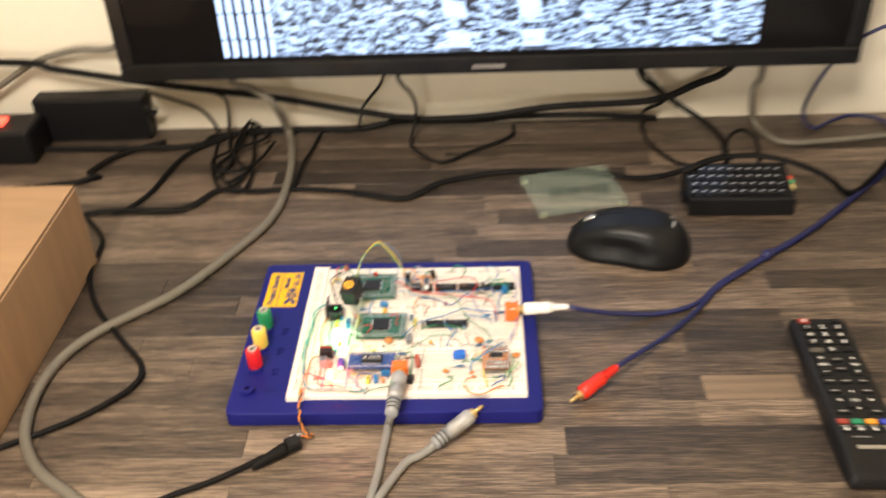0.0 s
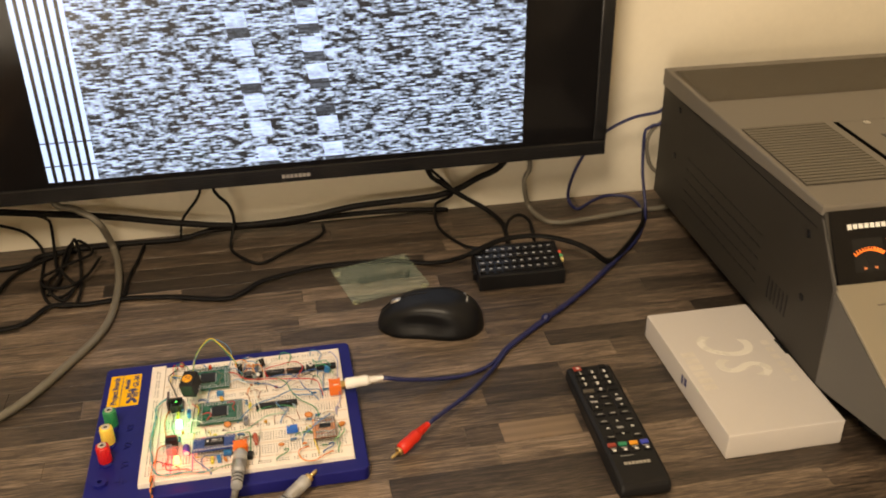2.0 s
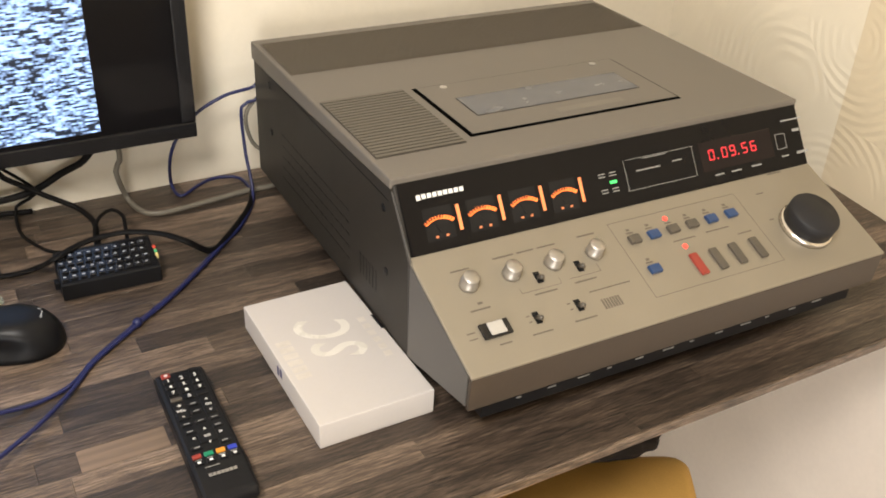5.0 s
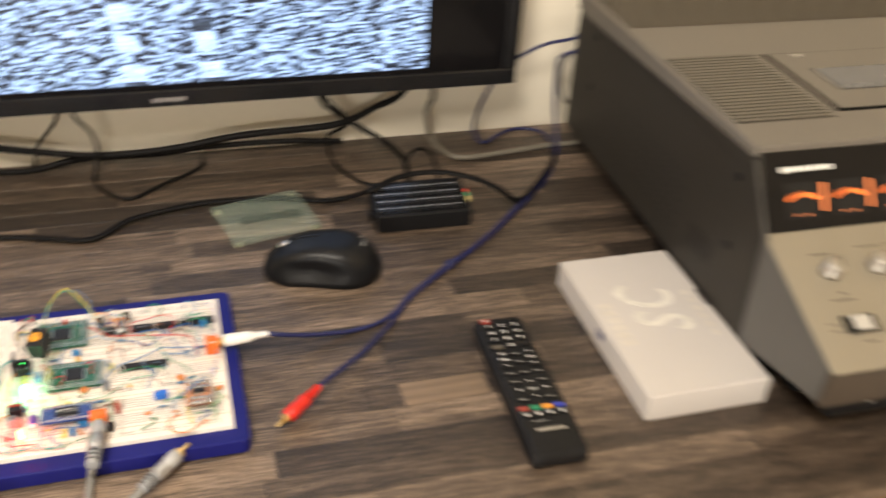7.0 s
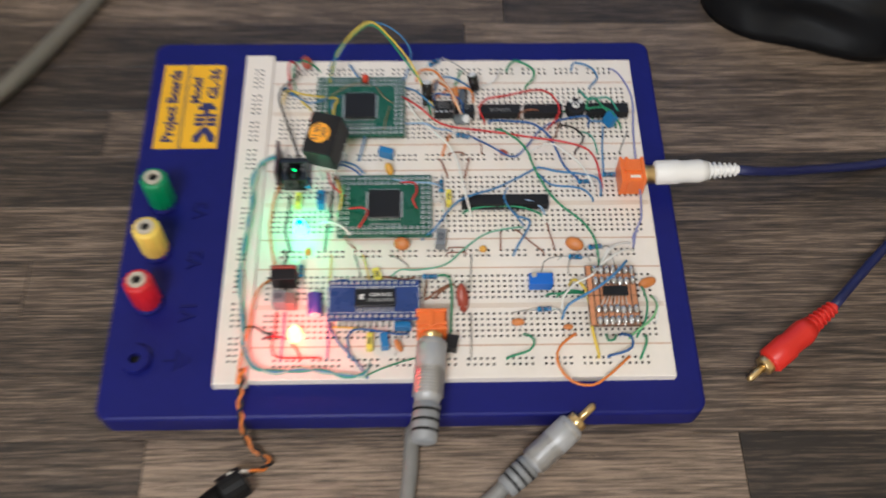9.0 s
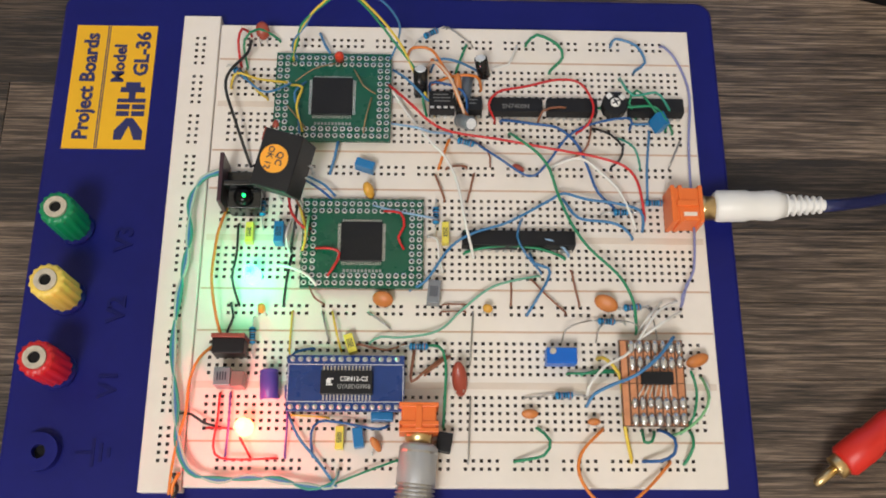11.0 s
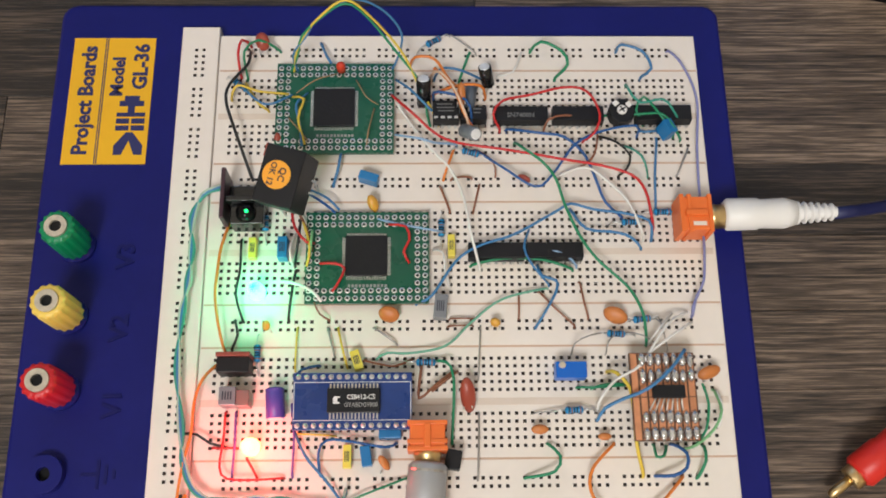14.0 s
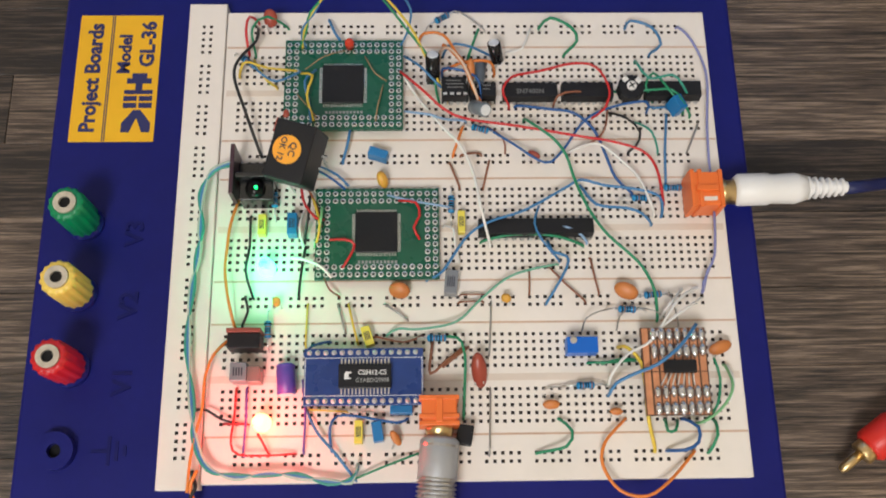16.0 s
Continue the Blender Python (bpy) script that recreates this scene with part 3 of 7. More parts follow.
PITCH = 0.00254
GROOVE_SHADE = surface("cream_abs_groove_shade", (0.74, 0.63, 0.53), 0.5, vary=0.08)
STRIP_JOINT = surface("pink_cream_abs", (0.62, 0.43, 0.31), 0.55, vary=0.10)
COLS = [i * PITCH for i in range(64)]
BUS_COLS = [(1.9 + 6.14 * g + k) * PITCH for g in range(10) for k in range(5)]
BX0, BX1, BZ0, BZ1 = -0.0054, 0.1660, 0.0130, 0.0180
T, B = 0.0359, 0.0143
y = 0.4950
for k in range(4):
    mid = y + B / 2
    strip("bus_strip", BUS_COLS, [mid - PITCH / 2, mid + PITCH / 2], BX0, BX1, y + 0.00008, y + B - 0.00008, BZ0, BZ1, "cream power strip with pairs of holes" if k == 0 else "")
    y += B
    if k < 3:
        mid = y + T / 2
        rows = [mid + s * (1.5 + i) * PITCH for s in (-1, 1) for i in range(5)]
        strip("terminal_strip", COLS, sorted(rows), BX0, BX1, y + 0.00008, y + T - 0.00008, BZ0, BZ1, "cream breadboard strip with rows of holes" if k == 0 else "")
        # Thin darker strip stands in for the shade in the centre groove.
        part("groove", block(BX0 + 0.001, BX1 - 0.001, mid - 0.0011, mid + 0.0011, BZ1, BZ1 + 0.00012), GROOVE_SHADE, board, "centre groove drawn as a darker strip for its shade" if k == 0 else "")
        y += T
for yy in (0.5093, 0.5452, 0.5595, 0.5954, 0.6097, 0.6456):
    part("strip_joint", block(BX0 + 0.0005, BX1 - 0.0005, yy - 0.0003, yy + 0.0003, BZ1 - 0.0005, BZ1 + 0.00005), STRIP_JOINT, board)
strip("side_bus_strip", [-0.0122 - PITCH / 2, -0.0122 + PITCH / 2], [0.4975 + (2.2 + 6.14 * g + k) * PITCH for g in range(10) for k in range(5)], -0.0190, BX0 - 0.0003, 0.4935, 0.6630, BZ0, BZ1 + 0.0006, "upright cream power strip along the edge")

# ---- binding posts and label ----
def dye(name, colour, rough=0.35, vary=0.06):
    return surface(name, colour, rough, vary=vary, bump=0.05)


POST_COLOURS = {"green": dye("green_nylon", (0.012, 0.22, 0.085)), "yellow": dye("yellow_nylon", (0.80, 0.58, 0.10)), "red": dye("red_nylon", (0.52, 0.012, 0.016))}
BRASS = surface("worn_brass", (0.66, 0.60, 0.50), 0.38, metal=0.55, vary=0.2, scale=400)


def fluted(r, z0, z1, seg=56, n=14, deep=0.0006):
    own = bmesh.new()
    rings = []
    for z, s in ((z0, 0.96), (z0 + 0.0008, 1.0), (z1 - 0.0012, 1.0), (z1, 0.9)):
        rings.append([own.verts.new(((r * s - deep * (0.5 + 0.5 * math.cos(n * a))) * math.cos(a), (r * s - deep * (0.5 + 0.5 * math.cos(n * a))) * math.sin(a), z)) for a in (2 * math.pi * k / seg for k in range(seg))])
    inner = [[own.verts.new((q * math.cos(2 * math.pi * k / seg), q * math.sin(2 * math.pi * k / seg), z)) for k in range(seg)] for q, z in ((r * 0.62, z1),)]
    for p, q in list(zip(rings, rings[1:])) + [(rings[-1], inner[0])]:
        for k in range(seg):
            own.faces.new((p[k], p[(k + 1) % seg], q[(k + 1) % seg], q[k]))
    return own


def ring_tube(r_out, r_in, z0, z1, seg=24):
    own = bmesh.new()
    rs = [[own.verts.new((r * math.cos(2 * math.pi * k / seg), r * math.sin(2 * math.pi * k / seg), z)) for k in range(seg)] for r, z in ((r_out, z0), (r_out, z1), (r_in, z1), (r_in, z0))]
    for p, q in zip(rs, rs[1:]):
        for k in range(seg):
            own.faces.new((p[k], p[(k + 1) % seg], q[(k + 1) % seg], q[k]))
    return own


for colour, py in (("green", 0.5815), ("yellow", 0.5570), ("red", 0.5322)):
    m = Matrix.Translation((-0.0497, py, 0.0))
    post = part("binding_post", moved(fluted(0.0059, 0.0165, 0.0340), m), POST_COLOURS[colour], board, colour + " plastic binding post", smooth=True)
    part("collar", moved(turned([(0.0062, 0.0130), (0.0062, 0.0150), (0.0050, 0.0166)]), m), BLUE_BASE, post)
    part("socket_rim", moved(ring_tube(0.0036, 0.0019, 0.020, 0.0348), m), BRASS, post, "brass socket rim")
    part("socket_hole", moved(turned([(0.0020, 0.018), (0.0020, 0.0338)]), m), BLACK, post)
ground = part("ground_socket", moved(ring_tube(0.0060, 0.0022, 0.0130, 0.0168), Matrix.Translation((-0.0515, 0.5060, 0))), BLUE_BASE, board, "flush blue ground socket")
part("socket_hole", turned([(0.0023, 0.0130), (0.0023, 0.0142)], Matrix.Translation((-0.0515, 0.5060, 0))), BLACK, ground)
# Moulded marks get a darker blue than the base, painting in their shadow.
RELIEF_SHADE = surface("blue_relief_shade", (0.0065, 0.0075, 0.095), 0.5, vary=0.1, spec=0.2)
for text, py in (("V3", 0.578), ("V2", 0.553), ("V1", 0.528)):
    lettering("moulded_mark", text, 0.0085, RELIEF_SHADE, board, pose(-0.0330, py, 0.0137, 0, 0, 90), "moulded terminal mark", 0.0003)
part("ground_mark", bars([(-0.041, -0.036, 0.5055, 0.5065), (-0.036, -0.0350, 0.5015, 0.5105), (-0.0335, -0.0325, 0.503, 0.509), (-0.031, -0.030, 0.5045, 0.5075)], 0.0134, 0.0004), RELIEF_SHADE, board, "moulded ground symbol")

plate = part("label_plate", block(-0.0590, -0.0297, 0.6115, 0.6612, 0.0134, 0.0138), YELLOW_LABEL, board, "yellow printed maker's label")
lettering("label_text", "Project Boards", 0.0074, NAVY_PRINT, plate, pose(-0.0528, 0.6364, 0.01395, 0, 0, 90), "navy lettering", width=0.96, bold=0.030)
lettering("label_text", "Model", 0.0062, NAVY_PRINT, plate, pose(-0.0420, 0.6455, 0.01395, 0, 0, 90), bold=0.030)
lettering("label_text", "GL-36", 0.0072, NAVY_PRINT, plate, pose(-0.0340, 0.6495, 0.01395, 0, 0, 90), bold=0.030)
rules = bars([(-0.0476, -0.0473, 0.6117, 0.661), (-0.0469, -0.0466, 0.6117, 0.661)], 0.0138, 0.0002)
part("label_rules", rules, NAVY_PRINT, plate)
part("emblem_shape", prism([(-0.0412, 0.6150), (-0.0384, 0.6150), (-0.0362, 0.6205), (-0.0340, 0.6150), (-0.0312, 0.6150), (-0.0312, 0.6185), (-0.0350, 0.6235), (-0.0374, 0.6235), (-0.0412, 0.6185)], 0.0138, 0.0140, axis="z"), NAVY_PRINT, plate, "navy emblem")
for a, b, c, d in ((-0.0412, -0.0366, 0.6243, 0.6262), (-0.0358, -0.0312, 0.6243, 0.6262), (-0.0412, -0.0366, 0.6270, 0.6289), (-0.0358, -0.0312, 0.6270, 0.6289), (-0.0412, -0.0312, 0.6297, 0.6312), (-0.0374, -0.0350, 0.6312, 0.6338), (-0.0405, -0.0319, 0.6338, 0.6358), (-0.0388, -0.0336, 0.6358, 0.6378)):
    part("emblem_shape", block(a, b, c, d, 0.0138, 0.0140), NAVY_PRINT, plate)

# ---- components, placed in millimetres ----
MM = 0.001
INK = {
    "red": (0.55, 0.02, 0.02), "green": (0.025, 0.24, 0.11), "black": (0.012, 0.012, 0.012), "yellow": (0.72, 0.52, 0.05), "blue": (0.022, 0.10, 0.32),
    "lightblue": (0.06, 0.20, 0.42), "paleblue": (0.28, 0.42, 0.62), "teal": (0.05, 0.30, 0.22), "pale": (0.42, 0.52, 0.42), "seafoam": (0.16, 0.42, 0.29), "orange": (0.75, 0.22, 0.03),
    "violet": (0.16, 0.06, 0.32), "lavender": (0.25, 0.26, 0.52), "brown": (0.26, 0.10, 0.05), "tan": (0.34, 0.21, 0.10), "beige": (0.72, 0.50, 0.36), "grey": (0.42, 0.40, 0.38), "white": (0.80, 0.78, 0.74), "lightgreen": (0.22, 0.48, 0.22),
}
PVC = {k: surface(k + "_insulation", c, 0.42, vary=0.08, bump=0.0, metal=0.8 if k == "grey" else 0.0) for k, c in INK.items()}
WORDS = {"lightblue": "light blue", "paleblue": "pale blue", "lightgreen": "light green", "grey": "bare tinned", "pale": "pale green", "seafoam": "sea green"}


def wire(colour, r, *points):
    pts = [Vector(q) * MM for q in points]
    return part("jumper_wire", tube(pts, r * MM, 0.0022, 6), PVC[colour], board, WORDS.get(colour, colour) + " jumper wire", smooth=True)


def mm_block(x0, x1, y0, y1, z0, z1, bevel=0.0):
    return block(x0 * MM, x1 * MM, y0 * MM, y1 * MM, z0 * MM, z1 * MM, bevel * MM, 2)


PCB_GREEN = surface("green_solder_mask", (0.007, 0.090, 0.050), 0.28, vary=0.12, scale=120, bump=0.05)
PCB_BLUE = surface("blue_solder_mask", (0.015, 0.045, 0.20), 0.28, vary=0.12, scale=120, bump=0.05)
VERO = surface("copper_stripboard", (0.12, 0.055, 0.03), 0.42, vary=0.2, scale=200)
COPPER_STRIP = surface("tarnished_copper", (0.62, 0.27, 0.13), 0.40, metal=0.2, vary=0.2, scale=250)
TIN = surface("tin_solder", (0.70, 0.69, 0.67), 0.30, metal=0.75, vary=0.15, scale=600)
EPOXY = surface("black_epoxy", (0.012, 0.012, 0.014), 0.48, vary=0.15, bump=0.15, grain=900, spec=0.28)
HOLE = surface("pad_hole", (0.02, 0.02, 0.02), 0.6)
JACK_ORANGE = dye("orange_nylon", (0.80, 0.17, 0.025), 0.4)
FILM_BLUE, FILM_YELLOW, FILM_GREY = dye("blue_film_case", (0.02, 0.17, 0.42)), dye("yellow_film_case", (0.78, 0.66, 0.08)), dye("grey_film_case", (0.20, 0.21, 0.23))
TRIM_BLUE = dye("blue_trimmer_case", (0.010, 0.13, 0.58))
DISC_ORANGE, DISC_RED, DISC_YELLOW = dye("orange_ceramic", (0.55, 0.19, 0.045), 0.45), dye("red_epoxy", (0.33, 0.06, 0.035), 0.35), dye("amber_epoxy", (0.66, 0.34, 0.04), 0.35)
RES_BLUE = dye("blue_resistor_lacquer", (0.02, 0.22, 0.48), 0.35)
PURPLE = dye("violet_sleeve", (0.10, 0.06, 0.36), 0.35)


def pads(cells, z, r, hole, owner):
    """Plated pads with a dark hole; one ring of tin each."""
    ringm, holem = bmesh.new(), bmesh.new()
    for x, yy in cells:
        a = [ringm.verts.new(((x + r * math.cos(k * math.pi / 5)) * MM, (yy + r * math.sin(k * math.pi / 5)) * MM, z * MM)) for k in range(10)]
        b = [ringm.verts.new(((x + hole * math.cos(k * math.pi / 5)) * MM, (yy + hole * math.sin(k * math.pi / 5)) * MM, (z + 0.12) * MM)) for k in range(10)]
        for k in range(10):
            ringm.faces.new((a[k], a[(k + 1) % 10], b[(k + 1) % 10], b[k]))
        holem.faces.new([holem.verts.new((v.co.x, v.co.y, (z + 0.06) * MM)) for v in b])
    tagged(part("pad_row", ringm, TIN, owner, "tinned pads"), kind="stuff")
    tagged(part("hole_row", holem, HOLE, owner), kind="stuff")


def adapter(x0, x1, y0, y1, z, chip):
    """A green adapter board on pin headers with one square flat chip."""
    pcb = part("adapter_board", mm_block(x0, x1, y0, y1, z - 1.6, z), PCB_GREEN, board, "green adapter circuit board with square chip")
    p = 2.54
    nx, ny = int((x1 - x0 - 1.6) / p), int((y1 - y0 - 1.6) / p)
    ox, oy = (x0 + x1 - nx * p) / 2, (y0 + y1 - ny * p) / 2
    cells = [(ox + i * p, oy + j * p) for i in range(nx + 1) for j in range(ny + 1) if i in (0, 1, nx - 1, nx) or j in (0, 1, ny - 1, ny)]
    pads(cells, z + 0.02, 0.95, 0.5, pcb)
    pins = None
    for i, (x, yy) in enumerate(cells):
        if abs(yy - oy) < 0.1 or abs(yy - oy - ny * p) < 0.1 or abs(x - ox) < 0.1 or abs(x - ox - nx * p) < 0.1:
            pins = merge(pins, mm_block(x - 0.3, x + 0.3, yy - 0.3, yy + 0.3, 17.0, z - 1.6))
    tagged(part("header_pin_row", pins, TIN, pcb), kind="stuff")
    cx, cy, s = chip
    part("flat_chip", mm_block(cx - s, cx + s, cy - s, cy + s, z + 0.1, z + 1.5, 0.15), EPOXY, pcb, "square black flat chip")
    legs = None
    for k in range(25):
        u = -s * 0.92 + k * s * 1.84 / 24
        for sx, sy, dx, dy in ((u, s, 0.11, 1.1), (u, -s, 0.11, 1.1), (s, u, 1.1, 0.11), (-s, u, 1.1, 0.11)):
            ax, ay = cx + sx + (0.55 if sx == s else -0.55 if sx == -s else 0), cy + sy + (0.55 if sy == s else -0.55 if sy == -s else 0)
            legs = merge(legs, mm_block(ax - dx / (2 if dx > 1 else 1), ax + dx / (2 if dx > 1 else 1), ay - dy / (2 if dy > 1 else 1), ay + dy / (2 if dy > 1 else 1), z + 0.05, z + 0.35))
    tagged(part("leg_row", legs, TIN, pcb, "fine tinned legs"), kind="stuff")
    part("board_print", bars([((cx - 6 + 1.2 * i) * MM, (cx - 6 + 1.2 * i + 0.8) * MM, (cy - s - 3.6) * MM, (cy - s - 2.6) * MM) for i in range(11)], (z + 0.02) * MM, 0.00004), PRINT_DIM, pcb)
    return pcb


adapter(16.2, 57.1, 612.0, 646.2, 22.0, (36.5, 628.6, 7.1))
adapter(28.3, 68.9, 558.8, 590.2, 22.0, (48.3, 574.7, 6.9))


PRINT_FAINT = surface("faint_grey_print", (0.16, 0.16, 0.16), 0.5, bump=0)


def dip(x0, x1, y0, y1, top=22.6, pins=7, text="", bottom=18.2):
    """A black dual in-line chip with its legs in the board."""
    body = part("logic_chip", prism([(y0 * MM, (bottom + 0.7) * MM), ((y0 + 0.5) * MM, top * MM), ((y1 - 0.5) * MM, top * MM), (y1 * MM, (bottom + 0.7) * MM), ((y1 - 0.4) * MM, bottom * MM), ((y0 + 0.4) * MM, bottom * MM)], x0 * MM, x1 * MM, 0.00012), EPOXY, board, "black dual in-line chip")
    legs = None
    w = (x1 - x0) / pins
    for i in range(pins):
        cx = x0 + w * (i + 0.5)
        for yy, s in ((y0, -1), (y1, 1)):
            legs = merge(legs, mm_block(cx - 0.6, cx + 0.6, min(yy, yy + s * 0.7), max(yy, yy + s * 0.7), bottom + 0.6, bottom + 1.0))
            legs = merge(legs, mm_block(cx - 0.25, cx + 0.25, min(yy + s * 0.45, yy + s * 0.75), max(yy + s * 0.45, yy + s * 0.75), 17.0, bottom + 0.8))
    tagged(part("leg_row", legs, TIN, body, "tinned legs"), kind="stuff")
    if text:
        lettering("chip_text", text, 0.0024, PRINT_FAINT, body, pose((x0 + x1) / 2 * MM, ((y0 + y1) / 2 - 0.8) * MM, (top + 0.05) * MM))
    return body


for chip, rows in ((dip(70.6, 79.7, 623.6, 632.0, pins=4), ((72.0, 77.4, 629.9), (72.0, 78.2, 628.6), (72.4, 78.0, 627.3))), (dip(80.2, 89.3, 623.8, 629.8, pins=4), ((84.6, 87.6, 628.0), (84.8, 87.2, 626.6)))):
    for a, b, v in rows:
        part("chip_print", mm_block(a, b, v, v + 0.45, 22.6, 22.64), PRINT_FAINT, chip)
for i in range(4):
    part("bare_pin", mm_block(71.0 + 2.35 * i, 72.4 + 2.35 * i, 624.6, 625.5, 22.6, 22.9, 0.1), TIN, board)
dip(91.7, 110.7, 623.4, 629.8, text="SN7400N")
dip(112.4, 130.2, 623.4, 629.8)
dip(141.5, 161.0, 623.6, 630.2)
dip(82.0, 100.8, 573.6, 579.8)
dip(101.4, 120.2, 573.6, 579.8)

# receiver module: blue carrier with a wide chip
carrier = part("receiver_board", mm_block(26.4, 63.3, 517.6, 535.3, 24.6, 26.2, 0.1), PCB_BLUE, board, "dark blue receiver circuit board with wide chip")
pads([(27.9 + 2.54 * i, yy) for i in range(14) for yy in (518.9, 534.0)], 26.22, 0.85, 0.35, carrier)
pins = None
for i in range(14):
    for yy in (518.9, 534.0):
        pins = merge(pins, turned([(0.00075, 0.0262), (0.00055, 0.0268), (0.0003, 0.0270)], Matrix.Translation(((27.9 + 2.54 * i) * MM, yy * MM, 0)), 8))
        pins = merge(pins, mm_block(27.6 + 2.54 * i, 28.2 + 2.54 * i, yy - 0.3, yy + 0.3, 17, 24.6))
tagged(part("header_pin_row", pins, TIN, carrier, "soldered header pins"), kind="stuff")
part("silk_frame", bars([(0.0266, 0.0630, 0.5204, 0.5206), (0.0266, 0.0630, 0.5322, 0.5324), (0.0266, 0.0268, 0.5206, 0.5322), (0.0628, 0.0630, 0.5206, 0.5322)], 0.02622, 0.00003), PRINT_WHITE, carrier)
part("wide_chip", mm_block(37.2, 53.4, 522.6, 530.0, 26.3, 28.8, 0.2), EPOXY, carrier, "black chip with part number")
legs = None
for i in range(14):
    cx = 38.0 + i * 1.12
    for y0, y1 in ((520.9, 522.6), (530.0, 531.7)):
        legs = merge(legs, mm_block(cx - 0.24, cx + 0.24, y0, y1, 26.3, 26.9))
tagged(part("leg_row", legs, TIN, carrier), kind="stuff")
lettering("chip_text", "CS8412-CS", 0.0021, PRINT_WHITE, carrier, pose(0.0476, 0.5272, 0.02885), width=0.9)
lettering("chip_text", "GYABDG9908", 0.0019, PRINT_DIM, carrier, pose(0.0476, 0.5248, 0.02885), width=0.9)
part("chip_emblem", bars([(0.0393, 0.0412, 0.5270, 0.5275), (0.0390, 0.0404, 0.5258, 0.5270), (0.0390, 0.0410, 0.5252, 0.5257)], 0.0288, 0.00006), PRINT_WHITE, carrier)
dip(30.0, 62.0, 520.5, 532.5, 24.4, 12, bottom=19.0)

# stripboard with a small chip and rows of solder
vero = part("stripboard", mm_block(131.8, 152.3, 513.2, 540.8, 25.4, 27.0, 0.1), VERO, board, "copper stripboard with shiny solder joints")
joints, pins = None, None
rj = random.Random(3)
for i in range(8):
    cx = 133.1 + i * 2.54
    for y0, y1 in ((513.5, 526.6), (526.9, 540.5)):
        part("copper_track", mm_block(cx - 0.95, cx + 0.95, y0, y1, 27.0, 27.06), COPPER_STRIP, vero)
    for yy in (515.4, 520.4, 533.4, 538.4):
        if 0 < i:
            joints = merge(joints, moved(turned([(0.00122, 0), (0.00108, 0.0007), (0.0006, 0.0014)], seg=9), Matrix.Translation((cx * MM, (yy + rj.uniform(-0.25, 0.25)) * MM, 0.02706)) @ Matrix.Diagonal((rj.uniform(0.85, 1.1), rj.uniform(1.6, 2.2), rj.uniform(0.7, 1.3), 1))))
    pins = merge(pins, mm_block(cx - 0.3, cx + 0.3, 517.6, 518.2, 17, 25.4))
    pins = merge(pins, mm_block(cx - 0.3, cx + 0.3, 536.0, 536.6, 17, 25.4))
tagged(part("solder_joints", joints, surface("bright_solder", (0.66, 0.66, 0.67), 0.16, metal=0.8, vary=0.2, scale=500), vero, "rounded solder joints", smooth=True), kind="stuff")
tagged(part("header_pin_row", pins, TIN, vero), kind="stuff")
part("small_chip", mm_block(138.0, 148.2, 526.2, 530.2, 27.5, 29.0, 0.15), EPOXY, vero)
legs = None
for i in range(7):
    legs = tube([Vector((139.0 + i * 1.35, 526.2, 28.2)) * MM, Vector((138.6 + i * 1.35 + (i - 3) * 0.15, 524.6, 27.8)) * MM, Vector((137.0 + i * 1.75, 522.5, 27.2)) * MM], 0.00026, 0.002, 6, legs)
tagged(part("leg_row", legs, TIN, vero, smooth=True), kind="stuff")


def resistor(a, b, z=21.0, lead=4.5):
    a, b = Vector((*a, z)) * MM, Vector((*b, z)) * MM
    m, n = along(a, b), (b - a).length
    body = part("resistor", moved(turned([(0.0004, 0), (0.0011, 0.0003), (0.0012, 0.0012), (0.00098, 0.0018), (0.00098, n - 0.0018), (0.0012, n - 0.0012), (0.0011, n - 0.0003), (0.0004, n)], seg=12), m), RES_BLUE, board, "small blue metal film resistor", smooth=True)
    for k, s in enumerate((0.2, 0.36, 0.5, 0.64, 0.82)):
        part("colour_band", moved(turned([(0.00126 if k in (0, 4) else 0.00103, n * s - 0.0002), (0.00126 if k in (0, 4) else 0.00103, n * s + 0.0002)], seg=12), m), (BLACK, PVC["brown"], BLACK, BLACK, PVC["brown"])[k], body)
    way = (b - a).normalized()
    leads = tube([a, a - way * lead * 0.6 * MM, Vector((*(a - way * lead * MM).xy, 0.0165))], 0.00028, 0.002, 6)
    tube([b, b + way * lead * 0.6 * MM, Vector((*(b + way * lead * MM).xy, 0.0165))], 0.00028, 0.002, 6, leads)
    part("lead", leads, TIN, body, smooth=True)


for a, b in (((80.6, 613.3), (86.4, 611.6)), ((68.6, 654.2), (73.6, 657.2)), ((134.0, 586.8), (140.2, 586.8)), ((145.1, 590.4), (151.2, 590.4)), ((126.6, 548.5), (132.4, 548.2)), ((135.4, 552.9), (141.2, 553.5)), ((111.6, 523.7), (117.4, 523.9)), ((64.6, 539.5), (70.8, 539.4)), ((13.7, 545.6), (13.9, 539.9)), ((73.2, 588.0), (73.1, 581.9)), ((1.0, 640.0), (5.7, 636.5)), ((14.3, 589.6), (14.5, 584.2))):
    resistor(a, b)


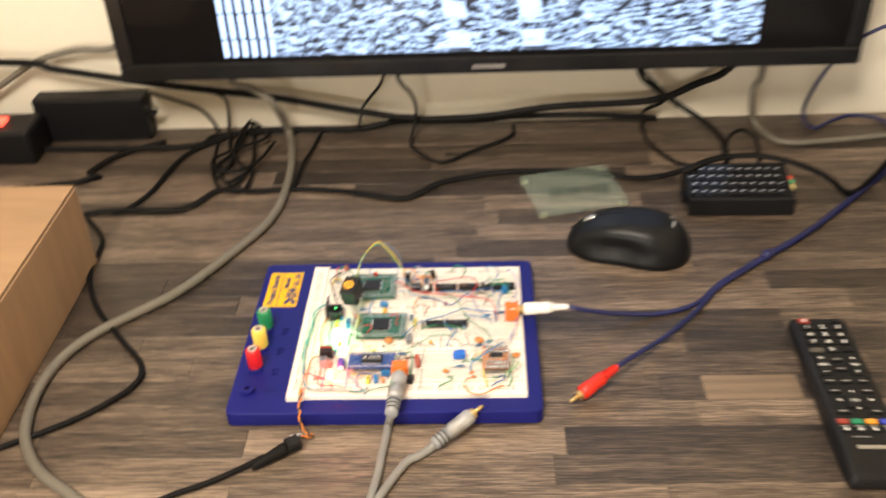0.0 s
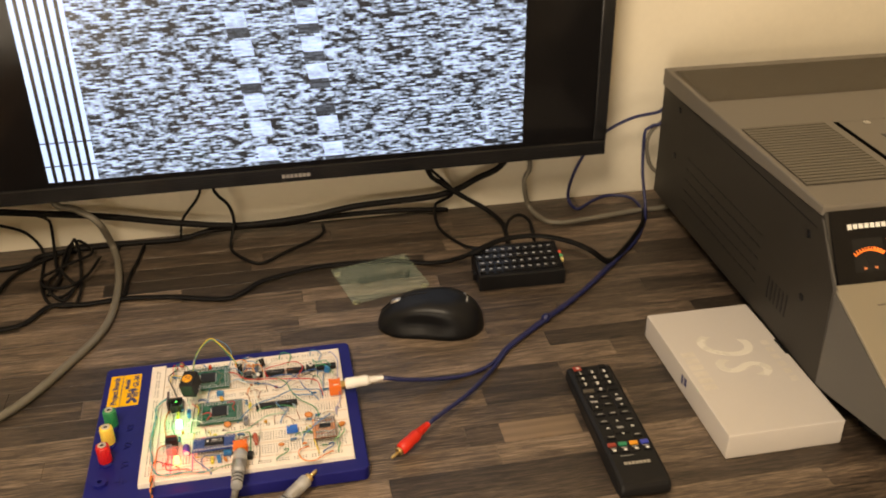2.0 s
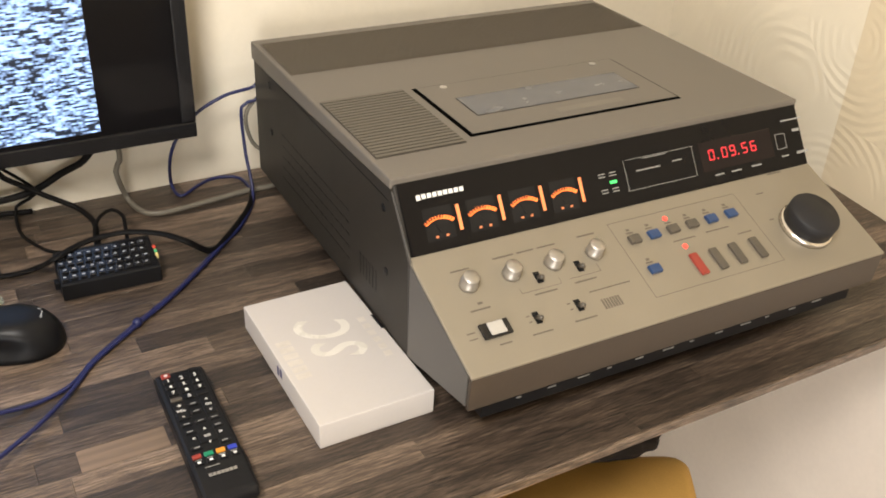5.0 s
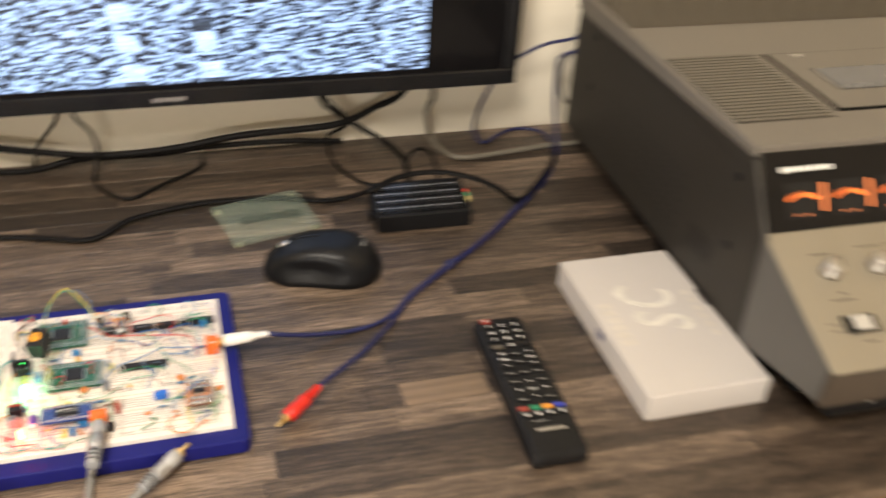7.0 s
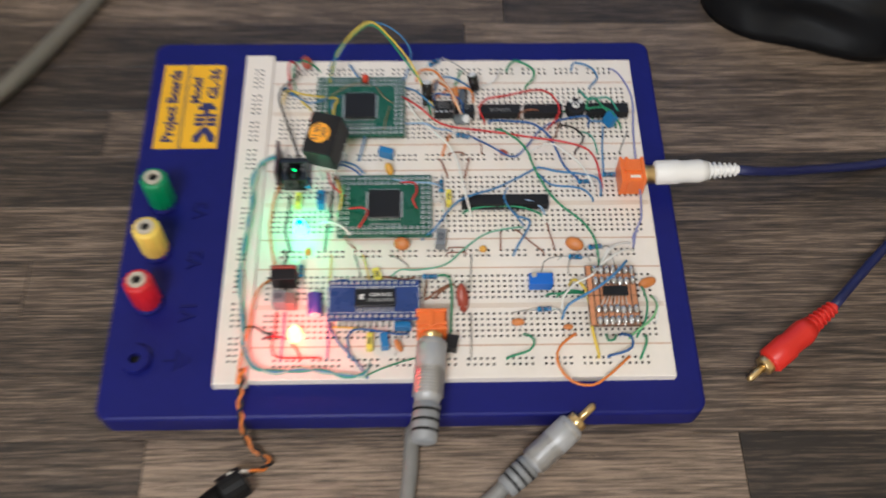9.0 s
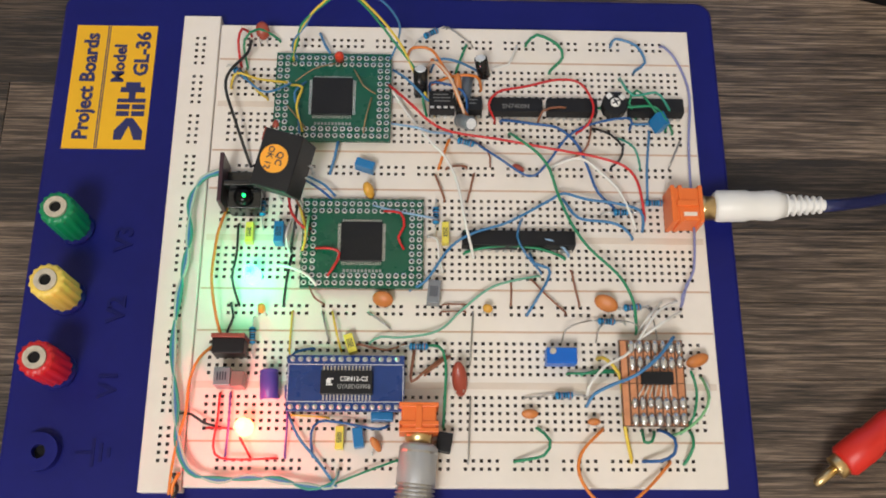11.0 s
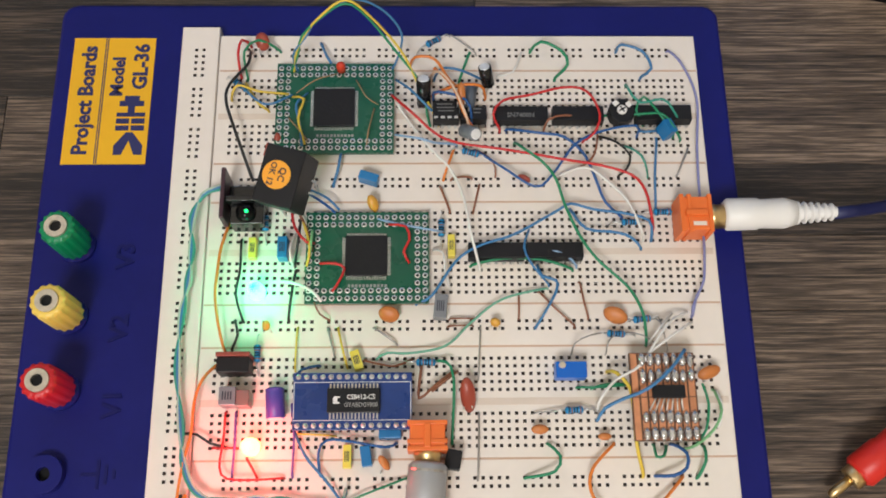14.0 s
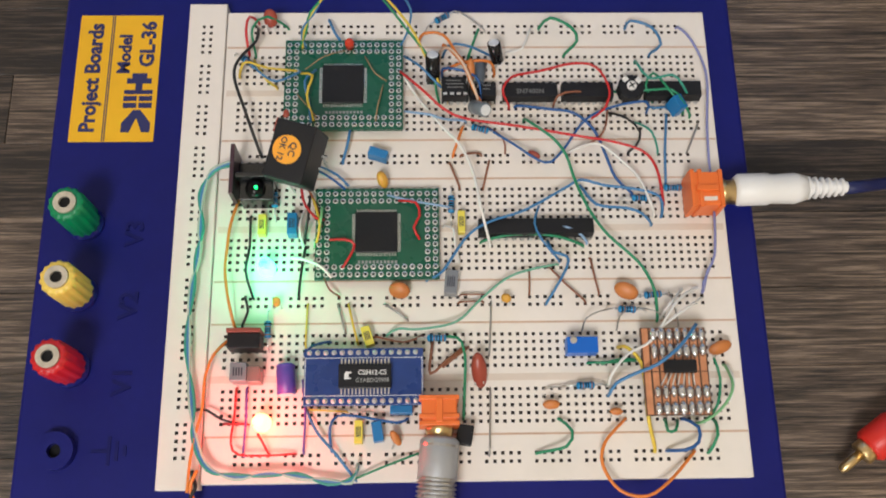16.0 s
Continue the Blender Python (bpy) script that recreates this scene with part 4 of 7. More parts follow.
def film(x, yy, w, d, h, material, turn=0.0, lean=(0, 0), z0=19.0, label="", print_bars=False):
    """A small box capacitor on two leads."""
    m = Matrix.Translation((x * MM, yy * MM, z0 * MM)) @ Euler((radians(lean[0]), radians(lean[1]), radians(turn))).to_matrix().to_4x4()
    ob = part("film_capacitor", moved(mm_block(-w / 2, w / 2, -d / 2, d / 2, 0, h, 0.25), m), material, board, label)
    leads = tube([m @ Vector((-w * 0.35 * MM, 0, 0.0003)), m @ Vector((-w * 0.35 * MM, 0, -0.001)), Vector((x * MM - w * 0.35 * MM * math.cos(radians(turn)), yy * MM - w * 0.35 * MM * math.sin(radians(turn)), 0.0165))], 0.00028, 0.002, 6)
    tube([m @ Vector((w * 0.35 * MM, 0, 0.0003)), m @ Vector((w * 0.35 * MM, 0, -0.001)), Vector((x * MM + w * 0.35 * MM * math.cos(radians(turn)), yy * MM + w * 0.35 * MM * math.sin(radians(turn)), 0.0165))], 0.00028, 0.002, 6, leads)
    part("lead", leads, TIN, ob, smooth=True)
    if print_bars:
        mark = None
        for i in range(4):
            mark = merge(mark, mm_block(-w * 0.3 + i * w * 0.16, -w * 0.3 + i * w * 0.16 + w * 0.09, -d * 0.22, d * 0.22, h, h + 0.06))
        part("print", moved(mark, m), PRINT_BLACK, ob)
    return ob


film(6.0, 528.4, 5.2, 5.8, 7.5, FILM_GREY, label="grey box capacitor", print_bars=True)
film(10.6, 527.8, 4.0, 5.0, 6.5, dye("rust_film_case", (0.24, 0.15, 0.13)), label="rust coloured box capacitor")
film(48.7, 602.7, 6.6, 3.0, 5.0, FILM_BLUE, -18, label="blue box capacitor")
film(151.0, 620.2, 5.4, 3.4, 6.0, FILM_BLUE, 115, (20, 0), label="blue box capacitor")
film(56.4, 516.6, 7.0, 2.6, 4.5, FILM_BLUE, label="blue box capacitor")
film(49.0, 510.0, 3.2, 6.2, 4.0, FILM_BLUE, 8, (0, 0), label="blue box capacitor")
film(20.7, 577.6, 3.2, 7.4, 5.2, FILM_BLUE, label="blue box capacitor", print_bars=True)
film(10.6, 578.0, 2.6, 7.2, 3.2, FILM_YELLOW, label="yellow box capacitor", print_bars=True)
film(45.6, 540.2, 3.0, 6.4, 3.4, FILM_YELLOW, 18, label="yellow box capacitor", print_bars=True)
film(76.4, 578.5, 2.4, 7.6, 3.4, FILM_YELLOW, label="yellow box capacitor", print_bars=True)
film(43.1, 510.0, 2.6, 7.2, 3.2, FILM_YELLOW, label="yellow box capacitor", print_bars=True)
film(72.6, 557.5, 4.2, 8.0, 4.5, FILM_GREY, -5, label="grey box capacitor", print_bars=True)
film(76.0, 508.6, 4.8, 6.0, 5.0, EPOXY, -10, label="black box capacitor")


def disc(x, yy, a, b, t, material, turn=0.0, z=21.5, label=""):
    """A lens-shaped dipped capacitor on two thin leads."""
    own = turned([(0.15, -0.5), (0.7, -0.42), (0.96, -0.18), (1.0, 0), (0.96, 0.18), (0.7, 0.42), (0.15, 0.5)], seg=18)
    m = Matrix.Translation((x * MM, yy * MM, z * MM)) @ Matrix.Rotation(radians(turn), 4, "Z") @ Matrix.Rotation(radians(35), 4, "X") @ Matrix.Diagonal((a * MM / 2, b * MM / 2, t * MM, 1))
    ob = part("ceramic_capacitor", moved(own, m), material, board, label, smooth=True)
    d = Vector((math.cos(radians(turn)), math.sin(radians(turn)), 0)) * 0.0013
    c = Vector((x, yy - b * 0.28, z - 0.6)) * MM
    leads = tube([c - d, c - d - Vector((0, 0.0006, 0.001)), Vector((*(c - d).xy, 0.0165))], 0.00026, 0.002, 6)
    tube([c + d, c + d - Vector((0, 0.0006, 0.001)), Vector((*(c + d).xy, 0.0165))], 0.00026, 0.002, 6, leads)
    part("lead", leads, TIN, ob, smooth=True)


disc(80.5, 632.0, 3.0, 8.6, 2.6, DISC_ORANGE, 2, 26.0, label="orange dipped capacitor standing up")
disc(55.8, 555.2, 7.0, 5.6, 2.6, DISC_ORANGE, -12, label="orange ceramic disc capacitor")
disc(129.6, 554.4, 8.2, 5.6, 2.6, DISC_ORANGE, -25, label="orange ceramic disc capacitor")
disc(158.4, 535.4, 8.0, 4.4, 2.6, DISC_ORANGE, 20, label="orange ceramic disc capacitor")
disc(50.2, 593.5, 3.6, 6.2, 3.2, DISC_YELLOW, 25, 22, label="amber tantalum bead capacitor")
disc(10.6, 654.4, 5.0, 6.6, 2.4, DISC_RED, 10, 23, label="brown ceramic disc capacitor")
disc(80.9, 528.6, 5.0, 12.4, 3.4, DISC_RED, 8, 22.5, label="long red dipped capacitor")
disc(103.3, 517.8, 5.4, 3.2, 2.2, DISC_ORANGE, 0, label="small orange ceramic capacitor")
disc(123.6, 515.4, 4.2, 2.4, 2.0, DISC_ORANGE, 0, label="small orange ceramic capacitor")
disc(90.3, 552.3, 3.4, 3.0, 2.2, DISC_YELLOW, -20, label="amber bead capacitor")
disc(101.6, 602.5, 4.6, 2.6, 2.2, DISC_RED, -30, label="small brown ceramic capacitor")
disc(16.3, 551.7, 2.6, 3.6, 2.0, DISC_YELLOW, 0, label="amber bead capacitor")
disc(54.6, 508.0, 2.6, 6.0, 2.2, DISC_ORANGE, 35, label="small orange ceramic capacitor")
disc(17.2, 617.5, 2.4, 4.4, 2.2, DISC_RED, 0, label="small brown ceramic capacitor")


CAN_TOP = surface("bare_aluminium_disc", (0.74, 0.75, 0.77), 0.45, metal=0.15, vary=0.12, scale=500)


def can(base, top, r, sleeve, label):
    """An electrolytic can: sleeve, bare scored top and crimped neck."""
    a, b = Vector(base) * MM, Vector(top) * MM
    m, n, r = along(a, b), (b - a).length, r * MM
    ob = part("electrolytic_capacitor", moved(turned([(r * 0.8, 0), (r, 0.0004), (r, 0.0009), (r * 0.92, 0.0013), (r, 0.0017), (r, n - 0.0003), (r * 0.85, n)], seg=20), m), sleeve, board, label, smooth=True)
    part("can_top", moved(turned([(r * 0.80, n), (r * 0.74, n + 0.0002)], seg=20), m), CAN_TOP, ob, "bare aluminium top")
    leads = tube([a, a - (b - a).normalized() * 0.0012, Vector((a.x - 0.0008, a.y, 0.0165))], 0.00026, 0.002, 6)
    part("lead", leads, TIN, ob, smooth=True)


can((67.6, 631.0, 20.5), (67.4, 635.6, 30.8), 2.5, BLACK_GLOSS, "black electrolytic capacitor")
can((90.2, 637.6, 22.5), (88.4, 640.6, 30.0), 2.3, BLACK_GLOSS, "black electrolytic capacitor tilted back")
can((81.2, 619.8, 23.2), (85.0, 615.4, 29.5), 2.4, surface("grey_sleeve", (0.16, 0.18, 0.20), 0.3), "grey electrolytic capacitor tilted forward")
can((83.2, 628.6, 23.2), (84.4, 637.0, 23.6), 2.0, surface("slate_sleeve", (0.09, 0.11, 0.14), 0.3), "slate electrolytic capacitor lying down")
can((20.0, 531.4, 21.8), (20.6, 521.8, 21.8), 3.0, PURPLE, "violet electrolytic capacitor lying down")

# regulator with tab, trimmers
reg = part("voltage_regulator", mm_block(2.2, 12.4, 535.6, 540.6, 19.0, 27.0, 0.3), EPOXY, board, "black voltage regulator with metal tab")
part("tab", mm_block(2.0, 12.6, 540.6, 541.9, 19.5, 28.0, 0.1), surface("red_tab", (0.30, 0.07, 0.05), 0.4, metal=0.4), reg, "reddish metal tab")
part("lead", merge(merge(mm_block(4.2, 4.9, 537.8, 538.4, 16.8, 19), mm_block(7.0, 7.7, 537.8, 538.4, 16.8, 19)), mm_block(9.8, 10.5, 537.8, 538.4, 16.8, 19)), TIN, reg)
trim = part("multiturn_trimmer", mm_block(108.8, 118.6, 533.4, 538.6, 19.4, 25.2, 0.25), TRIM_BLUE, board, "blue multiturn trimmer")
part("screw", turned([(0.0011, 0.0252), (0.0011, 0.0259), (0.0008, 0.0261)], Matrix.Translation((0.1108, 0.5374, 0)), 12), BRASS, trim, "brass adjusting screw")
part("lead", merge(mm_block(109.6, 110.1, 533.8, 534.3, 16.8, 19.4), mm_block(117.2, 117.7, 533.8, 534.3, 16.8, 19.4)), TIN, trim)
pot = part("trimmer_pot", moved(turned([(4.6 * MM, 0.0), (4.7 * MM, 0.0005), (4.7 * MM, 0.0040), (4.3 * MM, 0.0044)], seg=10), Matrix.Translation((0.1362, 0.6268, 0.0200))), EPOXY, board, "round black trimmer with white rotor")
for a in (42, 128):
    part("cut_out", moved(mm_block(-1.0, 1.0, 2.5, 4.2, 24.3, 24.75, 0.1), Matrix.Translation((0.1362, 0.6268, 0)) @ Matrix.Rotation(radians(a - 90), 4, "Z")), WHITE, pot)
for a in (30, 120):
    part("slot", moved(mm_block(-0.22, 0.22, -1.3, 1.3, 25.25, 25.42), Matrix.Translation((0.1362, 0.6268, 0)) @ Matrix.Rotation(radians(a), 4, "Z")), EPOXY, pot)
part("rotor", turned([(0.0017, 0.0244), (0.0017, 0.0251), (0.0013, 0.0253)], Matrix.Translation((0.1362, 0.6268, 0)), 14), WHITE, pot, "white rotor")
part("lead", mm_block(134.0, 138.4, 626.2, 627.0, 16.8, 20.0), TIN, pot)

# black relay box tilted over the wiring, with its orange sticker
RELAY = Matrix.Translation((0.0252, 0.5950, 0.0360)) @ Euler((radians(15), radians(-4), radians(-17.5))).to_matrix().to_4x4()
relay = part("transformer_box", moved(mm_block(-6.4, 6.4, -9.2, 9.2, 0, 16.0, 0.5), RELAY), EPOXY, board, "black transformer box with round orange sticker")
sticker = part("sticker", moved(turned([(0.0045, 0.0160), (0.0045, 0.01612)], Matrix.Translation((-0.0008, 0.0002, 0)), 28), RELAY), dye("orange_sticker", (0.88, 0.38, 0.02), 0.5), relay, "round orange sticker")
lettering("sticker_text", "QC", 0.0030, PRINT_BLACK, relay, RELAY @ pose(0.0008, 0.0006, 0.01616, 0, 0, -90))
lettering("sticker_text", "OK 12", 0.0027, PRINT_BLACK, relay, RELAY @ pose(-0.0024, 0.0002, 0.01616, 0, 0, -90))
part("pin_pair", moved(merge(mm_block(6.4, 8.0, -2, -1.4, 2, 2.6), mm_block(6.4, 8.0, 2, 2.6, 2, 2.6)), RELAY), TIN, relay)
for a, b in ((-4, -6), (4, -6), (-4, 6), (4, 6)):
    foot = RELAY @ Vector((a * MM, b * MM, 0.0002))
    part("lead", tube([foot, foot - Vector((0, 0, 0.008)), Vector((foot.x + 0.001, foot.y, 0.0165))], 0.0004, 0.003, 6), TIN, relay, smooth=True)
part("red_cap", moved(mm_block(-7.4, -6.4, 5.0, 9.4, 6, 14.0, 0.3), RELAY), DISC_RED, relay, "dull red corner block")

# optical receiver with the green light inside
opt = part("optical_receiver", mm_block(3.6, 14.6, 584.8, 591.6, 18.2, 26.6, 0.3), BLACK_GLOSS, board, "black optical receiver socket glowing green inside")
part("shell", mm_block(2.4, 14.8, 591.6, 593.4, 18.2, 30.0, 0.3), BLACK_GLOSS, opt)
part("side_fin", mm_block(0.8, 2.2, 585.5, 603.0, 18.2, 31.0, 0.2), surface("dark_plum_tab", (0.05, 0.02, 0.03), 0.35), opt)
part("bridge", mm_block(2.2, 14.8, 593.4, 599.5, 18.2, 23.0, 0.4), BLACK_GLOSS, opt)
part("lens", turned([(0.0034, 0.0), (0.0032, 0.0012), (0.0018, 0.0026)], Matrix.Translation((0.0088, 0.5886, 0.0266)), 18), GLASS_BLACK, opt, smooth=True)
part("glow_spot", turned([(0.0006, 0.0), (0.0006, 0.0004)], Matrix.Translation((0.0094, 0.5882, 0.0292)), 10), glow("green_glow", (0.05, 0.9, 0.15), 4.0), opt)


def led(x, yy, colour, halo, strength, energy, label):
    """A lit 5 mm light-emitting diode: domed case that glows."""
    m = Matrix.Translation((x * MM, yy * MM, 0))
    ob = part("light_emitting_diode", moved(turned([(0.0029, 0.0200), (0.0029, 0.0208), (0.0025, 0.0209), (0.0025, 0.0246), (0.0022, 0.0260), (0.0014, 0.0268), (0.0004, 0.0271)], seg=18), m), glow(label.split()[0] + "_led_case", colour, strength), board, label, smooth=True)
    part("lead", merge(mm_block(x - 1.5, x - 1.0, yy - 0.25, yy + 0.25, 16.8, 20.2), mm_block(x + 1.0, x + 1.5, yy - 0.25, yy + 0.25, 16.8, 20.2)), TIN, ob)
    lamp("diode_light", "POINT", energy, halo, Matrix.Translation((x * MM, yy * MM, 0.0312)), 0.003)


led(12.6, 563.2, (0.16, 1.0, 0.50), (0.0, 1.0, 0.36), 8.0, 0.019, "green lit diode")
led(13.2, 513.2, (1.0, 0.15, 0.05), (1.0, 0.035, 0.04), 18.0, 0.028, "red lit diode")
part("indicator", turned([(0.0016, 0.0300), (0.0016, 0.0330), (0.0010, 0.0340), (0.0003, 0.0343)], Matrix.Translation((0.0386, 0.6436, -0.0076)), 14), dye("red_lens", (0.62, 0.05, 0.02), 0.25), board, "small unlit red diode", smooth=True)


def jack(x0, x1, y0, y1, z0, z1, way, label):
    """An orange phono socket; its metal barrel points along way."""
    ob = part("phono_socket", mm_block(x0, x1, y0, y1, z0, z1, 0.5), JACK_ORANGE, board, label)
    cx, cy, cz = (x0 + x1) / 2, (y0 + y1) / 2, (z0 + z1) / 2 + 1.5
    wx, wy = way
    ex, ey = (x1 if wx > 0 else cx), (y0 if wy < 0 else cy)
    a = Vector((ex, ey, cz)) * MM
    part("barrel", turned([(0.0043, -0.0005), (0.0043, 0.0016), (0.0041, 0.0018), (0.0041, 0.0078)], along(a, a + Vector((wx, wy, 0)))), GOLD, ob, "gold plated barrel", smooth=True)
    rib = mm_block(cx - (1.0 if wy else 3.6), cx + (1.0 if wy else 3.6), cy - (3.6 if wy else 1.0), cy + (3.6 if wy else 1.0), z1, z1 + 1.0, 0.2)
    part("rib", rib, JACK_ORANGE, ob)
    for q in (0.06, 0.30, 0.94):
        u = (x0 + (x1 - x0) * q) if wx else (y0 + (y1 - y0) * q)
        ridge = mm_block(u - 0.7, u + 0.7, y0 - 0.7, y1 + 0.7, z0 + 1, z1 + 0.5, 0.2) if wx else mm_block(x0 - 0.7, x1 + 0.7, u - 0.7, u + 0.7, z0 + 1, z1 + 0.5, 0.2)
        part("ridge", ridge, JACK_ORANGE, ob)
    part("pin_pair", merge(mm_block(cx - 2.6, cx - 2.0, cy - 0.5, cy + 0.5, 16.8, z0), mm_block(cx + 2.0, cx + 2.6, cy - 0.5, cy + 0.5, 16.8, z0)), TIN, ob)
    return a


jack(151.6, 162.2, 580.9, 592.6, 19.0, 30.0, (1, 0), "orange phono socket")
part("jack_label", mm_block(155.6, 160.0, 582.4, 583.8, 30.0, 30.12, 0.3 * 0), surface("cream_print", (0.8, 0.7, 0.6), 0.5), board)
jack(62.6, 73.4, 510.8, 519.6, 19.0, 30.5, (0, -1), "orange phono socket")

# ---- jumper wires ----
wire("red", 0.50, (5.8, 655.0, 16.0), (5.8, 655.0, 19.5), (3.5, 654.5, 24.0), (2.4, 649.2, 24.0), (3.0, 642.8, 19.5), (3.0, 642.8, 16.0))
wire("green", 0.45, (16.1, 653.0, 16.0), (16.1, 653.0, 19.5), (9.6, 653.9, 25.0), (4.8, 649.4, 25.0), (5.3, 642.4, 19.5), (5.3, 642.4, 16.0))
wire("black", 0.55, (5.9, 652.4, 16.0), (5.9, 652.4, 19.5), (6.3, 644.4, 25.0), (0.5, 636.8, 25.0), (-0.5, 630.2, 25.0), (3.3, 618.8, 25.0), (8.6, 604.2, 19.5), (8.6, 604.2, 16.0))
wire("yellow", 0.45, (0.1, 633.9, 16.0), (0.1, 633.9, 19.5), (2.0, 635.8, 24.0), (4.3, 636.6, 24.0), (10.3, 634.4, 24.0), (20.5, 634.3, 22.0))
wire("yellow", 0.45, (4.9, 639.8, 16.0), (4.9, 639.8, 19.5), (10.3, 630.2, 23.0), (13.1, 629.4, 19.5), (13.1, 629.4, 16.0))
wire("lightblue", 0.40, (1.0, 642.1, 16.0), (1.0, 642.1, 19.5), (7.7, 632.9, 24.0), (13.7, 629.3, 24.0), (21.8, 634.0, 22.0))
wire("yellow", 0.45, (22.0, 632.7, 23.0), (26.3, 630.4, 26.0), (24.6, 623.2, 26.0), (26.7, 614.7, 23.0))
wire("lightblue", 0.45, (27.2, 634.2, 23.0), (23.6, 628.8, 25.0), (25.2, 620.9, 25.0), (25.8, 614.0, 23.0))
wire("tan", 0.24, (23.3, 634.2, 23.0), (29.9, 638.2, 25.0), (37.0, 641.6, 23.0))
wire("tan", 0.24, (43.9, 639.3, 23.0), (47.8, 631.6, 25.0), (51.6, 629.8, 23.0))
wire("tan", 0.24, (50.3, 628.3, 23.0), (48.5, 618.7, 25.0), (47.8, 614.4, 23.0))
wire("tan", 0.24, (20.9, 624.7, 23.0), (25.1, 619.2, 24.0), (27.7, 616.1, 23.0))
wire("lightblue", 0.50, (30.9, 655.8, 16.0), (30.9, 655.8, 19.5), (33.1, 649.6, 22.0), (35.1, 646.2, 22.0))
wire("lightblue", 0.50, (39.1, 611.6, 22.0), (38.1, 605.3, 22.0), (36.6, 601.3, 19.5), (36.6, 601.3, 16.0))
wire("lightblue", 0.45, (28.9, 599.3, 16.0), (28.9, 599.3, 19.5), (35.2, 594.9, 23.0), (39.0, 591.2, 22.0))
wire("blue", 0.45, (28.3, 597.9, 16.0), (28.3, 597.9, 19.5), (34.0, 593.1, 23.0), (37.8, 590.1, 22.0))
wire("yellow", 0.45, (22.0, 643.0, 21.5), (23.5, 645.0, 30.0), (27.0, 647.5, 38.0), (33.0, 650.0, 46.0), (42.0, 652.8, 52.0), (50.0, 650.0, 46.5), (60.0, 643.0, 36.0), (66.0, 634.5, 27.0), (71.0, 627.0, 21.0), (73.0, 622.0, 16.0))
wire("green", 0.45, (20.8, 643.0, 21.5), (24.2, 645.0, 30.0), (26.4, 647.5, 38.0), (33.6, 650.0, 46.0), (42.0, 652.3, 50.8), (48.8, 650.0, 46.5), (58.2, 643.0, 36.0), (67.2, 634.5, 27.0), (68.6, 627.0, 21.0), (70.6, 622.0, 16.0))
wire("lightblue", 0.40, (23.5, 643.0, 21.5), (22.6, 645.0, 30.0), (27.8, 647.5, 38.0), (33.0, 651.0, 45.0), (44.0, 655.0, 49.0), (54.0, 654.0, 44.0), (60.0, 650.0, 36.0), (58.6, 646.0, 27.0), (56.2, 644.0, 21.5))
wire("lightblue", 0.45, (57.6, 640.4, 21.0), (62.9, 634.0, 26.0), (69.4, 627.8, 24.0), (70.9, 628.6, 19.5), (70.9, 628.6, 16.0))
wire("lightblue", 0.55, (1.2, 597.8, 27.0), (-5.9, 596.3, 24.0), (-9.4, 588.6, 23.0), (-9.3, 576.9, 22.0), (-9.6, 567.2, 22.0), (-10.9, 555.6, 22.0), (-11.0, 538.2, 22.0), (-8.7, 520.1, 22.0), (-6.9, 508.4, 22.0), (-2.5, 499.7, 22.0), (6.3, 496.8, 22.0), (15.5, 497.8, 22.0), (24.8, 496.9, 22.0), (34.1, 495.1, 22.0), (41.1, 495.2, 22.0), (43.0, 499.8, 21.0))
wire("teal", 0.55, (1.2, 596.8, 27.0), (-5.0, 596.3, 24.0), (-10.3, 588.6, 23.0), (-8.4, 576.9, 22.0), (-10.4, 567.2, 22.0), (-10.1, 555.6, 22.0), (-11.8, 538.2, 22.0), (-7.8, 520.1, 22.0), (-7.7, 508.4, 22.0), (-2.5, 498.9, 22.0), (6.3, 497.6, 22.0), (15.5, 497.0, 22.0), (24.8, 497.7, 22.0), (34.1, 494.3, 22.0), (41.1, 496.0, 22.0), (43.0, 499.0, 21.0))
wire("pale", 0.55, (1.1, 598.6, 27.0), (-6.6, 596.3, 24.0), (-8.6, 588.6, 23.0), (-10.0, 576.9, 22.0), (-8.8, 567.2, 22.0), (-11.6, 555.6, 22.0), (-10.3, 538.2, 22.0), (-9.4, 520.1, 22.0), (-6.2, 508.4, 22.0), (-2.5, 500.4, 22.0), (6.3, 496.1, 22.0), (15.5, 498.5, 22.0), (24.8, 496.2, 22.0), (34.1, 495.8, 22.0), (41.1, 494.6, 22.0), (43.0, 500.5, 21.0))
wire("orange", 0.50, (2.3, 587.6, 16.0), (2.3, 587.6, 19.5), (0.6, 577.8, 23.0), (-0.1, 570.0, 23.0), (-0.4, 561.7, 23.0), (1.3, 551.5, 23.0), (2.8, 544.5, 19.5), (2.8, 544.5, 16.0))
wire("black", 0.45, (6.4, 581.5, 16.0), (6.4, 581.5, 19.5), (7.0, 570.3, 22.0), (6.1, 561.9, 22.0), (8.3, 554.0, 19.5), (8.3, 554.0, 16.0))
wire("black", 0.45, (5.8, 554.0, 16.0), (5.8, 554.0, 19.5), (7.2, 548.8, 21.0), (5.3, 544.5, 19.5), (5.3, 544.5, 16.0))
wire("orange", 0.50, (1.0, 539.5, 16.0), (1.0, 539.5, 19.5), (-2.8, 534.4, 22.0), (-5.0, 527.2, 22.0), (-5.3, 517.7, 22.0), (-6.7, 510.7, 22.0), (-8.0, 501.5, 22.0), (-8.6, 492.5, 21.0))
wire("black", 0.45, (-7.7, 517.7, 16.0), (-7.7, 517.7, 19.5), (-3.7, 517.2, 21.0), (0.5, 514.5, 21.0), (5.4, 513.4, 19.5), (5.4, 513.4, 16.0))
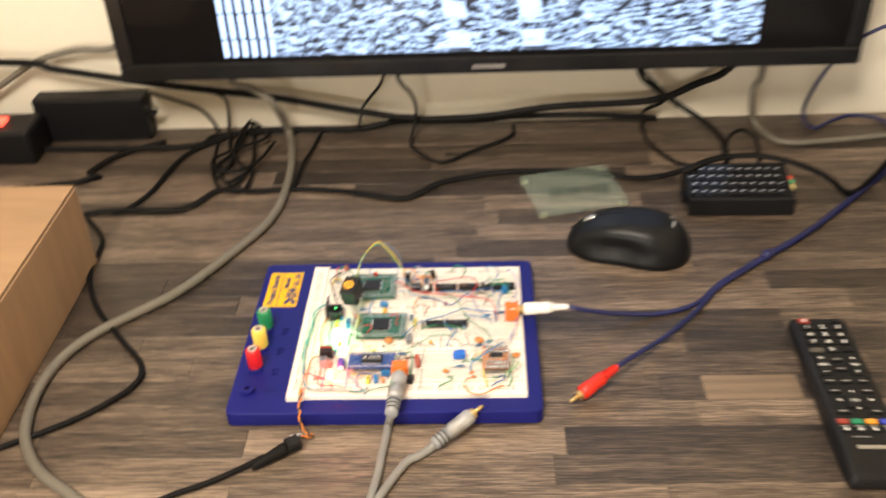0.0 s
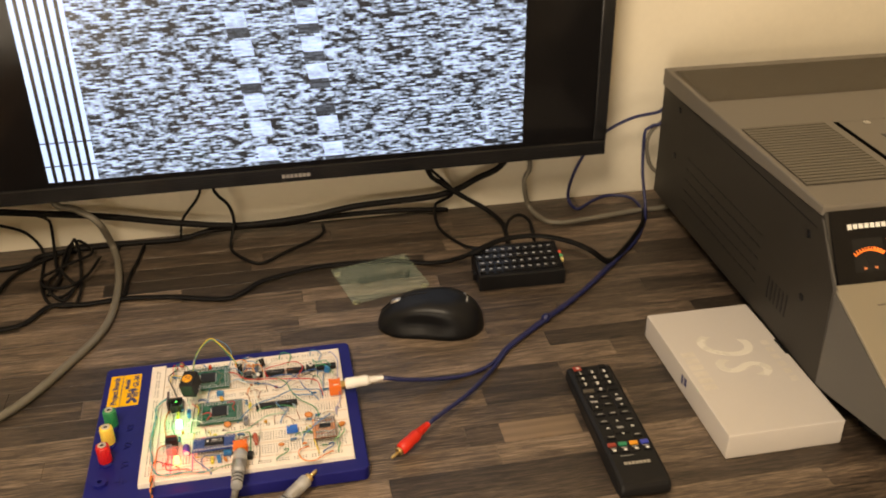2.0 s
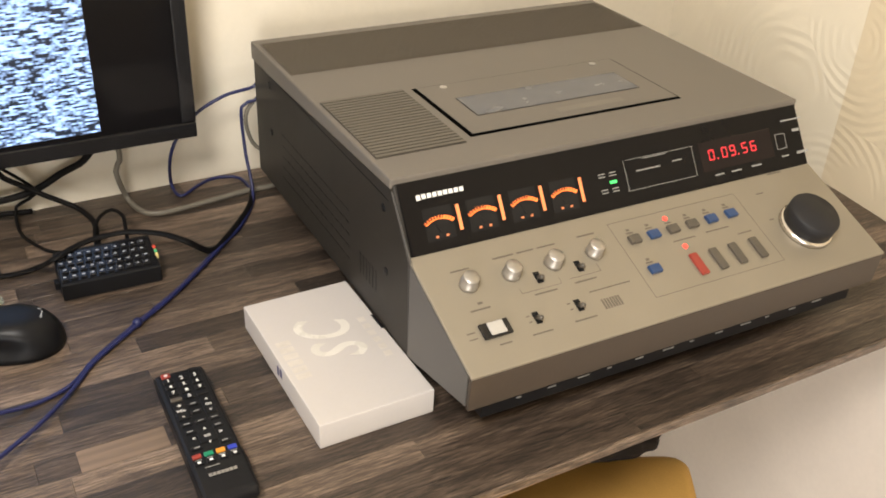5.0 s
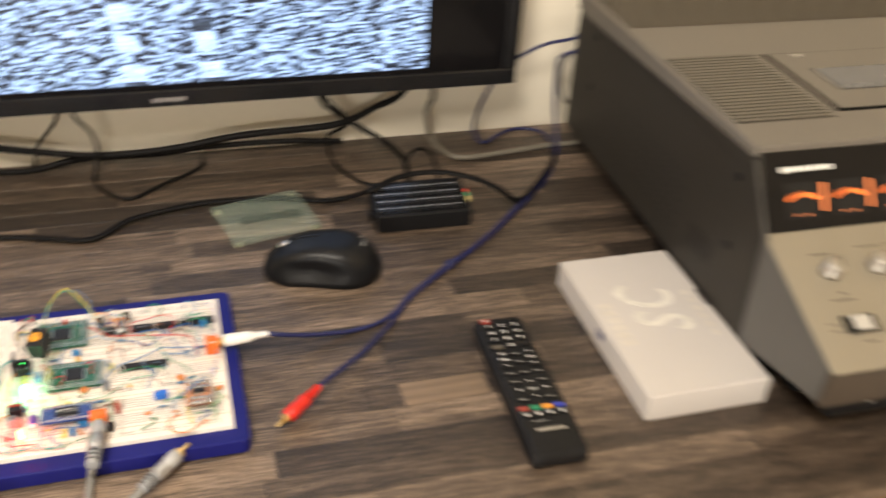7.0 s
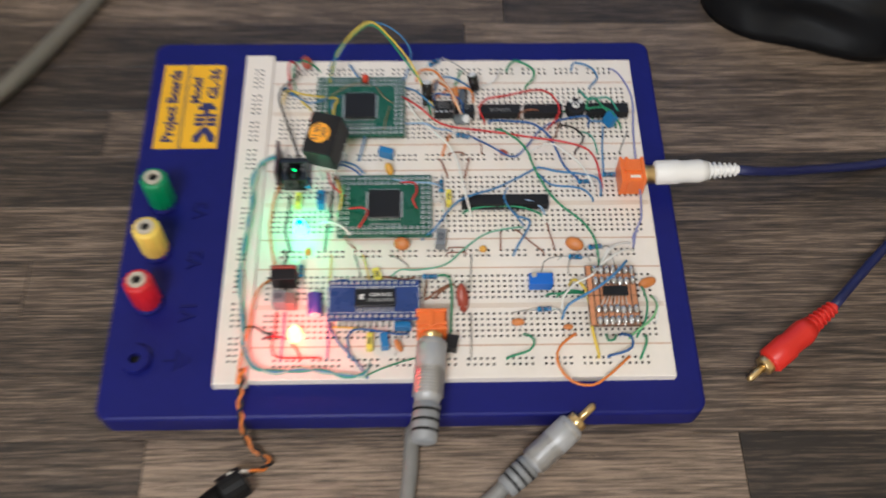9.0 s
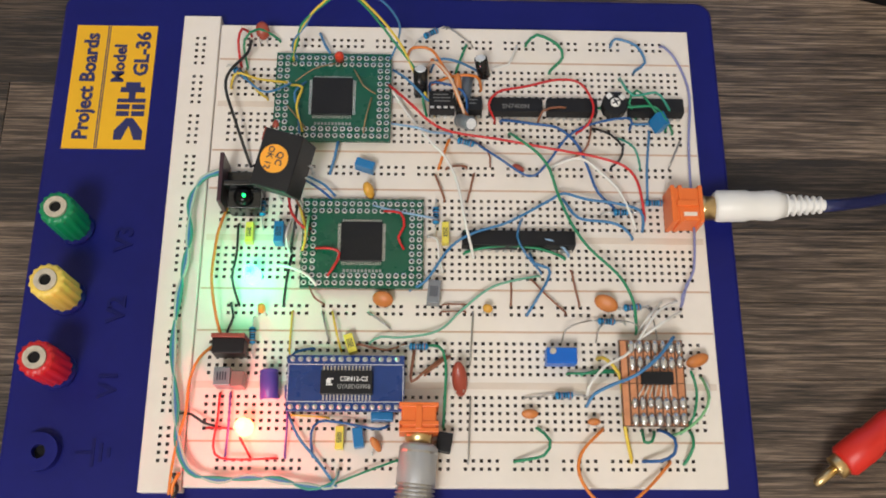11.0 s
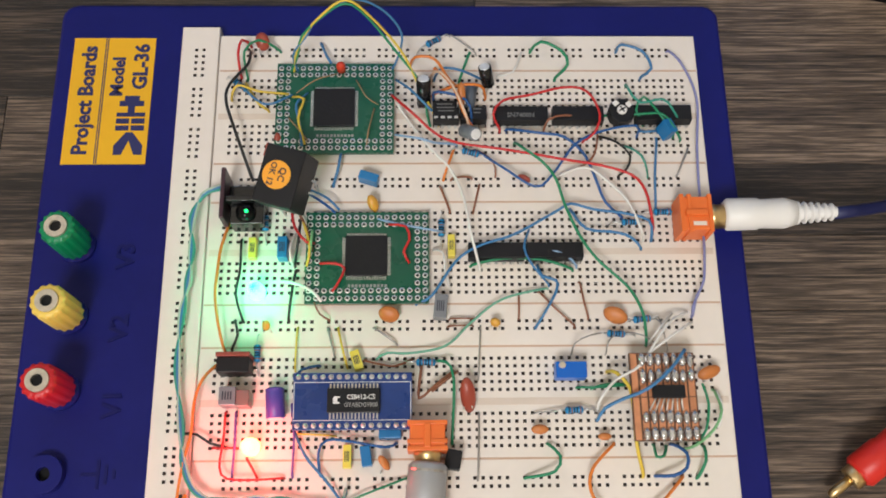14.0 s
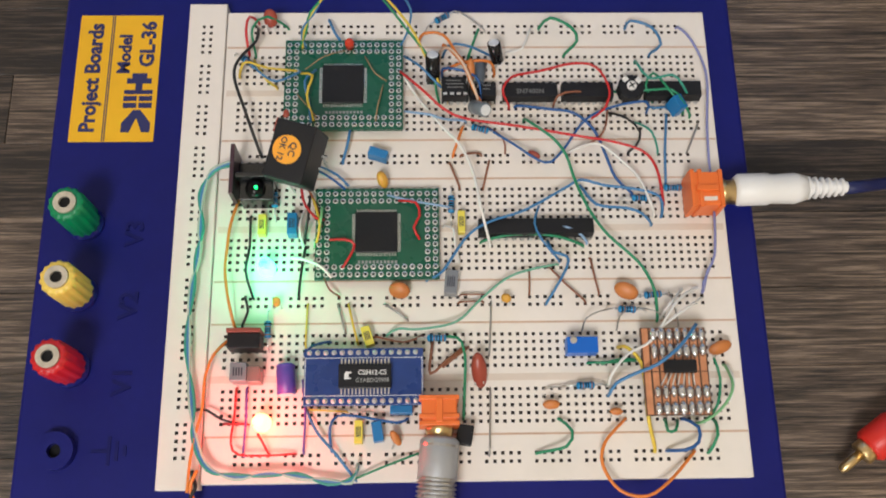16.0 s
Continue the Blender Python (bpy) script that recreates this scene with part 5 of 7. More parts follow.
wire("red", 0.40, (1.2, 513.2, 16.0), (1.2, 513.2, 19.5), (8.3, 513.1, 19.5), (8.3, 513.1, 16.0))
wire("red", 0.40, (4.5, 524.1, 16.0), (4.5, 524.1, 19.5), (4.6, 515.4, 21.0), (3.9, 507.2, 21.0), (6.4, 503.7, 21.0), (15.1, 503.3, 21.0), (23.2, 503.8, 19.5), (23.2, 503.8, 16.0))
wire("red", 0.40, (11.8, 510.0, 16.0), (11.8, 510.0, 19.5), (13.8, 507.1, 21.0), (15.5, 503.8, 19.5), (15.5, 503.8, 16.0))
wire("violet", 0.40, (7.8, 524.1, 16.0), (7.8, 524.1, 19.5), (8.2, 514.2, 21.0), (7.6, 504.0, 19.5), (7.6, 504.0, 16.0))
wire("violet", 0.40, (25.2, 526.4, 16.0), (25.2, 526.4, 19.5), (26.6, 516.2, 22.0), (26.1, 504.7, 19.5), (26.1, 504.7, 16.0))
wire("yellow", 0.35, (26.1, 551.0, 16.0), (26.1, 551.0, 19.5), (25.8, 538.1, 19.5), (25.8, 538.1, 16.0))
wire("yellow", 0.40, (39.3, 551.2, 16.0), (39.3, 551.2, 19.5), (41.0, 543.9, 22.0), (42.4, 538.5, 19.5), (42.4, 538.5, 16.0))
wire("grey", 0.35, (35.9, 551.2, 16.0), (35.9, 551.2, 19.5), (38.3, 542.1, 19.5), (38.3, 542.1, 16.0))
wire("grey", 0.35, (51.1, 551.1, 16.0), (51.1, 551.1, 19.5), (58.0, 546.2, 19.5), (58.0, 546.2, 16.0))
wire("black", 0.45, (24.9, 570.8, 16.0), (24.9, 570.8, 19.5), (23.9, 562.1, 21.0), (23.1, 554.5, 19.5), (23.1, 554.5, 16.0))
wire("white", 0.60, (20.6, 567.1, 16.0), (20.6, 567.1, 19.5), (25.9, 565.1, 23.0), (30.9, 562.7, 23.0), (33.9, 559.4, 22.0))
wire("brown", 0.30, (31.5, 559.2, 22.0), (33.4, 555.3, 22.0), (36.2, 554.0, 19.5), (36.2, 554.0, 16.0))
wire("brown", 0.40, (48.1, 540.4, 16.0), (48.1, 540.4, 19.5), (57.4, 538.2, 21.0), (62.9, 540.6, 19.5), (62.9, 540.6, 16.0))
wire("seafoam", 0.40, (51.9, 541.0, 16.0), (51.9, 541.0, 19.5), (55.5, 542.4, 22.0), (62.3, 542.2, 22.0), (74.1, 544.6, 22.0), (82.3, 552.1, 22.0), (92.5, 559.8, 22.0), (107.5, 564.2, 19.5), (107.5, 564.2, 16.0))
wire("blue", 0.45, (34.7, 504.8, 16.0), (34.7, 504.8, 19.5), (34.3, 511.4, 22.0), (36.6, 514.9, 22.0), (42.5, 514.8, 22.0), (55.0, 512.7, 22.0), (58.3, 514.2, 19.5), (58.3, 514.2, 16.0))
wire("lightblue", 0.45, (26.0, 518.9, 16.0), (26.0, 518.9, 19.5), (30.1, 510.4, 21.0), (36.2, 503.4, 21.0), (42.0, 496.0, 19.5), (42.0, 496.0, 16.0))
wire("green", 0.35, (42.0, 496.0, 16.0), (42.0, 496.0, 19.5), (50.3, 499.2, 21.0), (61.1, 503.3, 19.5), (61.1, 503.3, 16.0))
wire("yellow", 0.35, (27.5, 517.3, 16.0), (27.5, 517.3, 19.5), (38.7, 516.6, 19.5), (38.7, 516.6, 16.0))
wire("brown", 0.50, (66.3, 538.3, 16.0), (66.3, 538.3, 19.5), (65.4, 527.6, 23.0), (69.9, 531.2, 23.0), (76.4, 536.7, 19.5), (76.4, 536.7, 16.0))
wire("blue", 0.45, (25.6, 535.0, 16.0), (25.6, 535.0, 19.5), (28.4, 537.2, 22.0), (33.4, 538.9, 19.5), (33.4, 538.9, 16.0))
wire("red", 0.45, (23.5, 589.7, 25.0), (25.1, 583.3, 26.0), (29.0, 578.3, 27.0), (31.0, 579.4, 22.0))
wire("yellow", 0.45, (27.4, 586.3, 25.0), (30.0, 576.7, 26.0), (28.9, 570.8, 24.0))
wire("white", 0.45, (24.2, 583.5, 16.0), (24.2, 583.5, 19.5), (23.1, 576.4, 23.0), (23.9, 572.1, 19.5), (23.9, 572.1, 16.0))
wire("black", 0.45, (26.6, 588.0, 24.0), (26.1, 579.7, 25.0), (24.5, 572.7, 19.5), (24.5, 572.7, 16.0))
wire("brown", 0.40, (25.8, 589.0, 25.0), (28.7, 583.6, 25.0), (30.4, 576.7, 22.0))
wire("lightgreen", 0.45, (30.8, 582.2, 27.0), (29.9, 574.4, 25.0), (28.0, 571.4, 19.5), (28.0, 571.4, 16.0))
wire("red", 0.45, (55.6, 585.6, 23.0), (61.3, 584.2, 25.0), (62.5, 579.5, 25.0), (60.6, 575.5, 25.0), (62.5, 572.0, 23.0))
wire("red", 0.45, (33.1, 572.1, 23.0), (38.3, 571.5, 25.0), (41.3, 570.1, 24.0), (39.5, 565.5, 24.0), (37.4, 562.6, 23.0))
wire("paleblue", 0.40, (51.8, 588.0, 22.0), (60.0, 585.2, 24.0), (70.5, 582.1, 27.0), (74.1, 583.9, 19.5), (74.1, 583.9, 16.0))
wire("red", 0.50, (56.3, 633.4, 23.0), (64.1, 624.1, 27.0), (71.0, 618.2, 25.0), (78.7, 614.4, 25.0), (96.8, 611.5, 25.0), (116.1, 607.9, 25.0), (127.7, 605.8, 25.0), (137.8, 602.3, 25.0), (141.9, 596.7, 25.0), (143.2, 588.5, 25.0), (144.9, 584.9, 19.5), (144.9, 584.9, 16.0))
wire("white", 0.50, (57.6, 631.2, 23.0), (62.8, 623.5, 21.0), (70.9, 610.4, 26.0), (75.9, 604.8, 26.0), (80.2, 595.2, 26.0), (83.0, 580.4, 26.0), (85.8, 571.3, 19.5), (85.8, 571.3, 16.0))
wire("paleblue", 0.45, (57.5, 618.7, 22.0), (66.6, 614.9, 27.0), (71.0, 615.3, 23.0), (78.5, 616.2, 19.5), (78.5, 616.2, 16.0))
wire("red", 0.45, (93.9, 622.0, 16.0), (93.9, 622.0, 19.5), (91.4, 625.1, 25.0), (94.9, 630.2, 25.0), (104.2, 632.3, 25.0), (116.3, 635.3, 25.0), (124.2, 633.8, 25.0), (128.3, 625.0, 25.0), (125.9, 617.8, 25.0), (123.1, 617.5, 19.5), (123.1, 617.5, 16.0))
wire("green", 0.55, (106.0, 652.8, 16.0), (106.0, 652.8, 19.5), (109.2, 653.3, 25.0), (116.4, 649.5, 25.0), (118.1, 644.2, 25.0), (114.4, 642.0, 19.5), (114.4, 642.0, 16.0))
wire("lightblue", 0.50, (137.0, 652.8, 16.0), (137.0, 652.8, 19.5), (137.8, 652.7, 24.0), (145.1, 650.1, 24.0), (147.9, 643.3, 24.0), (145.2, 642.4, 19.5), (145.2, 642.4, 16.0))
wire("lavender", 0.45, (155.7, 652.8, 16.0), (155.7, 652.8, 19.5), (159.2, 645.3, 23.0), (163.1, 631.9, 23.0), (161.5, 613.0, 23.0), (160.8, 598.8, 23.0), (160.7, 581.0, 23.0), (159.3, 565.8, 23.0), (156.5, 560.6, 23.0), (155.5, 554.8, 19.5), (155.5, 554.8, 16.0))
wire("blue", 0.50, (96.6, 621.9, 16.0), (96.6, 621.9, 19.5), (107.8, 618.8, 23.0), (115.7, 617.4, 23.0), (121.9, 611.6, 23.0), (125.3, 603.2, 23.0), (128.5, 593.4, 23.0), (134.5, 589.1, 19.5), (134.5, 589.1, 16.0))
wire("blue", 0.45, (85.0, 614.0, 16.0), (85.0, 614.0, 19.5), (94.2, 606.1, 23.0), (105.0, 599.0, 23.0), (111.0, 603.2, 23.0), (119.4, 614.5, 23.0), (129.0, 619.5, 23.0), (141.1, 621.6, 23.0), (142.1, 619.7, 19.5), (142.1, 619.7, 16.0))
wire("green", 0.50, (99.1, 616.8, 16.0), (99.1, 616.8, 19.5), (101.4, 612.2, 25.0), (107.7, 607.2, 25.0), (111.9, 601.0, 25.0), (114.6, 591.3, 25.0), (119.0, 580.5, 25.0), (124.2, 572.5, 25.0), (130.1, 566.7, 25.0), (134.7, 561.5, 25.0), (137.9, 553.8, 25.0), (139.5, 545.3, 19.5), (139.5, 545.3, 16.0))
wire("white", 0.50, (114.4, 604.6, 16.0), (114.4, 604.6, 19.5), (122.7, 605.5, 24.0), (130.1, 599.9, 24.0), (136.0, 593.0, 24.0), (139.8, 582.8, 24.0), (141.4, 581.2, 19.5), (141.4, 581.2, 16.0))
wire("lightblue", 0.50, (64.9, 559.3, 16.0), (64.9, 559.3, 19.5), (69.8, 560.8, 24.0), (77.9, 572.5, 24.0), (85.6, 577.7, 24.0), (95.8, 581.0, 24.0), (103.6, 585.0, 24.0), (112.8, 590.4, 24.0), (116.7, 592.4, 24.0), (124.3, 590.3, 24.0), (134.5, 588.9, 24.0), (142.6, 586.2, 24.0), (144.0, 581.2, 19.5), (144.0, 581.2, 16.0))
wire("lightblue", 0.50, (117.0, 592.0, 16.0), (117.0, 592.0, 19.5), (121.5, 583.9, 23.0), (131.6, 582.5, 23.0), (136.6, 580.5, 23.0), (140.2, 578.1, 19.5), (140.2, 578.1, 16.0))
wire("green", 0.50, (83.3, 572.4, 16.0), (83.3, 572.4, 19.5), (92.0, 574.0, 21.0), (99.6, 574.3, 21.0), (108.5, 573.3, 21.0), (116.5, 570.8, 19.5), (116.5, 570.8, 16.0))
wire("lightblue", 0.40, (102.7, 584.7, 16.0), (102.7, 584.7, 19.5), (100.5, 577.3, 23.0), (103.3, 570.7, 23.0), (108.5, 565.6, 19.5), (108.5, 565.6, 16.0))
wire("paleblue", 0.50, (104.2, 576.0, 16.0), (104.2, 576.0, 19.5), (108.5, 576.5, 22.0), (114.2, 575.2, 22.0), (118.1, 571.9, 19.5), (118.1, 571.9, 16.0))
wire("black", 0.45, (128.6, 619.0, 16.0), (128.6, 619.0, 19.5), (134.0, 615.2, 23.0), (138.2, 610.2, 23.0), (136.5, 605.2, 23.0), (134.7, 604.5, 19.5), (134.7, 604.5, 16.0))
wire("white", 0.40, (102.5, 652.0, 16.0), (102.5, 652.0, 19.5), (98.9, 642.3, 23.0), (93.9, 642.8, 19.5), (93.9, 642.8, 16.0))
wire("white", 0.40, (70.6, 577.8, 16.0), (70.6, 577.8, 19.5), (73.6, 575.5, 23.0), (74.1, 569.5, 23.0), (75.5, 565.8, 19.5), (75.5, 565.8, 16.0))
wire("brown", 0.40, (109.3, 621.2, 16.0), (109.3, 621.2, 19.5), (110.7, 623.9, 23.0), (116.8, 625.6, 23.0), (124.3, 625.3, 19.5), (124.3, 625.3, 16.0))
wire("green", 0.45, (130.5, 627.0, 16.0), (130.5, 627.0, 19.5), (142.5, 625.5, 24.0), (150.4, 625.5, 24.0), (154.2, 619.7, 24.0), (157.0, 617.9, 19.5), (157.0, 617.9, 16.0))
wire("teal", 0.45, (139.5, 639.3, 16.0), (139.5, 639.3, 19.5), (138.7, 634.0, 26.0), (142.3, 628.9, 26.0), (150.3, 630.3, 26.0), (153.3, 626.7, 26.0), (157.3, 624.3, 19.5), (157.3, 624.3, 16.0))
wire("green", 0.45, (144.4, 624.1, 16.0), (144.4, 624.1, 19.5), (141.2, 627.0, 24.0), (144.3, 632.1, 24.0), (150.3, 624.0, 24.0), (154.8, 619.6, 19.5), (154.8, 619.6, 16.0))
wire("teal", 0.40, (137.7, 615.3, 16.0), (137.7, 615.3, 19.5), (142.1, 610.2, 23.0), (144.6, 604.5, 19.5), (144.6, 604.5, 16.0))
wire("lightblue", 0.45, (148.7, 618.2, 16.0), (148.7, 618.2, 19.5), (146.4, 603.5, 22.0), (146.3, 592.5, 19.5), (146.3, 592.5, 16.0))
wire("lightblue", 0.45, (142.8, 621.1, 16.0), (142.8, 621.1, 19.5), (144.7, 620.1, 21.0), (149.2, 621.1, 19.5), (149.2, 621.1, 16.0))
wire("brown", 0.40, (128.3, 624.8, 16.0), (128.3, 624.8, 19.5), (126.6, 613.0, 23.0), (122.9, 607.4, 23.0), (114.4, 604.6, 19.5), (114.4, 604.6, 16.0))
wire("orange", 0.50, (74.3, 604.0, 16.0), (74.3, 604.0, 19.5), (77.8, 614.3, 19.5), (77.8, 614.3, 16.0))
wire("brown", 0.40, (76.9, 603.3, 16.0), (76.9, 603.3, 19.5), (80.7, 603.9, 20.0), (83.7, 603.7, 19.5), (83.7, 603.7, 16.0))
wire("brown", 0.40, (72.9, 600.5, 16.0), (72.9, 600.5, 19.5), (76.0, 591.9, 19.5), (76.0, 591.9, 16.0))
wire("brown", 0.40, (86.4, 601.2, 16.0), (86.4, 601.2, 19.5), (84.2, 591.8, 19.5), (84.2, 591.8, 16.0))
wire("grey", 0.35, (159.4, 614.5, 16.0), (159.4, 614.5, 19.5), (155.1, 604.9, 19.5), (155.1, 604.9, 16.0))
wire("brown", 0.35, (85.7, 614.0, 16.0), (85.7, 614.0, 19.5), (91.2, 609.1, 21.0), (92.0, 604.7, 19.5), (92.0, 604.7, 16.0))
wire("orange", 0.50, (62.7, 646.6, 16.0), (62.7, 646.6, 19.5), (64.7, 646.0, 27.0), (71.3, 645.3, 27.0), (76.5, 637.1, 27.0), (81.6, 636.8, 19.5), (81.6, 636.8, 16.0))
wire("orange", 0.50, (70.8, 635.3, 16.0), (70.8, 635.3, 19.5), (79.1, 635.5, 26.0), (87.1, 635.5, 26.0), (89.2, 634.5, 19.5), (89.2, 634.5, 16.0))
wire("lightblue", 0.45, (71.5, 642.1, 16.0), (71.5, 642.1, 19.5), (73.9, 641.6, 27.0), (80.5, 640.8, 27.0), (89.1, 640.5, 19.5), (89.1, 640.5, 16.0))
wire("green", 0.50, (80.3, 641.3, 16.0), (80.3, 641.3, 19.5), (84.0, 652.0, 19.5), (84.0, 652.0, 16.0))
wire("orange", 0.50, (71.6, 645.8, 16.0), (71.6, 645.8, 19.5), (77.7, 634.2, 27.0), (81.4, 624.1, 27.0), (84.6, 622.7, 19.5), (84.6, 622.7, 16.0))
wire("beige", 0.50, (70.2, 640.6, 16.0), (70.2, 640.6, 24.0), (73.0, 639.8, 28.0), (77.4, 634.0, 29.0), (80.6, 626.4, 28.5), (82.6, 621.6, 26.0), (83.2, 620.6, 16.0))
wire("blue", 0.45, (71.0, 633.6, 16.0), (71.0, 633.6, 24.5), (75.4, 633.2, 25.0), (80.4, 631.0, 26.0), (83.4, 627.4, 26.0), (84.4, 620.8, 16.0))
wire("grey", 0.30, (77.3, 659.3, 16.0), (77.3, 659.3, 19.5), (86.0, 652.0, 19.5), (86.0, 652.0, 16.0))
wire("lightblue", 0.50, (105.0, 572.2, 16.0), (105.0, 572.2, 19.5), (106.0, 567.5, 23.0), (110.6, 565.9, 23.0), (110.4, 562.2, 23.0), (106.0, 554.5, 23.0), (103.8, 551.3, 19.5), (103.8, 551.3, 16.0))
wire("brown", 0.35, (98.4, 561.8, 16.0), (98.4, 561.8, 19.5), (98.2, 554.6, 19.5), (98.2, 554.6, 16.0))
wire("brown", 0.35, (105.2, 563.0, 16.0), (105.2, 563.0, 19.5), (110.3, 557.2, 20.0), (116.3, 551.6, 19.5), (116.3, 551.6, 16.0))
wire("brown", 0.35, (118.8, 566.2, 16.0), (118.8, 566.2, 19.5), (119.9, 559.1, 20.0), (121.0, 554.2, 19.5), (121.0, 554.2, 16.0))
wire("grey", 0.30, (85.5, 551.1, 16.0), (85.5, 551.1, 19.5), (84.5, 535.0, 19.5), (84.5, 535.0, 16.0))
wire("grey", 0.30, (84.4, 522.7, 16.0), (84.4, 522.7, 19.5), (83.7, 503.7, 19.5), (83.7, 503.7, 16.0))
wire("brown", 0.30, (75.9, 554.1, 16.0), (75.9, 554.1, 19.5), (83.4, 554.1, 19.5), (83.4, 554.1, 16.0))
wire("brown", 0.30, (75.3, 551.6, 16.0), (75.3, 551.6, 19.5), (82.8, 551.8, 19.5), (82.8, 551.8, 16.0))
wire("white", 0.50, (153.6, 555.8, 16.0), (153.6, 555.8, 19.5), (144.4, 549.4, 27.0), (135.5, 537.1, 27.0), (127.2, 532.3, 27.0), (122.0, 526.3, 27.0), (122.2, 524.2, 19.5), (122.2, 524.2, 16.0))
wire("white", 0.50, (154.8, 552.2, 16.0), (154.8, 552.2, 19.5), (147.9, 547.5, 27.0), (140.8, 542.6, 27.0), (137.9, 540.9, 19.5), (137.9, 540.9, 16.0))
wire("white", 0.50, (148.5, 555.3, 16.0), (148.5, 555.3, 19.5), (142.1, 548.4, 26.0), (140.1, 545.3, 19.5), (140.1, 545.3, 16.0))
wire("lightblue", 0.55, (148.9, 541.2, 30.0), (143.0, 534.2, 32.0), (135.6, 528.5, 31.0), (129.2, 526.3, 27.0), (123.7, 523.8, 24.0), (122.2, 521.1, 19.5), (122.2, 521.1, 16.0))
wire("yellow", 0.60, (126.3, 536.3, 16.0), (126.3, 536.3, 19.5), (127.6, 534.7, 26.0), (131.5, 530.0, 26.0), (132.4, 521.6, 26.0), (132.5, 512.2, 26.0), (135.3, 503.6, 19.5), (135.3, 503.6, 16.0))
wire("green", 0.45, (116.4, 531.3, 16.0), (116.4, 531.3, 19.5), (122.3, 531.0, 21.0), (130.9, 531.8, 19.5), (130.9, 531.8, 16.0))
wire("green", 0.45, (121.0, 531.0, 16.0), (121.0, 531.0, 19.5), (125.8, 531.8, 22.0), (131.6, 532.1, 19.5), (131.6, 532.1, 16.0))
wire("green", 0.50, (105.9, 513.5, 16.0), (105.9, 513.5, 19.5), (109.2, 509.3, 23.0), (107.2, 504.7, 23.0), (98.8, 503.2, 19.5), (98.8, 503.2, 16.0))
wire("orange", 0.55, (126.6, 513.2, 16.0), (126.6, 513.2, 19.5), (119.1, 505.7, 23.0), (118.0, 498.8, 23.0), (122.8, 491.3, 23.0), (130.9, 489.5, 23.0), (138.3, 494.0, 23.0), (147.5, 502.9, 19.5), (147.5, 502.9, 16.0))
wire("green", 0.50, (139.3, 512.9, 16.0), (139.3, 512.9, 19.5), (139.2, 509.1, 22.0), (141.6, 509.3, 22.0), (143.2, 512.5, 19.5), (143.2, 512.5, 16.0))
wire("blue", 0.55, (145.4, 513.0, 16.0), (145.4, 513.0, 19.5), (148.6, 510.0, 23.0), (148.2, 505.4, 23.0), (143.8, 503.1, 23.0), (139.5, 503.4, 19.5), (139.5, 503.4, 16.0))
wire("green", 0.55, (155.1, 512.3, 16.0), (155.1, 512.3, 19.5), (154.4, 507.6, 23.0), (152.4, 502.9, 19.5), (152.4, 502.9, 16.0))
wire("lightgreen", 0.50, (160.0, 530.0, 16.0), (160.0, 530.0, 19.5), (160.1, 522.7, 25.0), (157.1, 516.8, 25.0), (151.2, 512.1, 25.0), (148.9, 511.6, 19.5), (148.9, 511.6, 16.0))
wire("green", 0.45, (154.3, 530.9, 27.0), (156.3, 525.1, 25.0), (154.7, 516.8, 25.0), (152.1, 512.4, 19.5), (152.1, 512.4, 16.0))
wire("white", 0.40, (160.6, 530.0, 16.0), (160.6, 530.0, 19.5), (160.8, 524.1, 24.0), (160.7, 518.9, 19.5), (160.7, 518.9, 16.0))
wire("green", 0.50, (70.1, 539.8, 16.0), (70.1, 539.8, 19.5), (74.2, 539.1, 23.0), (76.5, 533.5, 23.0), (75.8, 515.0, 19.5), (75.8, 515.0, 16.0))
wire("brown", 0.50, (70.0, 530.8, 16.0), (70.0, 530.8, 19.5), (73.5, 533.1, 22.0), (77.7, 536.7, 19.5), (77.7, 536.7, 16.0))
wire("grey", 0.25, (114.9, 542.3, 16.0), (114.9, 542.3, 19.5), (115.7, 545.0, 23.0), (120.5, 547.4, 23.0), (127.2, 549.2, 19.5), (127.2, 549.2, 16.0))
wire("grey", 0.25, (133.5, 549.2, 16.0), (133.5, 549.2, 19.5), (137.8, 547.3, 23.0), (143.2, 544.6, 19.5), (143.2, 544.6, 16.0))
wire("grey", 0.25, (142.0, 553.6, 16.0), (142.0, 553.6, 19.5), (143.5, 551.4, 24.0), (146.2, 543.3, 19.5), (146.2, 543.3, 16.0))
wire("grey", 0.25, (126.1, 542.2, 16.0), (126.1, 542.2, 19.5), (126.5, 545.5, 23.0), (131.7, 550.5, 19.5), (131.7, 550.5, 16.0))
wire("grey", 0.25, (102.1, 523.2, 16.0), (102.1, 523.2, 19.5), (112.0, 524.1, 19.5), (112.0, 524.1, 16.0))
wire("grey", 0.25, (118.4, 524.2, 16.0), (118.4, 524.2, 19.5), (122.4, 523.9, 19.5), (122.4, 523.9, 16.0))
wire("lavender", 0.45, (155.5, 555.2, 16.0), (155.5, 555.2, 19.5), (154.5, 556.5, 24.0), (158.1, 562.0, 19.5), (158.1, 562.0, 16.0))

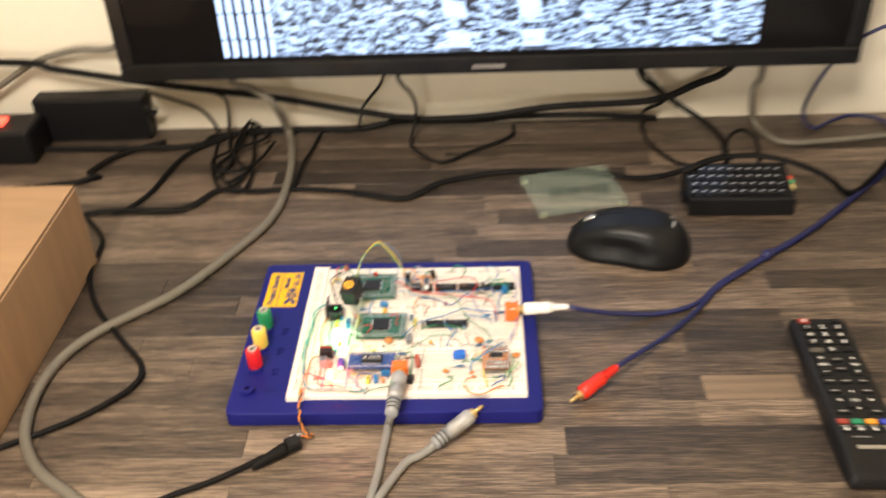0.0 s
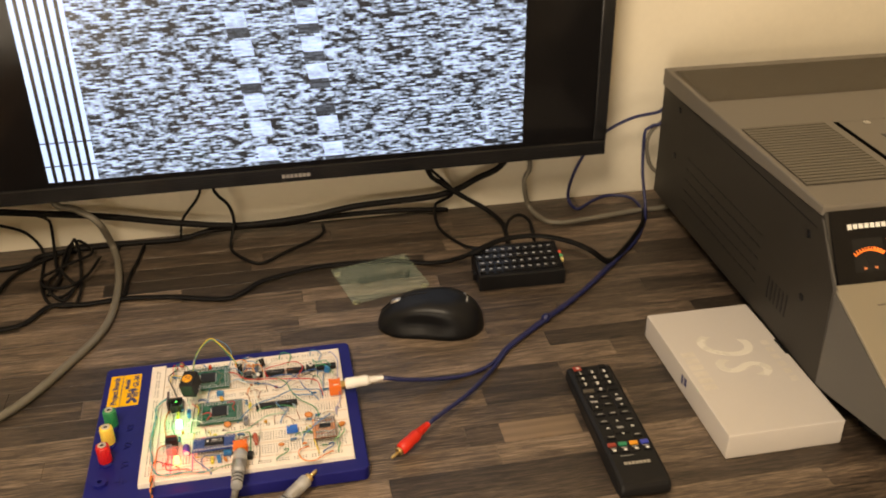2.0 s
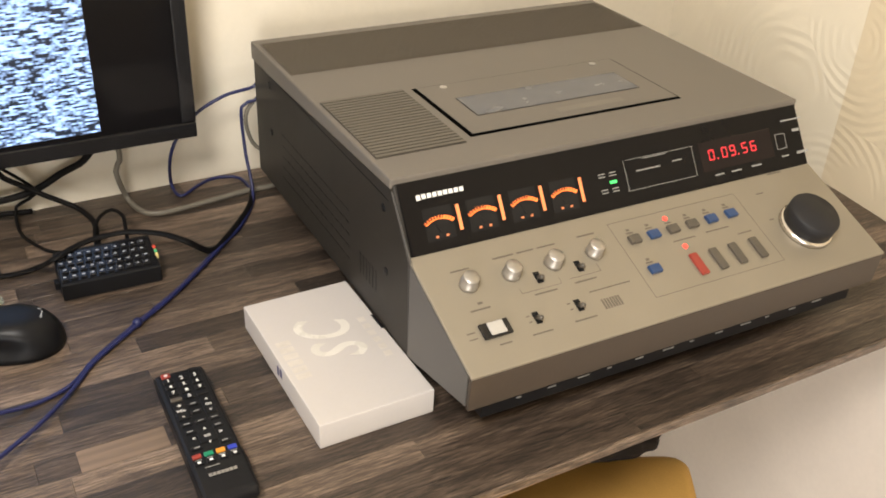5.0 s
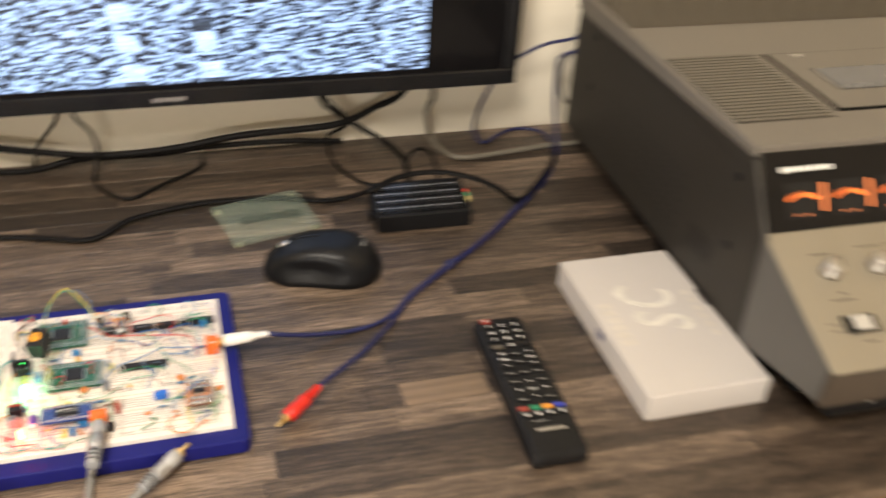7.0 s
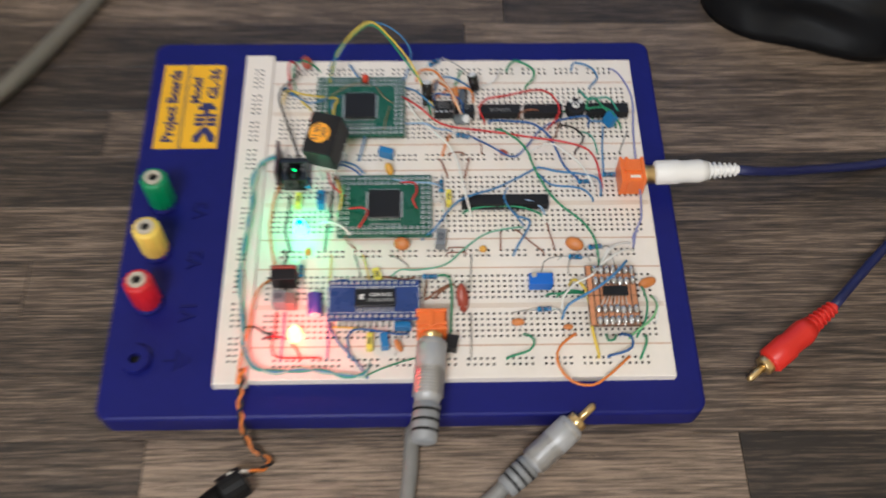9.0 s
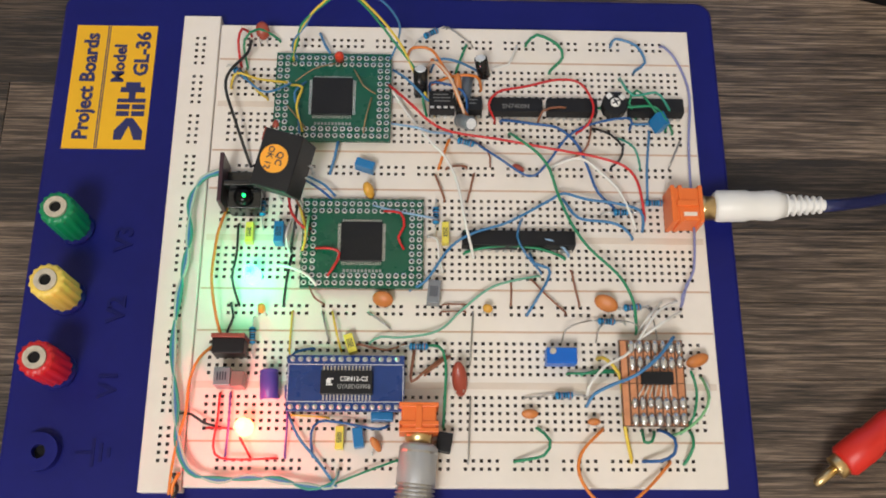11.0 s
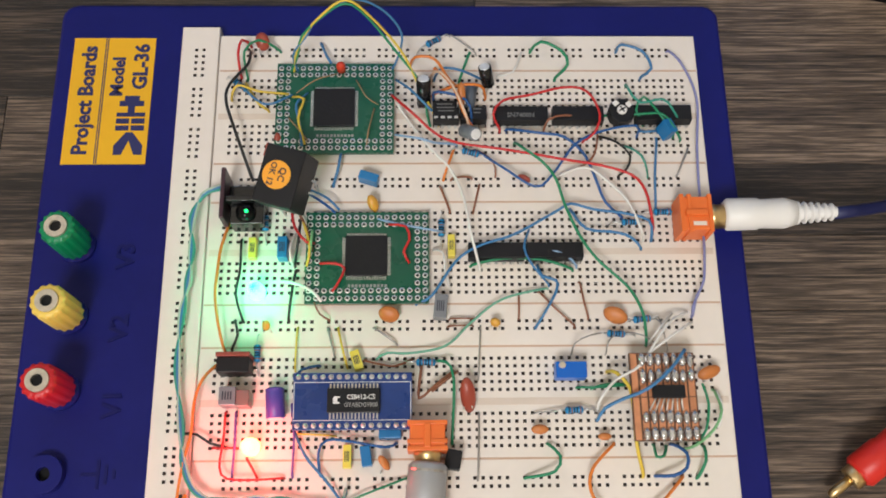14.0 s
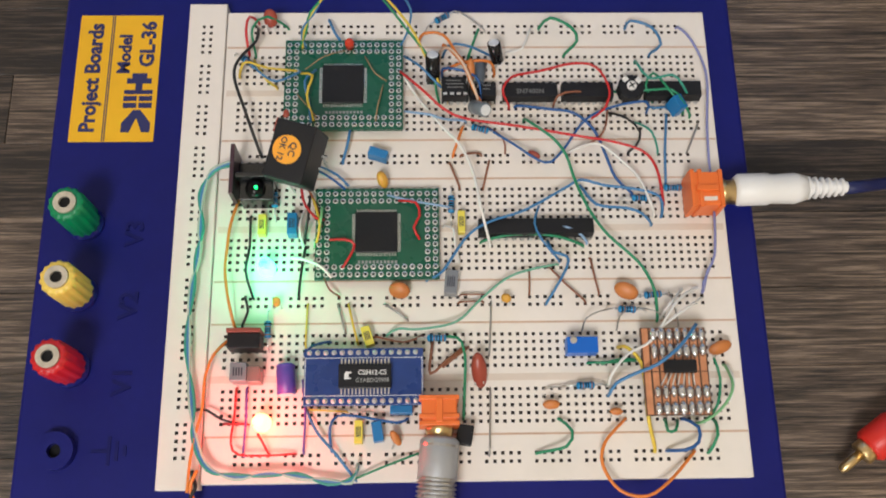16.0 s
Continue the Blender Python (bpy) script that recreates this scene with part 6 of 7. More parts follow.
# ---- video recorder details; u runs along x, v up each slope, in millimetres ----
RED_GLOW, GREEN_GLOW = glow("red_indicator", (1.0, 0.05, 0.03), 1.6), glow("green_indicator", (0.10, 1.0, 0.20), 0.4)
ORANGE_GLOW = glow("orange_meter_light", (1.0, 0.20, 0.035), 0.85)
ORANGE_DIM = surface("orange_meter_bar", (0.75, 0.25, 0.10), 0.4)
SMOKE = surface("dark_meter_glass", (0.012, 0.012, 0.013), 0.12, bump=0, spec=0.2)
KEY_GREY, KEY_BLUE, KEY_RED = dye("grey_key", (0.085, 0.074, 0.060)), dye("blue_key", (0.022, 0.055, 0.15)), dye("red_key", (0.28, 0.040, 0.028))
KNOB_SILVER = surface("spun_aluminium", (0.46, 0.44, 0.41), 0.38, metal=0.85, vary=0.1, stretch=(1, 1, 8))
LINE = surface("dark_grey_print", (0.12, 0.10, 0.08), 0.5, bump=0)
LID_WINDOW = surface("grey_lid_window", (0.10, 0.105, 0.118), 0.25, vary=0.06)


# the controls are set out from the left end of each sloping face
PANEL = PANEL @ Matrix.Translation((0.011, 0, 0)) @ Matrix.Diagonal((1.0, 1.035, 1, 1))
DISPLAY = DISPLAY @ Matrix.Translation((-0.0041, 0.003, 0)) @ Matrix.Diagonal((1.025, 1.0, 1, 1))


def face(m, u0, u1, v0, v1, w0, w1, bevel=0.0):
    return moved(block(u0 * MM, u1 * MM, v0 * MM, v1 * MM, w0 * MM, w1 * MM, bevel * MM), m)


def prints(m, rows, w, material, name, owner, label=""):
    own = None
    if name.endswith("lettering"):
        for u0, u1, v0, v1 in rows:
            part("legend", face(m, u0, u1, v0, v1, w, w + 0.12), material, owner)
        return
    for u0, u1, v0, v1 in rows:
        own = merge(own, face(m, u0, u1, v0, v1, w, w + 0.12))
    return part(name, own, material, owner, label)


for u, v in ((632.6, 81), (676.7, 81), (722.2, 81.1), (768.7, 81.2)):
    spot = PANEL @ Matrix.Translation((u * MM, v * MM, 0.003))
    part("level_knob", moved(turned([(0.0085, 0), (0.0085, 0.004), (0.0078, 0.0046), (0.0076, 0.0125), (0.0068, 0.0136), (0.0, 0.0138)], seg=24), spot), KNOB_SILVER, vcr, "small silver level knob", smooth=True)
for u, v in ((700.5, 71.0), (745.7, 71.5), (677.5, 33.0), (722.5, 33.6)):
    slot = part("toggle_switch", face(PANEL, u - 3, u + 3, v - 6, v + 6, 3.0, 3.4), BLACK, vcr, "small black toggle switch")
    part("lever", moved(turned([(0.0022, 0), (0.0024, 0.007), (0.0016, 0.009)], Matrix.Translation((u * MM, v * MM, 0.0034)) @ Matrix.Rotation(radians(32), 4, "X"), 10), PANEL), KEY_GREY, slot, smooth=True)
power = part("power_switch", face(PANEL, 620.5, 649.0, 25.5, 40.5, 3.0, 6.0, 0.8), BLACK_GLOSS, vcr, "black framed power switch with white rocker")
part("rocker", face(PANEL, 627.5, 643.0, 26.8, 39.2, 6.0, 8.0, 1.0), dye("grey_white_rocker", (0.46, 0.44, 0.41)), power, "white rocker")
for i, (u, v) in enumerate(((818.3, 85.0), (842.0, 85.2), (866.3, 85.6), (890.7, 85.8), (916.0, 86.0), (942.5, 86.4), (818.3, 49.0))):
    blue = i in (1, 4, 5, 6)
    part("push_button", face(PANEL, u - 6.4, u + 6.4, v - 6.4, v + 2.8, 3.0, 7.0, 0.8), KEY_BLUE if blue else KEY_GREY, vcr, ("blue" if blue else "grey") + " push button")
    prints(PANEL, [(u - 2, u + 2, v + 9.5, v + 12), (u - 4, u + 4, v + 6.4, v + 8)], 3.0, LINE, "key_mark", vcr)
for i, u in enumerate((867.2, 891.9, 916.7, 944.0)):
    part("transport_key", face(PANEL, u - 4.6, u + 4.6, 27.8, 52.3, 3.0, 6.2, 0.8), KEY_RED if i == 0 else KEY_GREY, vcr, ("red" if i == 0 else "grey") + " long transport key")
for u, v in ((866.3, 98.0), (866.8, 62.8)):
    part("indicator_light", moved(turned([(0.0026, 0.003), (0.0024, 0.0042), (0.0012, 0.0048)], Matrix.Translation((u * MM, v * MM, 0)), 14), PANEL), RED_GLOW, vcr, "lit red indicator")
prints(PANEL, [(801, 964, 106.9, 107.4), (801, 964, 19.4, 19.9), (801, 801.5, 19.4, 107.4), (963.5, 964, 19.4, 107.4)], 3.0, LINE, "panel_outline", vcr, "thin printed frame")
prints(PANEL, [(623, 642, 97, 98.6), (668, 690, 100, 101.6), (694, 712, 100, 101.6), (716, 736, 100, 101.6), (762, 782, 101, 102.6), (632, 637, 60, 62.4), (622, 642, 54.5, 56.2), (632, 644, 17.5, 19), (608, 616, 35, 36.2), (608, 616, 29, 30.2), (688, 712, 54, 55.6), (732, 756, 55, 56.6), (665, 686, 17.5, 19), (710, 734, 18.5, 20), (740, 786, 42.5, 43.7), (668, 671.5, 36, 37.2), (668, 671.5, 30, 31.2), (712, 715.5, 37, 38.2), (712, 715.5, 31, 32.2), (858, 886, 70, 71.4), (900, 930, 71, 72.4), (934, 952, 60, 61.4), (990, 1000, 99, 100.4), (982, 988, 66, 67.4), (1022, 1042, 119, 121)], 3.0, LINE, "panel_lettering", vcr, "small printed legends")
prints(PANEL, [(676.8, 677.2, 59, 66), (676.8, 720, 59, 59.4), (719.6, 720, 59, 66), (730, 765, 61, 61.4), (764.6, 765, 61, 70)], 3.0, LINE, "panel_brackets", vcr)
prints(PANEL, [(746 + 3 * i, 748 + 3 * i, 22.5, 33) for i in range(7)], 3.0, LINE, "format_emblem", vcr, "printed emblem")
spot = PANEL @ Matrix.Translation((1.0162, 0.0485, 0.003))
dial = part("dial_skirt", moved(turned([(0.0285, 0), (0.0285, 0.004), (0.0272, 0.0062)], seg=40), spot), CHROME, vcr, "chrome dial skirt", smooth=True)
part("dial_knob", moved(turned([(0.0262, 0.006), (0.0262, 0.022), (0.0245, 0.0245), (0.0, 0.0250)], seg=40), spot), surface("charcoal_rubber", (0.018, 0.018, 0.020), 0.55, spec=0.3), dial, "large charcoal search dial", smooth=True)
# meters, read-outs
for i, u in enumerate((631.0, 675.0, 719.5, 764.0)):
    meter = part("level_meter", face(DISPLAY, u - 16, u + 13, 7.5, 38, 2.5, 2.9), SMOKE, vcr, "level meter with glowing orange scale")
    arc = bmesh.new()
    ring = []
    for k in range(17):
        a = radians(128 - k * 76 / 16)
        ring.append([arc.verts.new(((u - 1 + r * math.cos(a)) * MM, (5.5 + r * math.sin(a)) * MM, 0.00305)) for r in (21.0, 22.0)])
    for p, q in zip(ring, ring[1:]):
        arc.faces.new((p[0], p[1], q[1], q[0]))
    for k in range(11):
        a, w = radians(126 - k * 7.2), radians(1.1 if k < 7 else 2.6)
        arc.faces.new([arc.verts.new(((u - 1 + r * math.cos(b)) * MM, (5.5 + r * math.sin(b)) * MM, 0.00306)) for r, b in ((22.0, a + w), (24.6, a + w), (24.6, a - w), (22.0, a - w))])
    part("scale", moved(arc, DISPLAY), ORANGE_GLOW, meter, "glowing orange scale")
    part("pivot", face(DISPLAY, u - 4.5, u + 2.5, 9.6, 13.4, 2.9, 3.12), BLACK, meter, "black needle pivot cover")
    for du in (-7.5, 2.8):
        part("scale_foot", face(DISPLAY, u + du, u + du + 2.8, 9.8, 11.8, 2.9, 3.05), ORANGE_DIM, meter)
    part("needle", moved(block(-0.0002, 0.0002, 0, 0.0155, 0.0031, 0.0033), DISPLAY @ Matrix.Translation((u * MM, 0.0115, 0)) @ Matrix.Rotation(radians(24), 4, "Z")), BLACK, meter)
    part("edge_light", face(DISPLAY, u + 17.6, u + 20.8, 12.5, 36.5, 2.5, 2.9), glow("orange_edge_light", (0.9, 0.26, 0.09), 0.36) if i == 0 else bpy.data.materials["orange_edge_light"], meter, "orange lit strip")
prints(DISPLAY, [(613 + 5.4 * i, 617.2 + 5.4 * i, 47.2 if i else 46.5, 51.5) for i in range(9)], 2.5, PRINT_WHITE, "maker_badge", vcr, "white maker's badge")
prints(DISPLAY, [(840, 925, 43.0, 43.5), (836, 921, 12, 12.5), (837, 837.5, 12, 43.5), (923, 923.5, 12, 43.5), (860, 890, 41.5, 42.2), (850, 880, 30, 31.2), (896, 908, 32, 33.2)], 2.5, PRINT_DIM, "counter_frame", vcr, "thin framed timer window")
prints(DISPLAY, [(805, 813, 34, 35), (805, 813, 31, 32), (818, 826, 34, 35), (818, 826, 31, 32), (805, 813, 18, 19), (805, 813, 15, 16), (818, 826, 18, 19), (818, 826, 15, 16), (946, 958, 7.5, 9), (968, 982, 7.5, 9), (996, 1010, 8, 9.5), (1040, 1050, 11, 12.5), (1062, 1078, 11, 14), (1048, 1078, 49, 50.5), (1062, 1072, 36, 39)], 2.5, PRINT_DIM, "window_lettering", vcr)
prints(DISPLAY, [(1036, 1050, 36, 36.6), (1036, 1050, 20, 20.6), (1036, 1036.6, 20, 36.6), (1049.4, 1050, 20, 36.6)], 2.5, PRINT_DIM, "button_frame", vcr)
part("status_light", face(DISPLAY, 817, 825, 23.5, 26.5, 2.5, 2.9), GREEN_GLOW, vcr, "green status light")
part("readout_window", face(DISPLAY, 932, 1030, 13.6, 45, 2.5, 2.8), surface("dark_red_window", (0.013, 0.009, 0.009), 0.15, bump=0, spec=0.2), vcr, "dark read-out window")
DIGIT_GLOW = glow("red_digit_light", (1.0, 0.04, 0.06), 0.22)
SEG = {"0": "abcdef", "9": "abcfgd", "8": "abcdefg", "5": "afgcd", "6": "afgedc", "3": "abgcd"}
for i, (ch, u) in enumerate((("0", 943.5), ("0", 961.0), ("9", 972.0), ("5", 988.5), ("6", 1000.5))):
    rows = {"a": (u, u + 6, 34.4, 35.6), "g": (u, u + 6, 29.4, 30.6), "d": (u, u + 6, 24.4, 25.6), "f": (u - 0.6, u + 0.6, 30.6, 35), "b": (u + 5.4, u + 6.6, 30.6, 35), "e": (u - 0.6, u + 0.6, 25, 29.8), "c": (u + 5.4, u + 6.6, 25, 29.8)}
    prints(DISPLAY, [rows[s] for s in SEG[ch]], 2.8, DIGIT_GLOW, "digit", vcr, "glowing red digit" if i == 0 else "")
for u in (953.2, 981.4):
    part("digit_point", face(DISPLAY, u, u + 1.6, 24.2, 25.8, 2.8, 2.92), DIGIT_GLOW, vcr)
# top: grilles, cassette lid
GRILLE_GAP = surface("dark_grille_gap", (0.030, 0.026, 0.021), 0.6)
GRILLE_RIB = surface("taupe_grille_rib", (0.098, 0.087, 0.070), 0.5, vary=0.1)
part("rear_grille", block(VX0 + 0.004, VX1 - 0.004, 0.806, VB - 0.016, VT, VT + 0.0008, 0.0003), VCR_GRILLE, vcr, "ribbed brown rear grille")
for i in range(34):
    yy = 0.808 + i * (VB - 0.020 - 0.808) / 33
    part("rib", block(VX0 + 0.006, VX1 - 0.006, yy, yy + 0.0014, VT + 0.0008, VT + 0.0018), VCR_GRILLE, vcr)
part("side_grille", block(0.6085, 0.7045, 0.581, 0.7225, VT, VT + 0.0003), GRILLE_GAP, vcr, "slotted brown speaker grille")
for i in range(22):
    yy = 0.5825 + i * 0.1360 / 21
    part("rib", block(0.6095, 0.7035, yy, yy + 0.0046, VT + 0.0003, VT + 0.0012), GRILLE_RIB, vcr)
# Matt black plate under the lid paints the shadow in its gap.
part("lid_gap", block(0.7138, 0.9780, 0.5905, 0.7215, VT, VT + 0.0003), surface("black_gap_shadow", (0.003, 0.003, 0.003), 0.95, bump=0, spec=0.0), vcr, "black plate for the shadowed gap round the cassette lid")
lid = part("cassette_lid", block(0.7190, 0.9762, 0.5955, 0.7202, VT + 0.0003, VT + 0.0008, 0.0002), VCR_TOP, vcr, "cassette lid with grey window")
part("window_rim", block(0.7448, 0.9532, 0.6313, 0.6807, VT + 0.0008, VT + 0.0010), BLACK, lid, "thin dark rim")
part("window", block(0.746, 0.952, 0.6325, 0.6795, VT + 0.0010, VT + 0.0013, 0.0001), LID_WINDOW, lid, "grey window")
part("lid_print", block(0.83, 0.915, 0.607, 0.618, VT + 0.0008, VT + 0.0009), surface("faint_print", (0.17, 0.155, 0.13), 0.5), lid)
for x in (0.748, 0.946):
    part("lid_screw", turned([(0.004, VT + 0.0008), (0.004, VT + 0.0014), (0.003, VT + 0.0017)], Matrix.Translation((x, 0.7125, 0)), 16), SILVER, lid)
# side: seam, screws, vents
part("side_seam", prism([(VB - 0.004, 0.1720), (VB - 0.004, 0.1728), (0.545, 0.1708), (0.545, 0.1700)], VX0 - 0.0004, VX0, axis="x"), BLACK, vcr, "dark panel seam")
part("side_seam", block(VX0 - 0.0004, VX0, 0.4970, 0.4978, 0.028, 0.134), BLACK, vcr)
for yy, z in ((0.548, 0.093), (0.872, 0.100), (0.556, 0.158), (0.872, 0.160)):
    part("side_screw", turned([(0.0042, 0), (0.0040, 0.001), (0.0022, 0.0014)], along((VX0, yy, z), (VX0 - 1, yy, z)), 14), BLACK, vcr)
for i in range(6):
    part("vent_slot", block(VX0 - 0.0003, VX0, 0.570 + i * 0.0075, 0.5725 + i * 0.0075, 0.056, 0.080), BLACK, vcr)
for r in range(5):
    for i in range(14):
        part("vent_slot", block(VX0 - 0.0003, VX0, 0.637 + i * 0.0145, 0.6455 + i * 0.0145, 0.056 + r * 0.014, 0.0576 + r * 0.014), BLACK, vcr)
part("lower_panel", prism([(0.393, 0.0265), (0.393, 0.050), (0.486, 0.0262)], VX0 + 0.02, VX1 - 0.02), BLACK, vcr, "black lower panel with sockets")
# Grey bars stand in for small glints off the sockets.
for i in range(12):
    x = 0.66 + i * 0.033
    part("socket_mark", block(x, x + 0.005 + 0.004 * (i % 3), 0.3924, 0.393, 0.036, 0.0375), PRINT_DIM, vcr)
vcr.matrix_world = Matrix.Translation((0.594, 0.512, 0)) @ Matrix.Rotation(radians(-1.0), 4, "Z") @ Matrix.Translation((-0.594, -0.512, 0))

# ---- remote control ----
remote = thing("remote_control", "slim black television remote control lying on the desk", "remote control")
R = Matrix.Translation((0.4062, 0.4975, 0.0)) @ Matrix.Rotation(radians(-1.4), 4, "Z")
def rblock(x0, x1, y0, y1, z0, z1, b=0.0):
    return moved(block(x0 * MM, x1 * MM, y0 * MM, y1 * MM, z0 * MM, z1 * MM, b * MM, 3), R)
shape = prism([(-0.086, 0.003), (-0.089, 0.010), (-0.086, 0.0185), (-0.05, 0.0195), (0.082, 0.0165), (0.087, 0.014), (0.087, 0.006), (0.083, 0.001), (-0.07, 0.0)], -0.0228, 0.0228, 0.0035)
part("body", moved(shape, R), BLACK, remote, "black plastic body", smooth=False)
deck = lambda yy: 18.45 - 0.0227 * (yy - 0)      # height of the upper face
def key(x, yy, w, h, material, label="", up=1.4):
    z = deck(yy)
    return part("button", rblock(x - w / 2, x + w / 2, yy - h / 2, yy + h / 2, z - 0.8, z + up, 0.6), material, remote, label)
def text_on(name, t, x, yy, size, material=None):
    lettering(name, t, size * MM, material or PRINT_WHITE, remote, R @ pose(x * MM, yy * MM, (deck(yy) + 1.55) * MM, -1.3))
key(-12.5, 80, 8, 6, KEY_RED, "red power button")
text_on("button_text", "o", -12.5, 80, 6)
key(12.5, 80, 8, 5, BLACK)
for i in range(9):
    x, yy = -12 + 12 * (i % 3), 71 - 9.4 * (i // 3)
    key(x, yy, 9, 5.6, BLACK)
    text_on("button_text", str(i + 1), x, yy, 6)
key(0, 42.8, 9, 5.6, BLACK); text_on("button_text", "0", 0, 42.8, 6)
for x in (-12, 12):
    key(x, 42.8, 10, 4.4, KEY_GREY if x < 0 else BLACK)
key(-12, 24, 10, 22, BLACK); text_on("button_text", "+", -12, 32, 7); text_on("button_text", "VOL", -12, 24.5, 4); text_on("button_text", "-", -12, 17, 7)
key(12, 24, 10, 22, BLACK); text_on("button_text", "^", 12, 31, 6); text_on("button_text", "CH", 12, 24.5, 4); text_on("button_text", "v", 12, 17, 5)
for x, yy in ((0, 31), (0, 20), (-12, 6), (0, 6), (12, 6), (-12, -5), (12, -5), (-12, -27), (12, -27)):
    key(x, yy, 9, 4.4, BLACK)
    part("button_print", rblock(x - 2.6, x + 2.6, yy - 0.5, yy + 0.6, deck(yy) + 1.4, deck(yy) + 1.5), PRINT_DIM, remote)
ringk = key(0, -15.5, 15, 15, BLACK)
for t, x, yy in (("^", 0, -7), ("v", 0, -24), ("<", -11.5, -15.5), (">", 11.5, -15.5)):
    text_on("button_text", t, x, yy, 5.5)
part("button_print", rblock(-2.8, 2.8, -17, -14, deck(-15) + 1.4, deck(-15) + 1.5), PRINT_DIM, remote)
for x, m, c in ((-15, "red_key", "red"), (-5, None, "green"), (5, None, "orange"), (15, None, "blue")):
    key(x, -37, 7.6, 4.6, KEY_RED if c == "red" else dye(c + "_remote_key", {"green": (0.01, 0.22, 0.11), "orange": (0.72, 0.30, 0.03), "blue": (0.03, 0.05, 0.42)}[c]), c + " shortcut button")
for x in (-15, -5, 5, 15):
    for yy in (-45.5,):
        key(x, yy, 7.6, 4.4, BLACK)
        part("button_print", rblock(x - 1.4, x + 1.4, yy - 1.2, yy + 1.2, deck(yy) + 1.4, deck(yy) + 1.5), PRINT_WHITE, remote)
    part("button_print", rblock(x - 2.8, x + 2.8, -41.6, -40.7, deck(-41), deck(-41) + 0.12), PRINT_DIM, remote)
part("button_print", rblock(-12, 0, -52.4, -51.6, deck(-52), deck(-52) + 0.1), PRINT_DIM, remote)
badge = None
for i in range(7):
    badge = merge(badge, rblock(-11.8 + i * 3.4, -11.8 + i * 3.4 + 2.8, -63.6, -60.2, deck(-62) - 0.1, deck(-62) + 0.18))
part("badge", badge, SILVER, remote, "silver maker's badge")

# ---- mouse ----
mouse = thing("computer_mouse", "black wireless computer mouse with a sculpted thumb hollow", "mouse")
M = Matrix.Translation((0.2715, 0.7105, 0.0)) @ Matrix.Rotation(radians(-12.0), 4, "Z")
def hump():
    own = bmesh.new()
    nu, nv = 40, 14
    rows = []
    for j in range(nv + 1):
        e = (j / nv) * math.pi / 2
        ring = []
        for i in range(nu):
            a = 2 * math.pi * i / nu
            c, s = math.cos(a), math.sin(a)
            rx = 0.0580
            ry = 0.0355 * (1 + 0.07 * c) * (1 - 0.10 * math.exp(-((c * 1.0 + 0.1) / 0.35) ** 2))
            k = math.cos(e) ** 0.55
            x = rx * k * math.copysign(abs(c) ** 0.86, c)
            yy = ry * k * math.copysign(abs(s) ** 0.86, s)
            z = 0.0375 * math.sin(e) ** 0.9 * (1 - 0.32 * (max(0, -x) / rx) ** 1.4 - 0.22 * (max(0, x - 0.02) / rx) ** 1.5)
            # thumb hollow on the near side
            d = math.exp(-(((x + 0.010) / 0.030) ** 2)) * math.exp(-(((z - 0.014) / 0.010) ** 2))
            if s < 0:
                yy += 0.0095 * d
            ring.append(own.verts.new((x, yy, z + 0.0006)))
        rows.append(ring)
    for p, q in zip(rows, rows[1:]):
        for i in range(nu):
            own.faces.new((p[i], p[(i + 1) % nu], q[(i + 1) % nu], q[i]))
    bmesh.ops.remove_doubles(own, verts=own.verts[:], dist=0.0002)
    own.faces.new(rows[0][::-1]) if all(v.is_valid for v in rows[0]) else None
    return own
part("shell", moved(hump(), M), surface("satin_black_shell", (0.0065, 0.007, 0.0085), 0.40, vary=0.15, bump=0.05, spec=0.24), mouse, "satin black shell", smooth=True)
part("wheel", moved(turned([(0.0095, -0.0035), (0.0105, -0.002), (0.0105, 0.002), (0.0095, 0.0035)], Matrix.Translation((-0.034, 0.004, 0.0205)) @ Matrix.Rotation(radians(90), 4, "X"), 20), M), SILVER, mouse, "silver scroll wheel", smooth=True)
part("button_seam", moved(tube([Vector((-0.055, 0.0045, 0.0145)), Vector((-0.042, 0.0045, 0.0262)), Vector((-0.020, 0.0045, 0.0350)), Vector((-0.004, 0.0045, 0.0378))], 0.0006, 0.004, 6), M), BLACK_GLOSS, mouse)
for i in range(3):
    part("logo_bar", moved(block(0.0385, 0.0405, -0.004 + i * 0.0042, -0.0012 + i * 0.0042, 0.0308 - 0.0006 * i, 0.0328 - 0.0004 * i), M), PRINT_DIM, mouse)
part("logo_dot", moved(turned([(0.0022, 0.0), (0.0016, 0.0006)], Matrix.Translation((0.0375, 0.0115, 0.0318)) @ Matrix.Rotation(radians(28), 4, "Y"), 12), M), SILVER, mouse)
for x in (-0.036, 0.036):
    part("glide_pad", moved(block(x - 0.008, x + 0.008, -0.012, 0.012, 0.0, 0.0008), M), BLACK, mouse)

# ---- small keyboard ----
KEY_LEGEND = surface("dim_key_print", (0.34, 0.35, 0.38), 0.5, bump=0)
pad = thing("mini_keyboard", "small black handheld keyboard with four rows of keys", "keyboard")
G = Matrix.Translation((0.3900, 0.7900, 0)) @ Matrix.Rotation(radians(-1.5), 4, "Z")
part("body", moved(prism([(-0.0265, 0.0), (-0.0270, 0.0195), (0.0270, 0.0300), (0.0270, 0.0)], -0.0510, 0.0510, 0.0012), G), BLACK, pad, "black wedge-shaped case")
S = G @ Matrix.Translation((0, -0.0265, 0.0197)) @ Matrix.Rotation(math.atan2(0.0105, 0.054), 4, "X")
part("key_bed", moved(block(-0.049, 0.049, 0.003, 0.049, 0.0, 0.0006), S), BLACK_GLOSS, pad)
